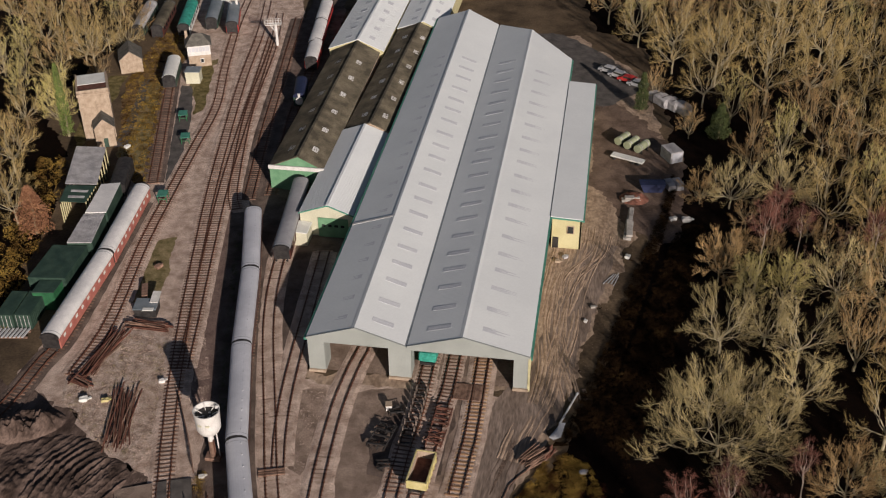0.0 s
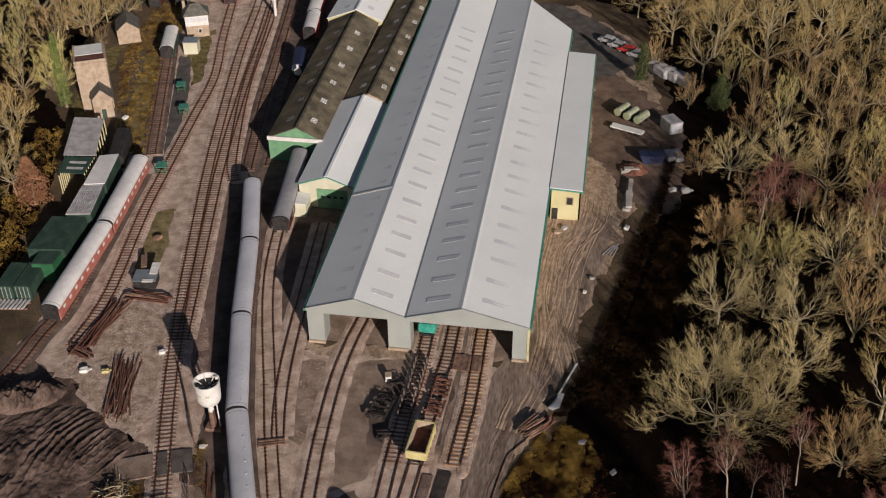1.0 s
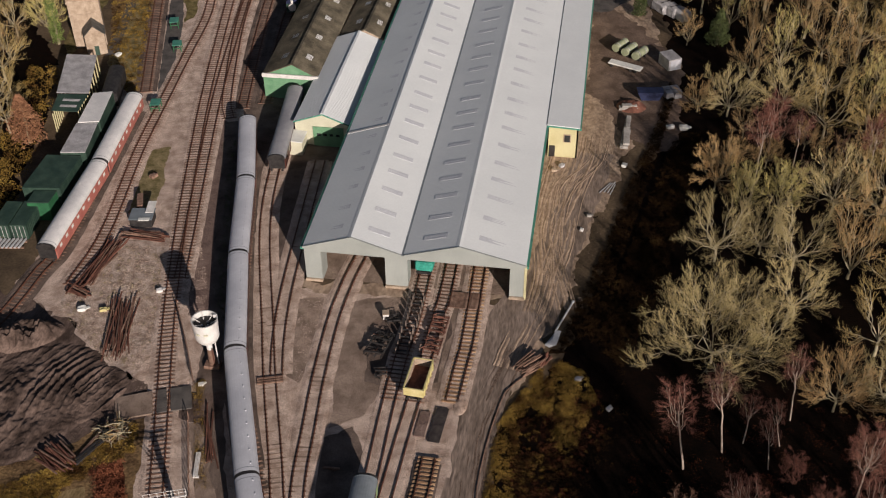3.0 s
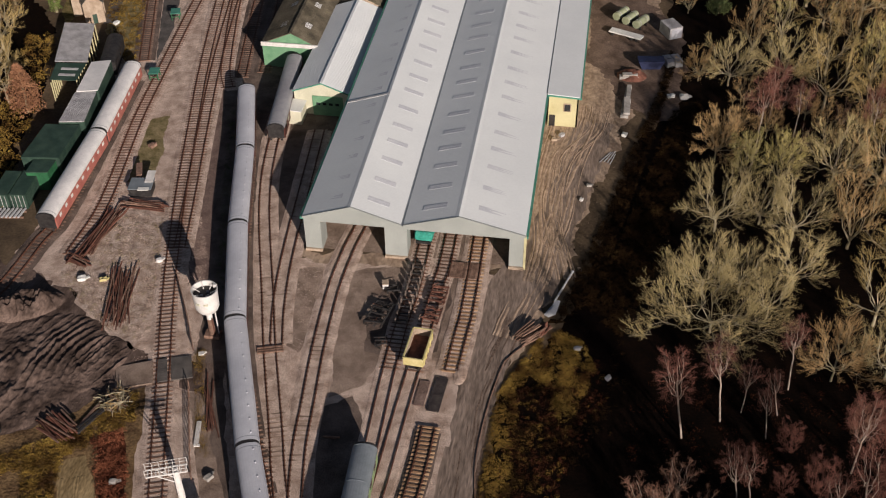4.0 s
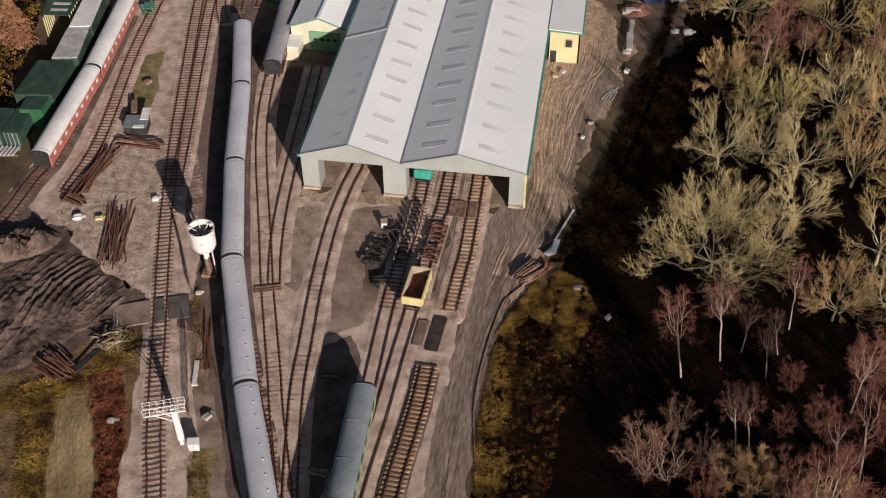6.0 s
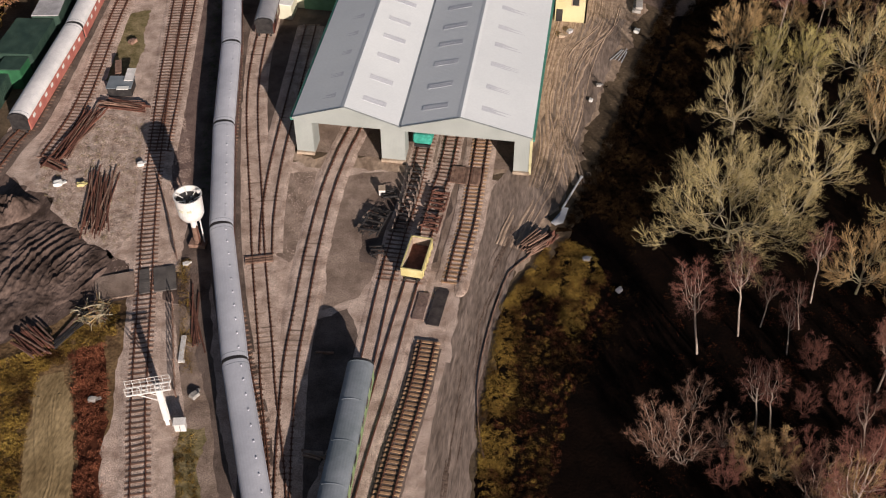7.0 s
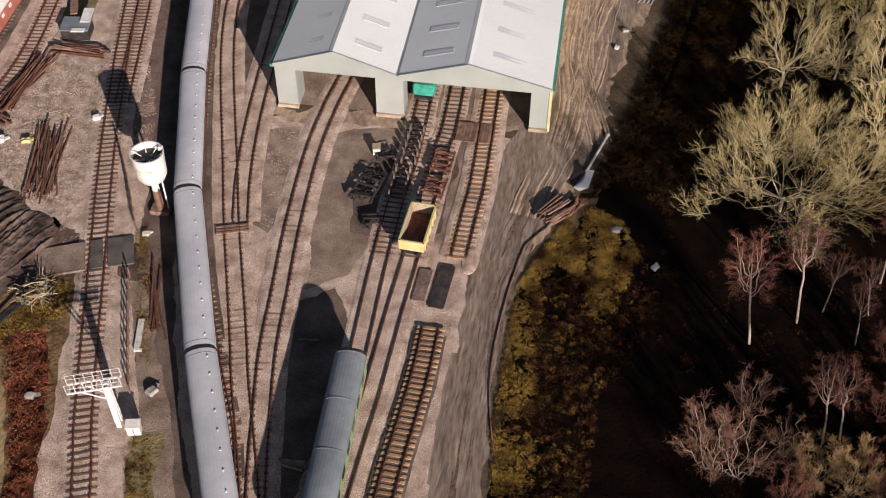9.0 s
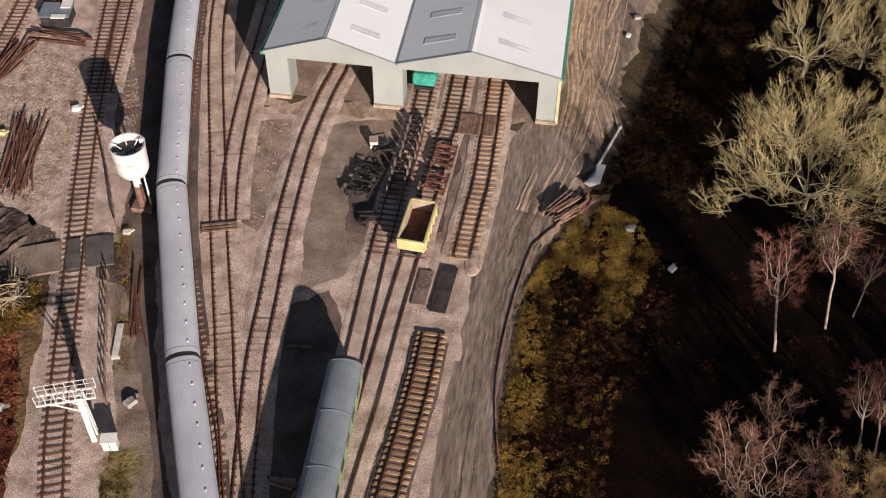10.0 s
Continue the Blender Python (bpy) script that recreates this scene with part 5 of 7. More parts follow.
for v in bm.verts:
    v.co += noise.noise_vector(v.co * 1.6) * 0.13
part("tarpaulin", bm, M["teal"], ob, "creased teal tarpaulin")
part("chassis", boxed((0, 0, 0.75), (2.1, 6.2, 0.4)), M["dark"], ob)
for x0, y0, w, l, rz, m, lab in ((20.3, -24.4, 1.25, 4.1, 3, "purplecinder", "muddied brown plate over an inspection pit"), (22.2, -24.3, 1.5, 5.5, 4, "slab", "dark steel plates over an inspection pit")):
    ob = root("pit_cover", lab, "pit cover", x0, y0, 0.05, -rz)
    for k in range(4):
        part("plate", boxed((0, -l / 2 + (k + 0.5) * l / 4, 0.1), (w, l / 4 - 0.03, 0.12), bevel=0.012), M[m], ob)
ob = root("timber_deck", "dark timber boarding across lines at the shed mouth", "decking", 22.5, -1.6, 0.07, 0)
for k in range(12):
    part("board", boxed((-1.9 + k * 0.35, 0.0, 0.12), (0.32, 3.2, 0.12), bevel=0.01), M["sleeper"], ob)

ob = root("crossing_timbers", "dark timbers laid across a turnout", "timbers", 0.3, -19.9, 0.05, 17)
for k in range(3):
    part("timber", boxed((0, -0.45 + k * 0.42, 0.17), (3.3, 0.26, 0.16), bevel=0.015), M["sleeper"], ob)

FUR = (0.29, 0.957)      # the way the coal furrows run

# ballast spoil heap
def mound(name, label, cx, cy, rx, ry, h, material, seed, rz=0, ridges=0.0, category="heap", furrow=0.0):
    bm = bmesh.new()
    n = 150 if furrow else 60
    c, s = math.cos(radians(rz)), math.sin(radians(rz))
    grid = []
    for j in range(n + 1):
        row = []
        for i in range(n + 1):
            u, v = 2 * i / n - 1, 2 * j / n - 1
            r = math.sqrt(u * u + v * v)
            e = max(0.0, 1 - r * r) ** 0.9
            x, y = cx + u * rx * c - v * ry * s, cy + u * rx * s + v * ry * c
            z = e * h * (0.65 + 0.6 * noise.noise(Vector((x * 0.35, y * 0.35, seed)))) + e * 0.25 * h * noise.noise(Vector((x * 1.3, y * 1.3, seed + 3)))
            z += ridges * e * abs(noise.noise(Vector((x * 0.9 + y * 0.5, y * 0.25 - x * 0.2, seed + 9))))
            if furrow:
                along_, across = FUR[0] * x + FUR[1] * y, -FUR[1] * x + FUR[0] * y
                wob = noise.noise(Vector((along_ * 0.07, across * 0.1, seed)))
                ridge = (1 - abs(math.sin(across * 2.3 + wob * 7))) ** 2
                z += furrow * min(1.0, e * 4) * ridge * max(0.0, 0.35 + 1.3 * noise.noise(Vector((along_ * 0.12, across * 0.3, seed + 5))))
                z += 0.1 * min(1.0, e * 4) * noise.noise(Vector((x * 1.1, y * 1.1, seed + 8))) + 0.05 * min(1.0, e * 4) * noise.noise(Vector((x * 3.1, y * 3.1, seed + 8)))
            row.append(bm.verts.new((x, y, max(z, 0.0) + 0.1 * min(1.0, e * 5) - 0.06)))
        grid.append(row)
    for j in range(n):
        for i in range(n):
            bm.faces.new((grid[j][i], grid[j][i + 1], grid[j + 1][i + 1], grid[j + 1][i]))
    ob = link(name, bm, M[material], smooth=True)
    return tagged(ob, label, category, kind="stuff")


mound("coal_heap", "heap of black coal slack with scooped faces", -34.5, -16.8, 6.0, 3.0, 2.3, "coal", 1, 25, 1.4, furrow=0.2)
mound("coal_heap", "furrowed spread of coal dust and slack", -28.6, -27.8, 8.6, 11.5, 0.55, "coal", 2, -24, 0.45, furrow=0.34)
mound("coal_heap", "low furrowed apron of coal dust", -21.6, -25.6, 4.2, 6.0, 0.3, "coal", 3, -30, 0.4, furrow=0.3)
mound("coal_heap", "tall heap of coal slack by the road", -40.9, -22.9, 7, 6, 1.2, "coal", 4, 10, 1.1, furrow=0.25)
mound("gravel_heap", "low windrow of ballast stone", 24.4, -20.4, 0.9, 2.0, 0.4, "ballast", 6, 0, 0.2)
mound("spoil_heap", "orange-brown spoil heap in the yard", 43.8, 52.5, 2.6, 2.2, 1.0, "rust", 7, 0, 0.3)


def bars(name, label, category, x, y, rz, w, l, n, h, mat_, seed, thick=0.14, flat=False, group=""):
    """A stack of long bars or timbers, tumbled."""
    r = random.Random(seed)
    ob = root(name, label, category, x, y, 0.06, rz, group=group)
    for k in range(n):
        ln = l * r.uniform(0.6, 1.0)
        z = thick / 2 + h * r.random() ** 1.5
        part("timber" if "timber" in name or "log" in name else "rail", boxed((r.uniform(-w / 2, w / 2), r.uniform(-0.12, 0.12) * l, z), (thick * r.uniform(0.7, 1.2), ln, thick * r.uniform(0.7, 1.2)), (r.uniform(-2, 2), 0, r.uniform(-9, 9)), bevel=0.015), M[mat_ if r.random() < 0.75 else "sleeper"], ob)
    return ob


bars("rail_length", "short dark rail lying on oily ground", "rail", 11.1, -32.6, 85, 0.2, 2.2, 2, 0.05, "dark", 51, 0.18)
bars("timber_stack", "a few grey sleepers stacked beside a coach", "timber stack", 12.9, -45.8, 88, 1.3, 2.6, 5, 0.15, "greysleeper", 52, 0.24)
bars("rail_stack", "stack of rusty rails laid across rubble", "rail stack", -25.7, 6, 88, 1.6, 7.0, 26, 0.6, "rust", 1)
bars("rail_stack", "long stack of rusty rails", "rail stack", -29.6, -1.2, -6, 2.0, 12.5, 30, 0.6, "rust", 2)
bars("rail_stack", "spread heap of rusty rails and bars", "rail stack", -22.2, -13, 14, 3.0, 12, 34, 0.5, "rust", 3)
bars("timber_stack", "old timbers beside a rail stack", "timber stack", -30.4, -7.1, 70, 1.4, 4.0, 14, 0.4, "rust", 4, 0.2)
bars("timber_stack", "broken brown timbers at the coal yard edge", "timber stack", -20.7, -35.8, 60, 3.4, 5.0, 34, 0.7, "rust", 5, 0.17)
def brush(label, x, y, radius, high, count, seed):
    """A tangled heap of cut branches: thin bent sticks lying every way over one another."""
    r = random.Random(seed)
    ob = root("brush_pile", label, "brush pile", x, y, 0.04)
    for k in range(count):
        a, q, way_ = r.uniform(0, 6.28), radius * math.sqrt(r.random()) * 0.7, r.uniform(0, 6.28)
        n, z = r.uniform(0.9, 2.4), high * r.random() * (1 - q / radius) + 0.08
        m = Vector((q * math.cos(a), q * math.sin(a), z + r.uniform(0, 0.25)))
        d = Vector((math.cos(way_), math.sin(way_), r.uniform(-0.12, 0.3))) * n / 2
        bend = Vector((-d.y, d.x, 0)) * r.uniform(-0.35, 0.35)
        ends = [m - d + bend, m, m + d + bend]
        bm = bmesh.new()
        for p, e in zip(ends, ends[1:]):
            rod(bm, (p.x, p.y, max(p.z, 0.05)), (e.x, e.y, max(e.z, 0.05)), r.uniform(0.03, 0.06), sides=5)
        part("branch", bm, M[r.choice(("palebark", "bark", "bark", "sleeper", "dark", "dark", "twigtan"))], ob)


brush("tangled heap of cut branches and yellowed sticks", -15.9, -30.9, 2.6, 1.0, 130, 6)
bars("log_pile", "long dark logs beside the coal dust", "log pile", -17.6, -33.8, -16, 0.9, 5.2, 4, 0.3, "dark", 7, 0.34)
bars("rail_stack", "rusty rails laid between lines", "rail stack", -4.3, -29.9, 21, 0.9, 9, 8, 0.15, "rust", 8, 0.16)
bars("timber_stack", "black and red beams dumped by the bank", "timber stack", 32.1, -12.6, -38, 2.4, 3.8, 34, 0.7, "sleeper", 9, 0.14)
bars("timber_stack", "red-brown beam ends by the bank", "timber stack", 33.8, -11.6, -20, 1.2, 2.4, 8, 0.6, "rust", 10, 0.22)
ob = root("white_plank", "white painted board lying by a line", "board", -4.4, -34.3, 0.06, 12)
part("board", boxed((0, 0, 0.12), (0.55, 3.6, 0.2), bevel=0.02), M["white"], ob)
part("foot", boxed((0.1, -1.8, 0.1), (0.7, 0.3, 0.2), bevel=0.02), M["white"], ob)
ob = root("drain_pipe_length", "long silver pipe lying at the yard edge", "pipe", 0, 0, 0.05)
part("pipe", rod(bmesh.new(), (36.9, 0.2, 0.25), (34.9, -6, 0.15), 0.14, sides=10), M["silver"], ob)
part("collar", rod(bmesh.new(), (36.9, 0.2, 0.25), (36.8, -0.1, 0.25), 0.2, sides=10), M["silver"], ob)
ob = root("metal_sheets", "bent silver metal sheets in a loose stack", "metal sheets", 34.7, -8.2, 0.05, -24)
for k in range(5):
    part("sheet", boxed((0.1 * k - 0.2, 0.12 * k, 0.3 + 0.12 * k), (0.75, 2.5, 0.04), (4 * k - 8, 12 - 5 * k, 3 * k)), M["silver"], ob)
part("prop", boxed((0, 0.3, 0.12), (0.9, 0.3, 0.24)), M["sleeper"], ob)

# small huts and litter by the western lines
ob = root("platelayers_hut", "low grey-roofed hut with white panels", "hut", -27.3, 9.4, 0.04, 8)
part("wall_block", boxed((0, 0, 0.7), (3.2, 2.6, 1.4)), M["dark"], ob)
part("flat_roof", boxed((0, 0, 1.45), (3.5, 2.9, 0.12), bevel=0.02), M["slateroof"], ob)
part("white_panel", boxed((1.1, 1.4, 1.75), (1.2, 2.6, 0.12), (4, 0, 0)), M["white"], ob)
part("white_panel", boxed((0.6, -1.4, 1.55), (1.6, 0.7, 0.1)), M["whitesheet"], ob)
ob = root("timber_baulk", "dark upright timber baulks", "timber", -29.1, 13, 0.04, 20)
part("baulk", boxed((0, 0, 0.6), (0.8, 3.4, 1.2), (0, 0, 0), bevel=0.03), M["sleeper"], ob)
part("cap", boxed((0.1, 0.1, 1.26), (0.9, 3.2, 0.12), bevel=0.02), M["sleeper"], ob)
for x, y, m, lab, s in ((-28.4, -10.7, "whitesheet", "crumpled white plastic sack", 1.2), (-25.5, -10.4, "yellow", "crushed yellow plastic drum", 1.0), (-19.4, -5.5, "white", "white ballast bags beside a line", 1.0), (-11.5, -42.4, "concrete", "grey concrete trough lid", 1.0), (-1.1, -40.3, "concrete", "small grey concrete block on gravel", 1.1), (37.2, 16.4, "white", "white plastic panel on mud", 0.7), (38.1, 20, "concrete", "grey kerb stones on mud", 0.8), (43, 34, "whitesheet", "pale plastic drum on mud", 1.1), (50.3, 46.4, "white", "small white boxes in shade", 1.3), (52.5, 46.4, "white", "white door panel in shade", 1.6), (33.2, 32.6, "tin", "grey scrap by the annex", 1.0), (32.1, 31.2, "brick", "timber scraps by the annex", 1.0), (38.3, -14.3, "midroof", "grey metal bin in scrub", 0.9), (42.3, -18.8, "midroof", "grey bucket half hidden in scrub", 0.8), (-50.3, 57.6, "whitesheet", "white sack by a footpath", 1.2), (-29.9, 20.7, "sleeper", "square timber trough in grass", 1.3), (-8, -21.9, "white", "white rags beside a plinth", 0.8)):
    ob = root("lineside_item", lab, "litter", x, y, 0.06, (x * 31) % 90)
    bm = boxed((0, 0, 0.22 * s), (0.9 * s, 0.7 * s, 0.42 * s), bevel=0.08 * s)
    bmesh.ops.subdivide_edges(bm, edges=bm.edges[:], cuts=1, use_grid_fill=True)
    for v in bm.verts:
        v.co += noise.noise_vector(v.co * 2.2 + Vector((x, y, 0))) * 0.1 * s
        v.co.z = max(v.co.z, 0.0)
    part("body", bm, M[m], ob)
    part("scrap_piece", boxed((0.55 * s, 0.25 * s, 0.08), (0.6 * s, 0.35 * s, 0.14), (0, 0, 30), bevel=0.02), M[m], ob)
for x, y, rz in ((-36.6, 40.4, 10), (-40.1, 61.3, 15), (-43.8, 70.2, 15)):
    ob = root("platform_trolley", "small green iron stand by a siding", "stand", x, y, 0.06, rz)
    for a in (-0.7, 0.7):
        for b in (-0.9, 0.9):
            part("leg", boxed((a, b, 0.7), (0.12, 0.12, 1.4)), M["brightgreen"], ob)
    part("top", boxed((0, 0, 1.42), (1.7, 2.1, 0.1)), M["greentrim"], ob)
    part("rail_bar", boxed((0, -0.9, 0.7), (1.4, 0.08, 0.12)), M["brightgreen"], ob)

# fence along the lane beside the coach train
ob = root("lineside_fence", "low post and rail fence along a line", "fence", 0, 0, 0.03)
line = curve([(-15.6, -8.8), (-11.9, -15.8), (-9.2, -21.4)], 1.4) + curve([(-7.7, -27.5), (-4.6, -36.4), (-3, -40.7)], 1.4)
for p, h in line:
    part("post", boxed((p.x, p.y, 0.65), (0.1, 0.1, 1.3)), M["sleeper"], ob)
for (p, h), (q, g) in zip(line, line[1:]):
    if (q - p).length < 2:
        for z in (0.45, 0.85, 1.2):
            part("wire", rod(bmesh.new(), (p.x, p.y, z), (q.x, q.y, z), 0.03, sides=5), M["sleeper"], ob)
ob = root("timber_edging", "low timber edging along the haul road", "edging", 0, 0, 0.03)
line = curve([(35, -10.8), (29.9, -17), (29, -20.9), (28.3, -26.3), (28, -33.8), (28.9, -40.3), (30.1, -44.4)], 2.2)
for (p, h), (q, g) in zip(line, line[1:]):
    d = q - p
    part("board", boxed(((p.x + q.x) / 2, (p.y + q.y) / 2, 0.08), (0.12, d.length * 0.98, 0.12), (0, 0, heading(p, q)), bevel=0.01), M["sleeper"], ob)

# ---------- the eastern yard ----------


def car(label, x, y, rz, paint):
    ob = root("car", label, "car", x, y, 0.04, rz, group="cars parked by the shed")
    bm = bmesh.new()
    side = [(-2.1, 0.35), (2.1, 0.35), (2.15, 0.75), (1.3, 0.95), (0.75, 1.42), (-1.0, 1.45), (-1.9, 0.98), (-2.15, 0.8)]
    l = [bm.verts.new((-0.85 if z < 1.2 else -0.68, y2, z)) for y2, z in side]
    r = [bm.verts.new((0.85 if z < 1.2 else 0.68, y2, z)) for y2, z in side]
    bm.faces.new(l), bm.faces.new(r[::-1])
    for i in range(8):
        bm.faces.new((l[i], r[i], r[(i + 1) % 8], l[(i + 1) % 8]))
    bmesh.ops.recalc_face_normals(bm, faces=bm.faces)
    part("body", bm, M[paint], ob)
    part("windscreen", boxed((0, 1.06, 1.2), (1.4, 0.06, 0.6), (-48, 0, 0)), M["glass"], ob)
    part("rear_window", boxed((0, -1.48, 1.22), (1.4, 0.06, 0.6), (58, 0, 0)), M["glass"], ob)
    for s in (-1, 1):
        part("side_window", boxed((s * 0.79, -0.1, 1.18), (0.05, 1.8, 0.34), (0, s * -20, 0)), M["glass"], ob)
        for yy in (-1.3, 1.35):
            w = part("wheel", rod(bmesh.new(), (s * 0.72, yy, 0.32), (s * 0.9, yy, 0.32), 0.32, sides=16), M["dark"], ob)
            part("rim", rod(bmesh.new(), (s * 0.9, yy, 0.32), (s * 0.915, yy, 0.32), 0.2, sides=12), M["silver"], w)
        part("headlight", boxed((s * 0.62, 2.1, 0.68), (0.3, 0.08, 0.16)), M["white"], ob)


for x, y, p, lab in ((37.9, 103.8, "silver", "silver hatchback parked on tarmac"), (40, 101.5, "silver", "second silver saloon parked on tarmac"), (42, 99.6, "redpaint", "dark red car parked on tarmac"), (44, 97.6, "silver", "pale blue-grey car parked near bushes")):
    car(lab, x, y, 62, p)
for k, (x, y) in enumerate(((48.5, 90.2), (50.3, 88.9), (52.2, 87.5))):
    ob = root("sheeted_stack", "pile under crumpled grey-white sheeting", "sheeted pile", x, y, 0.04, 40, group="sheeted piles at the wood edge")
    bm = boxed((0, 0, 1.0), (2.2, 5.5, 2.0), bevel=0.3)
    bmesh.ops.subdivide_edges(bm, edges=bm.edges[:], cuts=3, use_grid_fill=True)
    for v in bm.verts:
        v.co += noise.noise_vector(v.co * 1.1 + Vector((x, y, 0))) * 0.22
        v.co.z = max(v.co.z, 0)
    part("sheeting", bm, M["tin"], ob)
    part("strap", boxed((0, 0.9, 1.02), (2.6, 0.1, 2.15)), M["dark"], ob)
for k, (x, y) in enumerate(((41.4, 72.4), (43.1, 71), (45, 69.8))):
    ob = root("storage_tank", "pale green horizontal tank on cradles", "tank", x, y, 0.04, -32, group="tanks in the yard")
    part("barrel", rod(bmesh.new(), (0, -1.7, 1.1), (0, 1.7, 1.1), 0.75, sides=20), M["palegreen"], ob)
    for yy in (-1.0, 1.0):
        part("cradle", boxed((0, yy, 0.35), (1.4, 0.25, 0.7)), M["dark"], ob)
        part("band", rod(bmesh.new(), (0, yy - 0.06, 1.1), (0, yy + 0.06, 1.1), 0.78, sides=20), M["tin"], ob)
ob = root("flat_trailer", "long pale flat trailer bed in the yard", "trailer", 42.5, 65.6, 0.04, 68)
part("bed", boxed((0, 0, 0.7), (1.6, 6.2, 0.25), bevel=0.03), M["whitesheet"], ob)
for yy in (-2.2, -1.2, 2.4):
    part("axle", boxed((0, yy, 0.29), (1.6, 0.5, 0.6), bevel=0.1), M["dark"], ob)
ob = root("store_container", "weathered grey container at the wood edge", "container", 50.4, 67.7, 0.04, 30)
part("body", boxed((0, 0, 1.1), (2.6, 3.6, 2.2), bevel=0.05), M["tin"], ob)
part("door", boxed((0, -1.84, 1.05), (2.0, 0.06, 1.9)), M["coachroof"], ob)
ob = root("skip", "dark blue steel skip in the yard", "skip", 46.9, 55.9, 0.04, -82)
bm = boxed((0, 0, 0.71), (1.9, 4.4, 1.46))
for v in bm.verts:
    if v.co.z < 0.5:
        v.co.y *= 0.7
part("body", bm, M["blue"], ob)
part("rim", boxed((0, 0, 1.47), (2.05, 4.5, 0.08)), M["blue"], ob)
ob = root("store_container", "grey timber crates stacked in shade", "crates", 50.8, 56.6, 0.04, 20)
for k in range(4):
    part("crate", boxed(((k % 2) * 1.5 - 0.7, (k // 2) * 1.4, 0.6), (1.35, 1.25, 1.2), bevel=0.03), M["midroof"], ob)
for x, y, w, l, rz in ((43.3, 51.5, 3.2, 1.0, 6), (43.2, 46.1, 0.9, 4.2, -6), (43, 41.7, 1.3, 5.4, -4)):
    ob = root("concrete_beam", "pale concrete beams stacked on mud", "concrete beam", x, y, 0.04, rz, group="concrete beams in the yard")
    part("beam", boxed((0, 0, 0.28), (w, l, 0.5), bevel=0.04), M["concrete"], ob)
    part("beam", boxed((0.15, 0.1, 0.72), (w * 0.8, l * 0.9, 0.36), (0, 0, 4), bevel=0.04), M["concrete"], ob)

ob = root("metal_strips", "thin silver metal strips dropped on mud", "metal strips", 40.8, 27.5, 0.04, -22)
for k in range(4):
    part("strip", boxed(((k - 1.5) * 0.42, 0.25 * (k % 3), 0.06 + 0.03 * k), (0.13, 3.3 - 0.4 * (k % 2), 0.07), (0, 0, (k - 1.5) * 5), bevel=0.015), M["silver"], ob)

# yellow excavator at the coal yard
ob = root("excavator", "small yellow excavator by the coal heap", "excavator", -28.7, -37.1, 0.04, 40)
for s in (-1, 1):
    part("crawler_track", boxed((s * 0.85, 0, 0.4), (0.5, 2.9, 0.75), bevel=0.2), M["dark"], ob)
part("house", boxed((0, -0.3, 1.35), (1.9, 2.3, 0.9), bevel=0.1), M["yellow"], ob)
cab = part("cab", boxed((-0.45, 0.35, 2.1), (0.95, 1.2, 1.3), bevel=0.08), M["yellow"], ob)
part("cab_glass", boxed((-0.45, 0.97, 2.2), (0.8, 0.05, 0.9)), M["glass"], cab)
part("boom", boxed((0.35, 1.9, 2.3), (0.28, 2.8, 0.35), (28, 0, 0), bevel=0.04), M["yellow"], ob)
part("dipper", boxed((0.35, 3.5, 2.0), (0.22, 0.3, 2.4), (18, 0, 0), bevel=0.04), M["yellow"], ob)
part("bucket", boxed((0.35, 3.8, 0.6), (0.8, 0.6, 0.6), (30, 0, 0), bevel=0.08), M["dark"], ob)

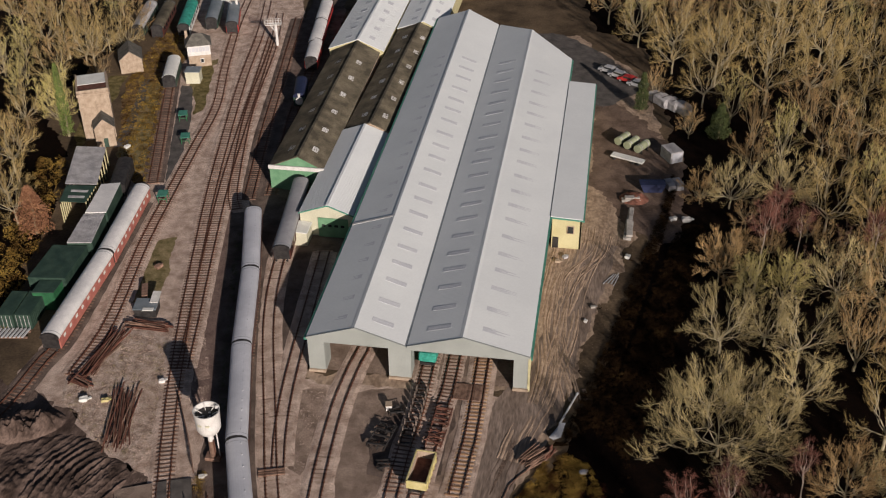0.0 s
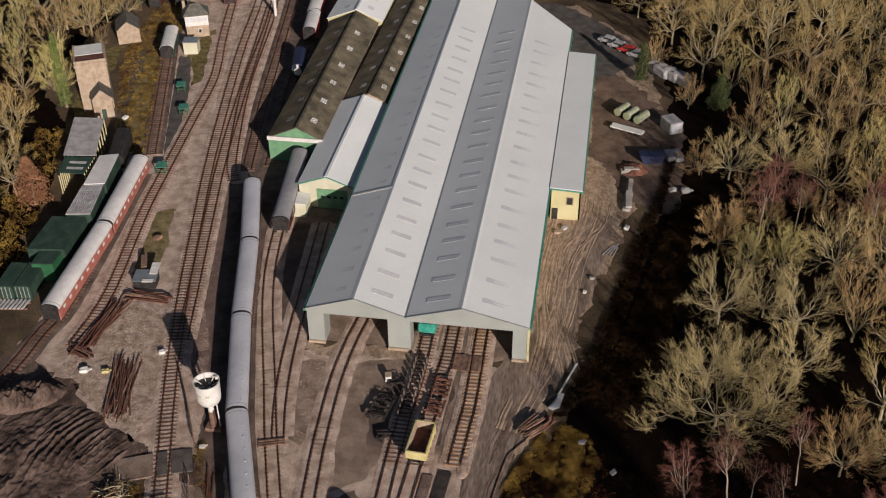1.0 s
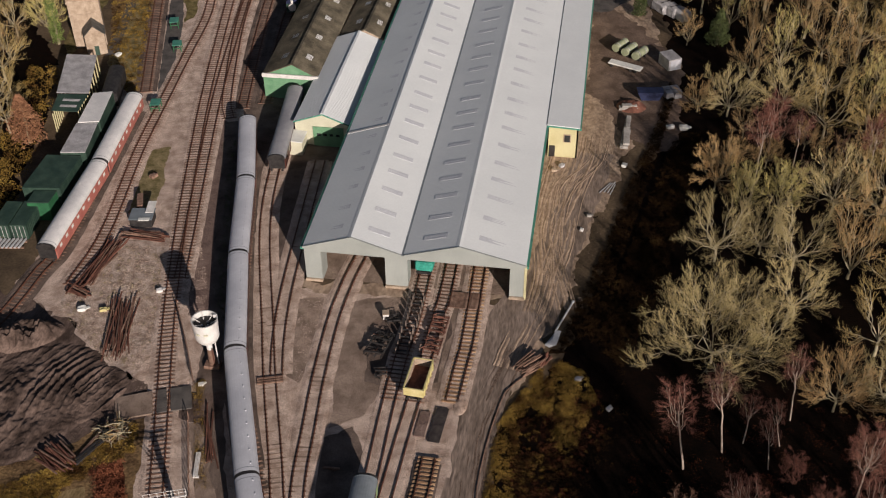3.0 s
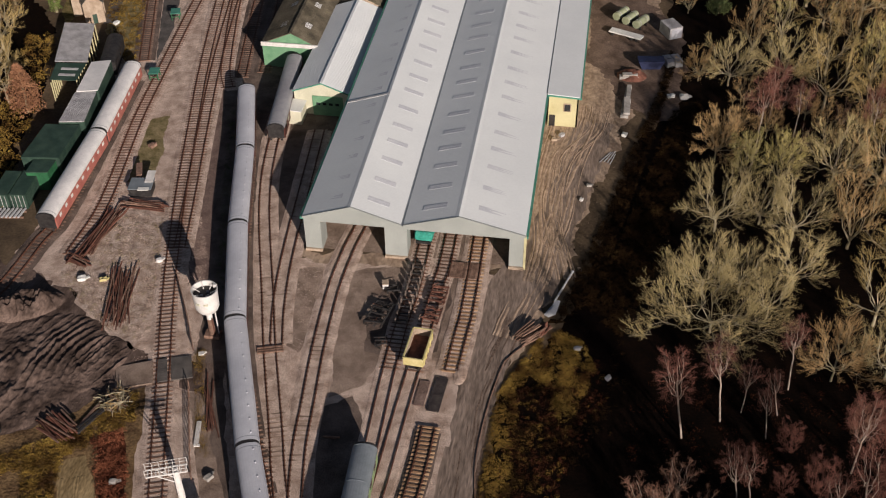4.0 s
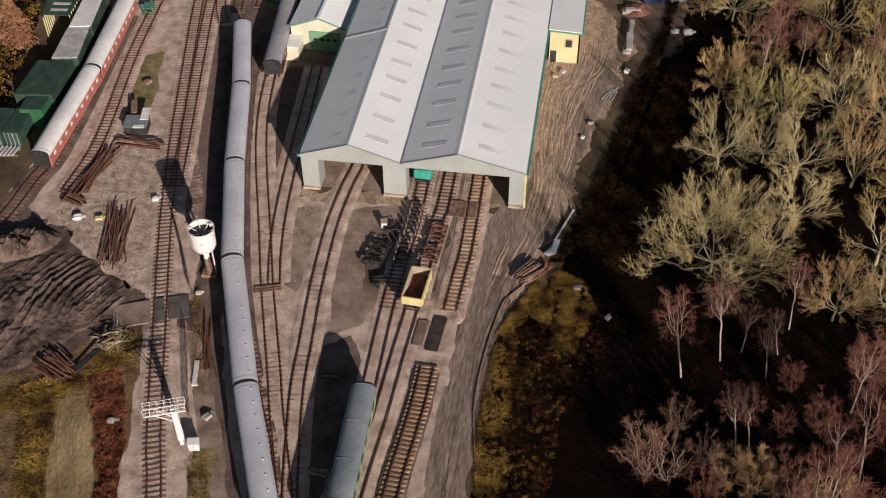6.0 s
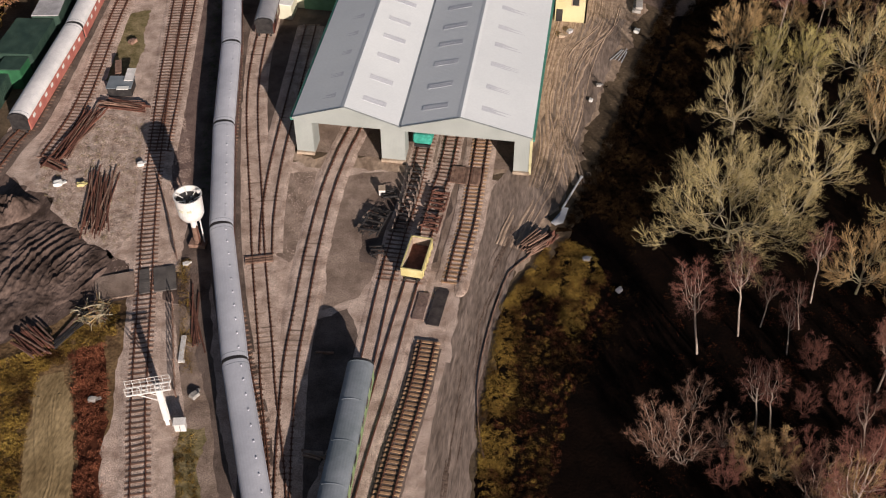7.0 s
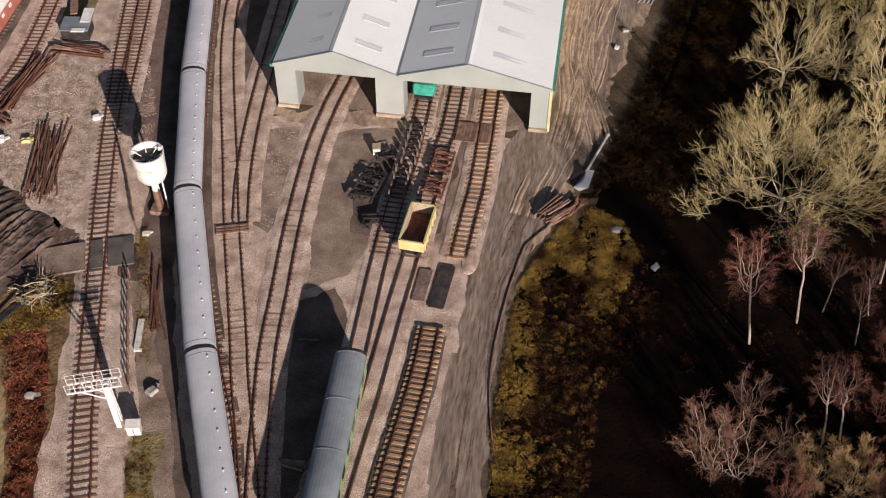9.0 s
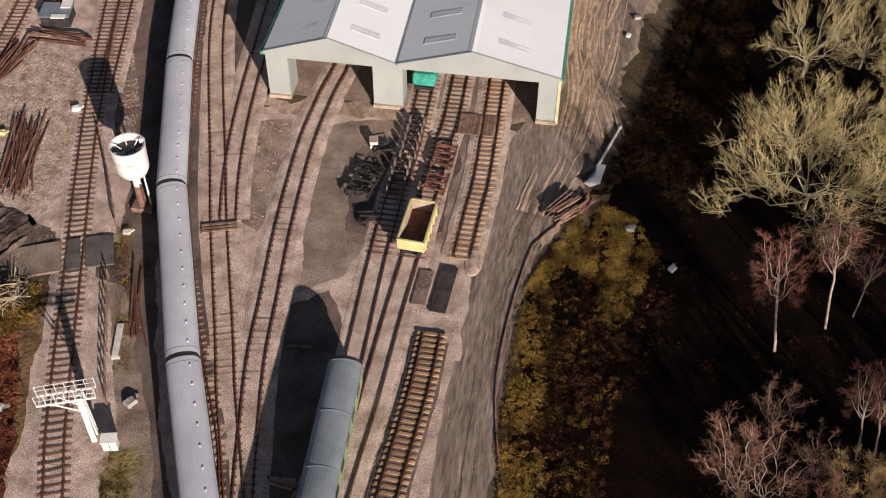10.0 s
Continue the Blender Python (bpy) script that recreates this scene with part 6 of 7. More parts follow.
# ---------- trees ----------
def tree_mesh(seed, style, height, spread, limbs, kids, shoots, fine):
    """A bare tree: trunk and two orders of limbs as tapering tubes, and a crown of branchlets and twigs.
    The limbs arch out from the fork towards the crown's outline and turn up; fine: closer twigs for the trees near the yard."""
    rng = random.Random(seed)
    trunk, crown = ([], []), ([], [])
    up = Vector((0, 0, 1))

    def anyway(k=1.0):
        return Vector((rng.gauss(0, 1), rng.gauss(0, 1), rng.gauss(0, 1))).normalized() * k

    def tube(out, pts, r0, r1, sides):
        v, f = out
        base, k = len(v), len(pts)
        a = (pts[-1] - pts[0]).orthogonal().normalized()
        for i, p in enumerate(pts):
            d = (pts[min(i + 1, k - 1)] - pts[max(i - 1, 0)]).normalized()
            a = (a - d * a.dot(d)).normalized()
            b = d.cross(a)
            r = r0 + (r1 - r0) * i / (k - 1)
            for j in range(sides):
                w = 2 * math.pi * j / sides
                v.append(tuple(p + (a * math.cos(w) + b * math.sin(w)) * r))
        for i in range(k - 1):
            for j in range(sides):
                m = (j + 1) % sides
                f.append((base + i * sides + j, base + i * sides + m, base + (i + 1) * sides + m, base + (i + 1) * sides + j))

    def blade(p, q, w, bend):
        """One thin twig, bent once."""
        v, f = crown
        side = (q - p).cross(anyway()).normalized() * w
        m = p.lerp(q, 0.55) + bend
        b = len(v)
        if fine:
            v.extend(tuple(c) for c in (p - side, p + side, m + side * 0.75, m - side * 0.75, q))
            f.extend(((b, b + 1, b + 2, b + 3), (b + 3, b + 2, b + 4)))
        else:
            v.extend(tuple(c) for c in (p - side, p + side, q))
            f.append((b, b + 1, b + 2))

    def arch_(p, d, q, e, steps, wild):
        """Points from p, leaving along d, to q, arriving along e, with some wander."""
        n = (q - p).length
        a, b = p + d * n * 0.4, q - e * n * 0.35
        pts = []
        for i in range(steps + 1):
            t = i / steps
            c = p * (1 - t) ** 3 + a * 3 * t * (1 - t) ** 2 + b * 3 * t * t * (1 - t) + q * t**3
            pts.append(c + anyway(wild * n * (0 if i in (0, steps) else 1)))
        return pts

    def on(pts, f):
        s = f * (len(pts) - 1)
        i = min(int(s), len(pts) - 2)
        return pts[i].lerp(pts[i + 1], s - i), (pts[i + 1] - pts[i]).normalized()

    slim, low = style == "birch", style in ("birch", "vase")
    wild = {"wide": 0.11, "birch": 0.025}.get(style, 0.05)
    fork = height * {"dome": 0.2, "broom": 0.1, "wide": 0.16, "birch": 0.52, "vase": 0.02}[style]
    heart = Vector((0, 0, height * {"dome": 0.36, "broom": 0.26, "wide": 0.25, "birch": 0.68, "vase": 0.15}[style]))
    tall = height - heart.z
    r0 = height * (0.0085 if low else 0.017)
    bole = [Vector((rng.uniform(-1, 1) * 0.012 * height * i / 6, rng.uniform(-1, 1) * 0.012 * height * i / 6, -0.2 + (fork * 1.25 + 0.2) * i / 6)) for i in range(7)]
    if style != "vase":
        tube(trunk, bole, r0, r0 * 0.62, 7)
    for k in range(limbs):
        a = k * 2.39996 + rng.uniform(-0.35, 0.35)
        g = (k + 0.5) / limbs
        lift = {"dome": -0.12 + 1.3 * g, "broom": 0.45 + 0.95 * g, "wide": -0.12 + 0.8 * g, "birch": 0.15 + 1.25 * g, "vase": 0.35 + 0.9 * g}[style]
        out_ = Vector((math.cos(a) * math.cos(lift), math.sin(a) * math.cos(lift), 0))
        reach = rng.uniform(0.72, 0.95)
        stretch = 1.5 if style == "wide" and out_.x < -0.3 and lift < 0.35 else 1.0
        q = heart + out_ * spread * reach * stretch + up * (math.sin(lift) * tall * reach)
        p, _ = on(bole, rng.uniform(0.7, 1.0)) if style != "vase" else (Vector((rng.uniform(-1, 1), rng.uniform(-1, 1), 0)) * 0.25, None)
        flat = Vector((math.cos(a), math.sin(a), {"dome": 0.55, "broom": 1.5, "wide": 0.4, "birch": 1.1, "vase": 1.3}[style])).normalized()
        away = ((q - heart).normalized() + up * (0.7 if style != "wide" else 0.25)).normalized()
        limb = arch_(p, flat, q, away, 7 if fine else 5, wild)
        lr = max(r0 * (0.4 if not slim else 0.3) * rng.uniform(0.8, 1.15), 0.024)
        tube(trunk, limb, lr, 0.02, 5 if fine else 3)
        for j in range(kids):
            f = 0.22 + 0.78 * (j + rng.random()) / kids
            at, w = on(limb, f)
            o = ((at - heart).normalized() * 0.55 + anyway(0.85) + w * 0.35 + up * 0.3).normalized()
            n = spread * 0.42 * (1.15 - 0.55 * f) * rng.uniform(0.75, 1.2)
            sub = arch_(at, (w * 0.6 + o * 0.6).normalized(), at + o * n, (o + up * (0.55 if style != "wide" else 0.2)).normalized(), 4 if fine else 2, wild * 1.3)
            tube(crown if low else trunk, sub, max(lr * 0.42 * (1.1 - 0.5 * f), 0.011 if low else 0.018), 0.008, 3)
            for i in range(shoots):
                h = 0.15 + 0.85 * (i + rng.random()) / shoots
                at2, w2 = on(sub, h)
                o2 = ((at2 - heart).normalized() * 0.5 + anyway(0.62) + w2 * 0.45 + up * (0.4 if not slim else 0.1)).normalized()
                n2 = spread * (0.23 if not slim else 0.3) * (1.15 - 0.4 * h) * rng.uniform(0.7, 1.25)
                tip = at2 + o2 * n2 + up * n2 * (0.1 if not slim else -0.08)
                mid = at2.lerp(tip, 0.5) + anyway(n2 * 0.1)
                if fine:
                    tube(crown, [at2, mid, tip], 0.009 if low else 0.015, 0.005, 3)
                else:
                    blade(at2, tip, 0.018, anyway(n2 * 0.1))
                for _ in range(8 if fine else 6):
                    u = rng.uniform(0.15, 1.0)
                    at3 = at2.lerp(mid, u * 2) if u < 0.5 else mid.lerp(tip, u * 2 - 1)
                    o3 = (o2 * 0.6 + anyway(0.85 if low else 0.55) + up * (0.5 if not low else 0.15)).normalized()
                    n3 = spread * (0.12 if not low else 0.19) * rng.uniform(0.6, 1.3)
                    blade(at3, at3 + o3 * n3, 0.0095 if fine else 0.015, anyway(n3 * 0.12))
    made = []
    for name, (v, f) in (("trunk", trunk), ("crown", crown)):
        me = bpy.data.meshes.new(name)
        me.from_pydata(v, [], f)
        made.append(me)
    return made


KINDS = {}


def tree_kind(key, seed, style, height, spread, limbs, kids, shoots, bark, twig, label, fine=False):
    t, c = tree_mesh(seed, style, height, spread, limbs, kids, shoots, fine)
    t.materials.append(M[bark])
    c.materials.append(M[twig])
    KINDS[key] = (t, c, label, height, spread)


for i, s in enumerate((11, 23, 37)):
    tree_kind(f"oak{i}", s, "dome", 12.5 + i, 5.6 + 0.4 * i, 10, 7, 7, "palebark", "twig", "tall bare oak with olive-tan twigs in woodland")
for i, s in enumerate((5, 17)):
    tree_kind(f"ash{i}", s, "broom" if i else "dome", 12, 5.0, 10, 7, 6, "bark", "twigtan", "bare tree with dense tan twigs in woodland")
tree_kind("willow0", 71, "broom", 12, 4.2, 11, 6, 6, "bark", "twigyellow", "upright bare tree with yellow-olive twigs")
tree_kind("bigwillow0", 73, "broom", 11, 4.2, 13, 8, 7, "bark", "twigyellow", "upright bare tree with close yellow-olive twigs", True)
tree_kind("bigash0", 91, "dome", 9.5, 5.0, 12, 8, 7, "bark", "twigtan", "bare tree with a round crown of close tan twigs", True)
for i, s in enumerate((3, 29)):
    tree_kind(f"birch{i}", s, "birch", 17.5, 4.0, 10, 8, 7, "birchbark", "twigred", "slender white-stemmed birch with reddish twigs", True)
for i, s in enumerate((13, 53)):
    tree_kind(f"birch{i + 2}", s, "birch", 24, 4.0, 9, 7, 6, "birchbark", "twigred", "tall leaning white-stemmed birch with a small reddish crown", True)
tree_kind("redthicket0", 43, "vase", 7.5, 2.6, 9, 6, 5, "twigred", "twigred", "low reddish many-stemmed thicket bush", True)
tree_kind("thorn0", 41, "vase", 8.5, 3.4, 9, 6, 4, "birchbark", "twigpink", "low bare many-stemmed thicket tree", True)
tree_kind("sallow0", 47, "vase", 8.0, 3.0, 10, 6, 6, "bark", "twigtan", "tan many-stemmed sallow bush", True)
tree_kind("wideoak0", 61, "wide", 10.5, 8.6, 15, 9, 7, "palebark", "twigpale", "spreading bare oak with low crooked limbs", True)
for i, s in enumerate((67, 83)):
    tree_kind(f"bigoak{i}", s, "dome", 11.0, 5.6, 13, 7, 7, "palebark", "twigpale", "bare oak with a domed crown of pale twigs", True)


def plant(key, x, y, size, turn, lean=0.0):
    t, c, label, _, _ = KINDS[key]
    name = "birch_tree" if key.startswith("birch") else "thicket_bush" if key.startswith(("red", "thorn", "sallow")) else "oak_tree" if "oak" in key else "ash_tree" if "ash" in key else "willow_tree"
    ob = root(name, label, "bush" if name == "thicket_bush" else "tree", x, y, 0, turn, group="bare trees")
    ob.matrix_basis = pose(x, y, 0, 0, lean, turn) if not lean else pose(x, y, 0, 0, lean, 0) @ pose(0, 0, 0, 0, 0, turn)
    ob.scale = (size, size, size * (0.92 + 0.16 * ((turn * 7) % 1)))
    a, b = new("trunk", t), new("crown", c)
    a.parent = b.parent = ob


def inside(x, y, poly):
    ok = False
    for (ax, ay), (bx, by) in zip(poly, poly[1:] + poly[:1]):
        if (ay > y) != (by > y) and x < (bx - ax) * (y - ay) / (by - ay) + ax:
            ok = not ok
    return ok


def scatter(poly, gap, seed, pick, lo=0.8, hi=1.2, taken=None):
    rng = random.Random(seed)
    xs, ys = [p[0] for p in poly], [p[1] for p in poly]
    got = taken if taken is not None else []
    for _ in range(9000):
        x, y = rng.uniform(min(xs), max(xs)), rng.uniform(min(ys), max(ys))
        if inside(x, y, poly) and all((x - a) ** 2 + (y - b) ** 2 > gap * gap for a, b in got):
            got.append((x, y))
            plant(pick(rng, x, y), x, y, rng.uniform(lo, hi), rng.uniform(0, 360))


def pick_east(rng, x, y):
    return rng.choice(("oak0", "oak1", "oak2", "ash0", "ash1", "oak1", "willow0"))


def pick_low(rng, x, y):
    return rng.choice(("redthicket0", "redthicket0", "thorn0", "sallow0", "birch0"))


# the trees along the wood's edge: kind, place, crown radius
taken = []
for k, x, y, spread in (
    ("wideoak0", 54.8, -8.8, 8.6), ("bigoak0", 56.1, 11.9, 5.6), ("bigoak1", 62.4, 14.4, 4.2), ("bigoak1", 66.7, 11.4, 5.9), ("bigoak0", 53.9, -1.6, 5.2), ("bigoak1", 58.8, -0.6, 4.6),
    ("bigoak0", 65.8, 1.3, 5.0), ("bigoak1", 62.1, -5.1, 4.0), ("bigash0", 69.0, -15.2, 5.4), ("bigoak1", 75.5, -14.0, 5.4),
    ("bigwillow0", 60.5, 23.4, 4.0), ("bigwillow0", 66.0, 24.2, 4.3), ("bigoak0", 73.6, 25.3, 6.0), ("bigash0", 56.8, 29.6, 4.8), ("bigoak1", 59.8, 51.5, 5.3), ("bigoak0", 68.9, 53.8, 5.6), ("ash1", 53.7, 76.1, 3.2), ("bigash0", 54.9, 52.3, 3.8),
    ("sallow0", 63.5, -43.7, 2.6), ("redthicket0", 65.4, -32.4, 2.6), ("redthicket0", 61.8, -33.4, 1.8),
    ("ash1", 47.5, 92.6, 3.2), ("oak0", -67, 99, 4.8), ("ash0", -68.5, 109, 4.4), ("ash1", -67, 84, 3.6), ("oak1", -73.5, 92, 5.4), ("bigwillow0", -65.4, 62.5, 5.2),
):
    taken.append((x, y))
    plant(k, x, y, spread / KINDS[k][4], 0 if k == "wideoak0" else x * 37 % 360)
for k, x, y, size, lean in (
    ("birch2", 51.0, -26.8, 0.65, -10), ("birch3", 55.5, -23.6, 0.58, -8), ("birch2", 56.7, -36.8, 0.46, -9.5), ("birch3", 58.2, -36.2, 0.46, -10), ("birch3", 69.4, -38.6, 0.66, -9), ("birch2", 67.1, -38.2, 0.44, -11),
    ("birch2", 58.0, -21.9, 0.38, 1), ("birch3", 60.6, -25.5, 0.38, -9), ("birch2", 62.2, -21.7, 0.33, -14), ("birch3", 63.8, -17.4, 0.5, -5),
    ("thorn0", 47.5, -40.8, 1.05, -13), ("thorn0", 49.4, -41.2, 1.1, -3), ("thorn0", 50.6, -34.2, 0.74, -5), ("thorn0", 53.3, -38.6, 0.7, -4), ("sallow0", 56.0, -40.8, 0.95, -7), ("sallow0", 58.4, -41.4, 0.9, -8),
    ("redthicket0", 60.6, -40.6, 1.05, -8), ("redthicket0", 63.3, -27.2, 0.8, -10), ("redthicket0", 53.4, -43.6, 0.9, -6), ("sallow0", 66, -43, 1.0, -6), ("thorn0", 61.8, -44.6, 1.0, -6),
):
    taken.append((x, y))
    plant(k, x, y, size, x * 41 % 360, lean)
scatter([(72.5, -4), (73, 29.5), (80, 31), (80, 45), (66, 46.5), (62.5, 62), (60.5, 72), (54.2, 92.7), (49.6, 107.9), (37.2, 129), (25.8, 153.4), (102, 169.5), (127.1, 100.4), (113.6, 0.8), (95.7, -11.4)], 7.4, 5, pick_east, 0.85, 1.25, taken)
scatter([(58, 33), (60, 45), (80, 46), (81, 30), (70, 30)], 4.3, 15, lambda r, x, y: r.choice(("ash0", "ash1", "birch0", "bigash0", "thorn0")), 0.5, 0.75, taken)
scatter([(62, -52), (64, -27), (76, -22), (96, -20), (97, -54)], 4.6, 6, pick_low, 0.75, 1.1, taken)
# woodland continued out of view, added to shade the bank and floor
scatter([(59, -60), (64, -57), (108, -56), (150, -130), (90, -130)], 7.5, 9, lambda r, x, y: r.choice(("oak0", "ash1", "oak1")), 1.05, 1.3, taken)
scatter([(-56.5, 32.1), (-63.4, 53.1), (-69.3, 69.4), (-71.5, 99.4), (-77.8, 130.3), (-111.2, 134.6), (-114, 50.5), (-84.6, 10.6), (-64, 12.6)], 6.8, 7, lambda r, x, y: r.choice(("oak0", "ash0", "ash1", "oak1", "willow0", "oak2")), 0.75, 1.0)


def tufts(name, label, poly, count, h, material, seed, size=0.22, kind="stuff", spread=0.6, thin=None, blade=0.3, gaps=None):
    """Low growth as many small leaf blades in clumps."""
    rng = random.Random(seed)
    xs, ys = [p[0] for p in poly], [p[1] for p in poly]
    v, f = [], []
    n = 0
    while n < count:
        x, y = rng.uniform(min(xs), max(xs)), rng.uniform(min(ys), max(ys))
        if not inside(x, y, poly):
            continue
        n += 1
        if thin and rng.random() < 0.85 * (x - thin[0]) / (thin[1] - thin[0]) + 0.5 * noise.noise(Vector((x * 0.25, y * 0.25, seed))):
            continue
        if gaps is not None and noise.noise(Vector((x * 0.55, y * 0.32, seed * 3.7))) + 0.6 * noise.noise(Vector((x * 1.6, y * 1.1, seed))) + rng.uniform(-0.5, 0.5) < gaps:
            continue
        hh = h * rng.uniform(0.4, 1.2)
        for _ in range(26):
            a = rng.uniform(0, 6.28)
            r = spread * hh * math.sqrt(rng.random())
            z = hh * math.sqrt(max(0.0, 1 - (r / (spread * hh)) ** 2)) * rng.uniform(0.45, 1.0)
            p = Vector((x + r * math.cos(a), y + r * math.sin(a), z + 0.03))
            d = Vector((rng.uniform(-1, 1), rng.uniform(-1, 1), rng.uniform(-0.3, 1))).normalized() * size * rng.uniform(0.6, 1.5)
            s = d.cross(Vector((rng.uniform(-1, 1), rng.uniform(-1, 1), rng.uniform(-1, 1)))).normalized() * size * blade
            b = len(v)
            v += [tuple(p - s), tuple(p + s), tuple(p + d)]
            f.append((b, b + 1, b + 2))
    me = bpy.data.meshes.new(name)
    me.from_pydata(v, [], f)
    me.materials.append(M[material])
    return tagged(new(name, me), label, "undergrowth", kind=kind)


tufts("scrub", "olive and yellow grassy scrub on the bank", [(29.4, -23), (33.4, -13.2), (36, -11.2), (39.2, -13), (40.8, -17.5), (38.6, -25), (36.4, -26), (35, -21), (32.6, -19.6), (31.4, -24)], 3400, 0.26, "scrub", 1, 0.17, spread=1.5, thin=(33, 50), blade=0.13, gaps=-0.15)
tufts("scrub", "yellowed grass along the road edge", [(30.8, -58.2), (28.8, -38.6), (29.2, -23), (31.8, -24), (32.2, -38), (34, -58)], 2300, 0.25, "scrub", 11, 0.17, spread=1.5, thin=(30, 37), blade=0.13, gaps=-0.08)
tufts("bracken", "brown bramble and dead bracken on the bank, coloured dark for tree shade", [(33, -58.3), (31.4, -38), (31.6, -21.5), (35, -21), (40.6, -25), (43.6, -11), (45, -24), (41.4, -30), (36, -36), (37, -58.3)], 1900, 0.3, "bramble", 12, 0.2, spread=1.5, thin=(33, 46), blade=0.12, gaps=0.0)
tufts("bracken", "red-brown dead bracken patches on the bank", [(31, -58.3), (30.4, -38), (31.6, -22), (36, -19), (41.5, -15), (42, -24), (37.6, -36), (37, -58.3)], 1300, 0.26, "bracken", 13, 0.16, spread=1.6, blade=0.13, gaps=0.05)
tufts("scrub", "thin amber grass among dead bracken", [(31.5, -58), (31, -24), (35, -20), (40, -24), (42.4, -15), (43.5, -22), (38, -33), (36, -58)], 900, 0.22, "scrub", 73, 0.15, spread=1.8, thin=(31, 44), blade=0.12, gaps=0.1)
tufts("scrub", "brown bramble edge along the woodland, coloured dark for tree shade", [(38.6, -5.6), (42.7, 6.2), (46.8, 24.9), (50.7, 42.3), (55.7, 45.8), (52.3, 25), (48.5, 4.3), (43.7, -11.6)], 2400, 0.4, "bramble", 2, 0.28, spread=1.2, blade=0.1)
tufts("scrub", "ragged brown weeds along the mud edge, coloured dark for tree shade", [(35, -10.6), (37.2, -1.6), (40.6, 12), (43.8, 28.4), (47.8, 45.6), (50.6, 62), (51.6, 60), (49, 43), (46, 26), (43, 10), (39.6, -5)], 1300, 0.4, "bramble", 21, 0.28, spread=1.1, blade=0.1)
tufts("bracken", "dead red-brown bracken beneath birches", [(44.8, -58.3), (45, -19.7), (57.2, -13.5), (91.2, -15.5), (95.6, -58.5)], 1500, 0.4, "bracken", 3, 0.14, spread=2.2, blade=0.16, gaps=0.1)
tufts("scrub", "yellowed weeds on waste ground", [(-22.8, -41.0), (-18.8, -39.6), (-16.7, -47.8), (-14.2, -55.1), (-16.6, -56.5)], 700, 0.45, "scrub", 4, 0.17, spread=1.0, blade=0.18)
tufts("scrub", "yellow-green weeds round the cut branches", [(-15.7, -36.2), (-17.5, -33.3), (-16.5, -29.5), (-13.3, -29.4), (-12.2, -33.3), (-13.7, -35.1)], 300, 0.4, "scrub", 36, 0.15, spread=1.0, blade=0.18)
tufts("scrub", "yellow and brown weeds by the coal yard", [(-26, -44), (-26, -40.5), (-21, -37.5), (-18, -34.6), (-16.4, -33), (-16.4, -38), (-20, -41)], 500, 0.4, "scrub", 22, 0.17, spread=1.0, blade=0.18)
tufts("bracken", "red-brown dead brambles", [(-16.4, -36.3), (-13.2, -35.0), (-10.0, -41.9), (-8.5, -47.8), (-6.3, -53.9), (-5.1, -58.3), (-7.1, -58.6), (-8.6, -54.2), (-13.2, -43.1)], 1100, 0.5, "rustbracken", 5, 0.17, blade=0.2, spread=0.9, gaps=-0.12)
tufts("scrub", "yellow-green grass beside the signal post", [(-1.7, -45), (0.5, -44.8), (2, -48.6), (3.2, -53), (0.9, -53), (-0.6, -48.6)], 260, 0.22, "scrub", 72, 0.12, spread=1.6, blade=0.14, gaps=-0.1)
tufts("scrub", "dry grass tufts scattered over rubble", RUBBLE, 260, 0.2, "drygrass", 33, 0.12, spread=1.6, blade=0.14)
tufts("scrub", "dark weeds beside the coach train", [(-21.6, 34), (-17, 17), (-12.8, 0), (-9.6, -11), (-8.4, -11), (-11.6, 0), (-15.8, 17), (-20.4, 34)], 240, 0.35, "holly", 34, 0.12, spread=1.2, blade=0.16)
tufts("scrub", "straggling weeds along a fence", [(-9.1, -21.9), (-7.5, -26), (-3.5, -37.5), (-2.2, -37.5), (-6.4, -26), (-7.8, -20.8)], 260, 0.5, "scrub", 6, 0.09, blade=0.16)
tufts("scrub", "rough grass tussocks beside a siding", [(-42.9, 50.4), (-47.7, 67.2), (-53.5, 84.8), (-59.3, 86.7), (-53.7, 70), (-53.3, 59.5), (-46.7, 45.5)], 420, 0.3, "scrub", 7, 0.12)
tufts("scrub", "brambles along the woodland edge", [(-45.8, 2.7), (-50.2, 18.2), (-53.1, 32.1), (-59.1, 51.6), (-64.2, 49.9), (-58.8, 26.9), (-51.5, -0.2)], 420, 1.2, "scrub", 8)

tufts("scrub", "olive and brown weeds on rough ground by the cottages", [(-52.8, 60.0), (-60.4, 79.9), (-62.7, 90.7), (-63.3, 110.8), (-58.2, 111.5), (-53.3, 97.9), (-53.3, 85.0), (-45.8, 58.7), (-40.8, 42.7), (-43.8, 44.2)], 900, 0.4, "scrub", 31, 0.26, spread=1.1, blade=0.12)


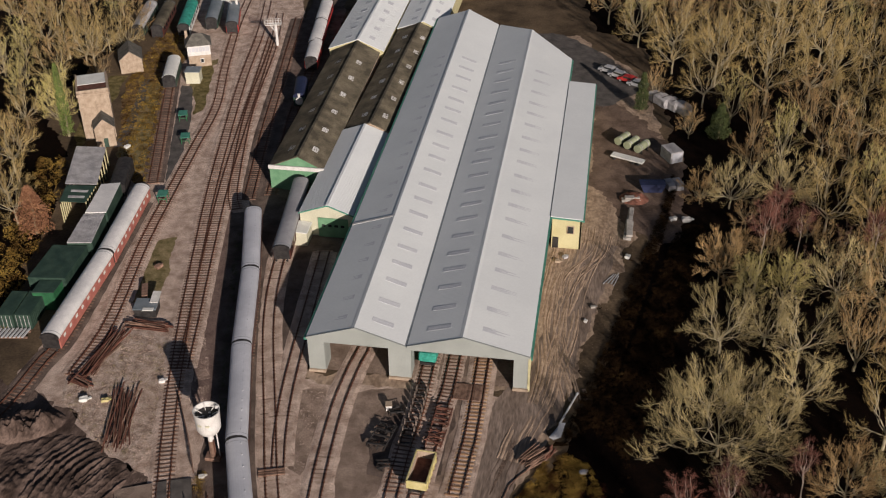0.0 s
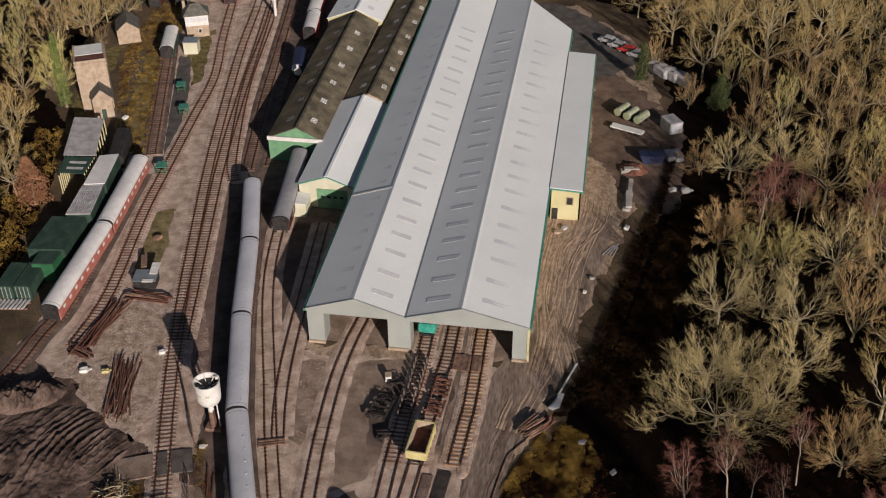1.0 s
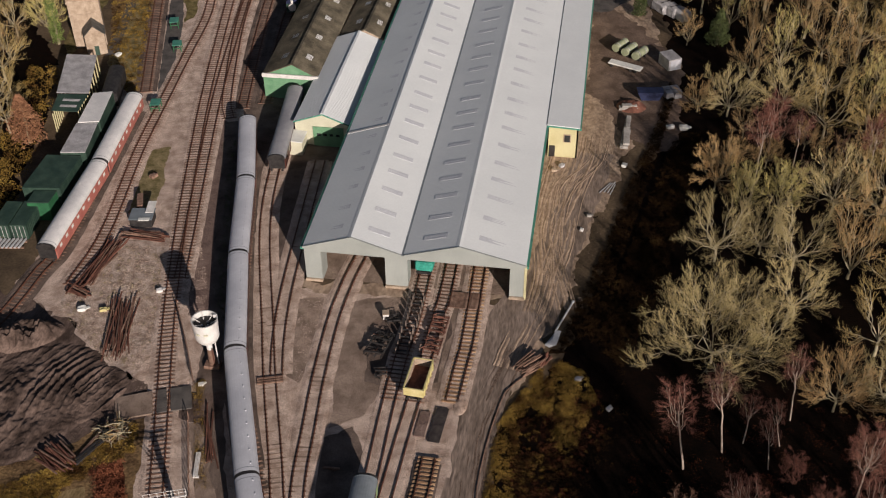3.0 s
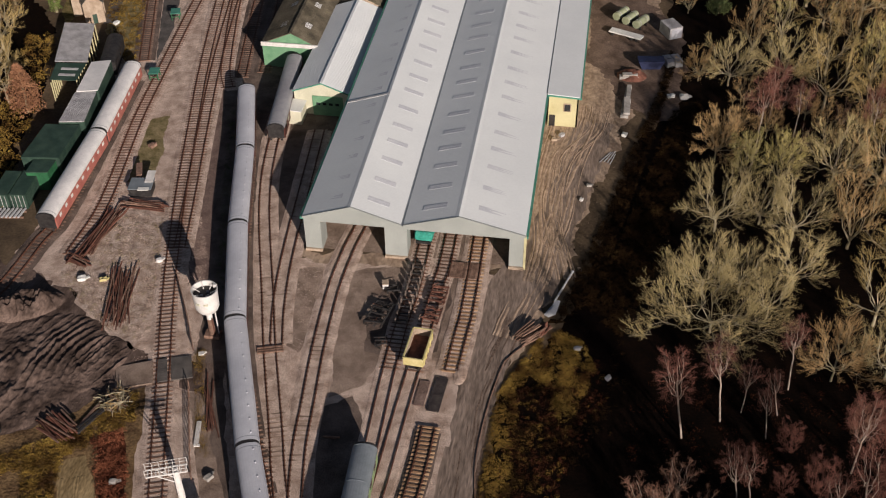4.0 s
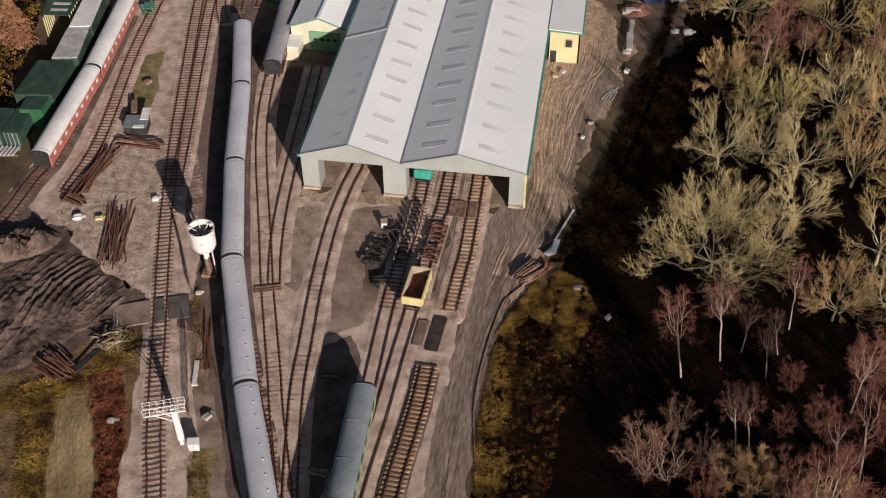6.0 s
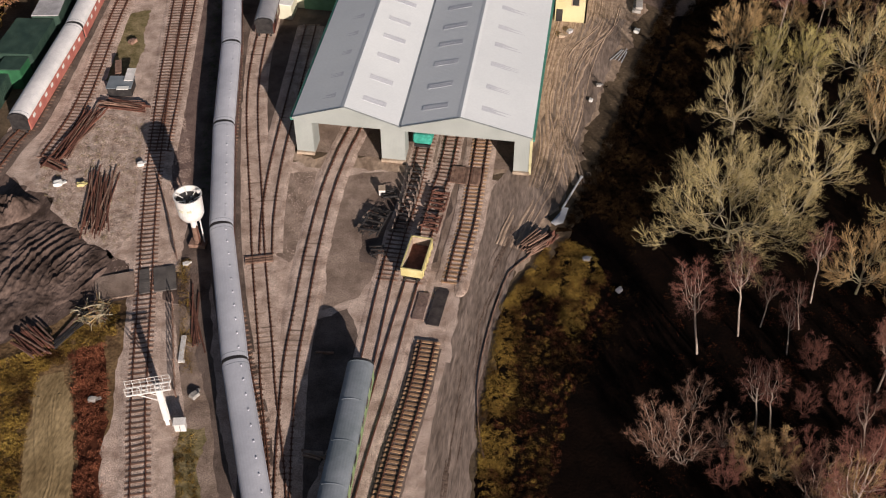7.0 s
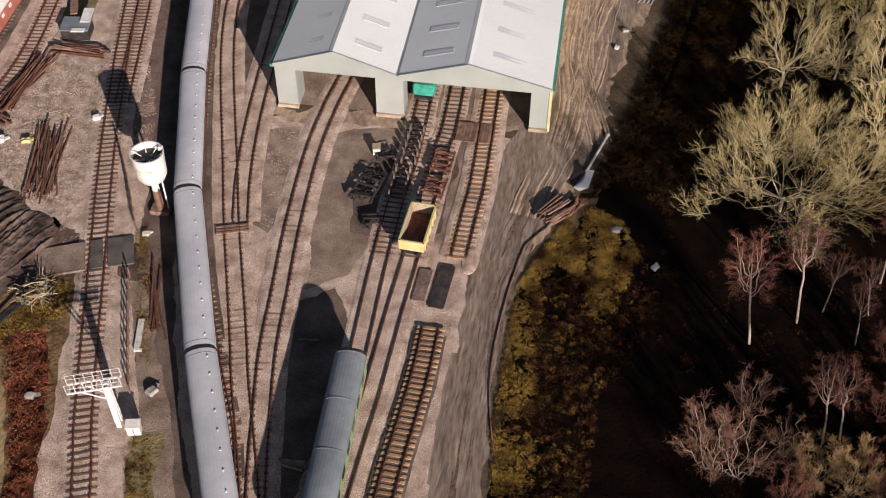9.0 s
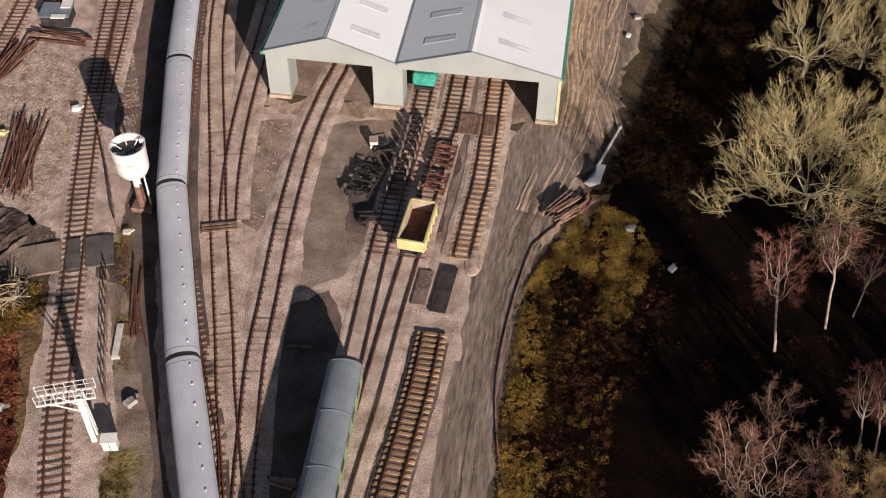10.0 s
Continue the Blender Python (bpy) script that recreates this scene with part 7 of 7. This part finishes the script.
def leafy(name, label, x, y, h, r, material, seed, n=2600, size=0.3):
    """A small-leaved evergreen column or leafy crown round a trunk."""
    rng = random.Random(seed)
    ob = root(name, label, "tree", x, y)
    part("trunk", rod(bmesh.new(), (0, 0, -0.2), (0.2, 0.1, h * 0.9), 0.28, 0.06), M["bark"], ob)
    v, f = [], []
    for _ in range(n):
        z = h * rng.uniform(0.05, 1.0)
        rr = r * (1 - (z / h) ** 2.2) * (0.55 + 0.45 * noise.noise(Vector((z, seed, 0)))) + 0.25
        a = rng.uniform(0, 6.28)
        q = rr * math.sqrt(rng.random())
        p = Vector((q * math.cos(a), q * math.sin(a), z))
        d = Vector((rng.uniform(-1, 1), rng.uniform(-1, 1), rng.uniform(-0.6, 1))).normalized() * size * rng.uniform(0.6, 1.4)
        s = d.cross(Vector((rng.uniform(-1, 1), rng.uniform(-1, 1), rng.uniform(-1, 1)))).normalized() * size * 0.4
        b = len(v)
        v += [tuple(p - s), tuple(p + s), tuple(p + d)]
        f.append((b, b + 1, b + 2))
    me = bpy.data.meshes.new("crown")
    me.from_pydata(v, [], f)
    me.materials.append(M[material])
    c = new("crown", me)
    c.parent = ob


leafy("ivy_clad_tree", "tree trunk thickly clad in bright ivy", -63.2, 60.5, 15, 1.7, "ivy", 1, 4200, 0.24)
leafy("evergreen_tree", "dark green holly among bare trees", 59.2, 77.2, 7, 3.4, "holly", 2, 4200)
leafy("evergreen_tree", "small dark conifer at the wood edge", 44.8, 86.9, 8, 2.0, "holly", 4, 2600)
leafy("beech_tree", "young beech holding orange-brown leaves", -53.6, 27.5, 9, 4.6, "beechleaf", 3, 5000, 0.26)

# ---------- sleepers, each a part of its track ----------
for kind, (w, h, ln) in {"sleeper": (0.25, 0.12, 2.55), "palesleeper": (0.3, 0.14, 2.6), "rust": (0.25, 0.12, 2.5), "sunk": (0.25, 0.12, 2.55)}.items():
    bm = boxed((0, 0, 0.068), (ln, w, h), bevel=0.015)
    for x in (-0.7525, 0.7525):      # a cast chair under each rail
        for side in (-0.12, 0.12):
            box(bm, (x + side, 0, 0.068 + h / 2 + 0.02), (0.12, 0.18, 0.05))
    for f in bm.faces:
        f.material_index = int(f.calc_center_median().z > 0.07 + h / 2)
    me = bpy.data.meshes.new("sleeper")
    bm.to_mesh(me)
    bm.free()
    me.materials.append(M["sleeper" if kind == "rust" else "greysleeper" if kind == "sunk" else kind])
    me.materials.append(M["chair"])
    SLEEPERS[kind] = me
sl = random.Random(4)
for ob, points, spacing, kind in TRACKS:
    for n, (p, h) in enumerate(curve(points, spacing)):
        if kind == "buried" and p.y < -21.5:
            continue
        if -56 < p.y < 112 and n < 300:
            low = 0.05 + 0.022 * noise.noise(Vector((p.x * 0.11, p.y * 0.11, 5.0))) if kind == "sunk" else 0.0
            shared("sleeper", SLEEPERS["sleeper" if kind == "buried" else kind], ob, pose(p.x, p.y, -low + sl.uniform(-0.006, 0.006), 0, sl.uniform(-0.5, 0.5), h + sl.uniform(-1.2, 1.2)))
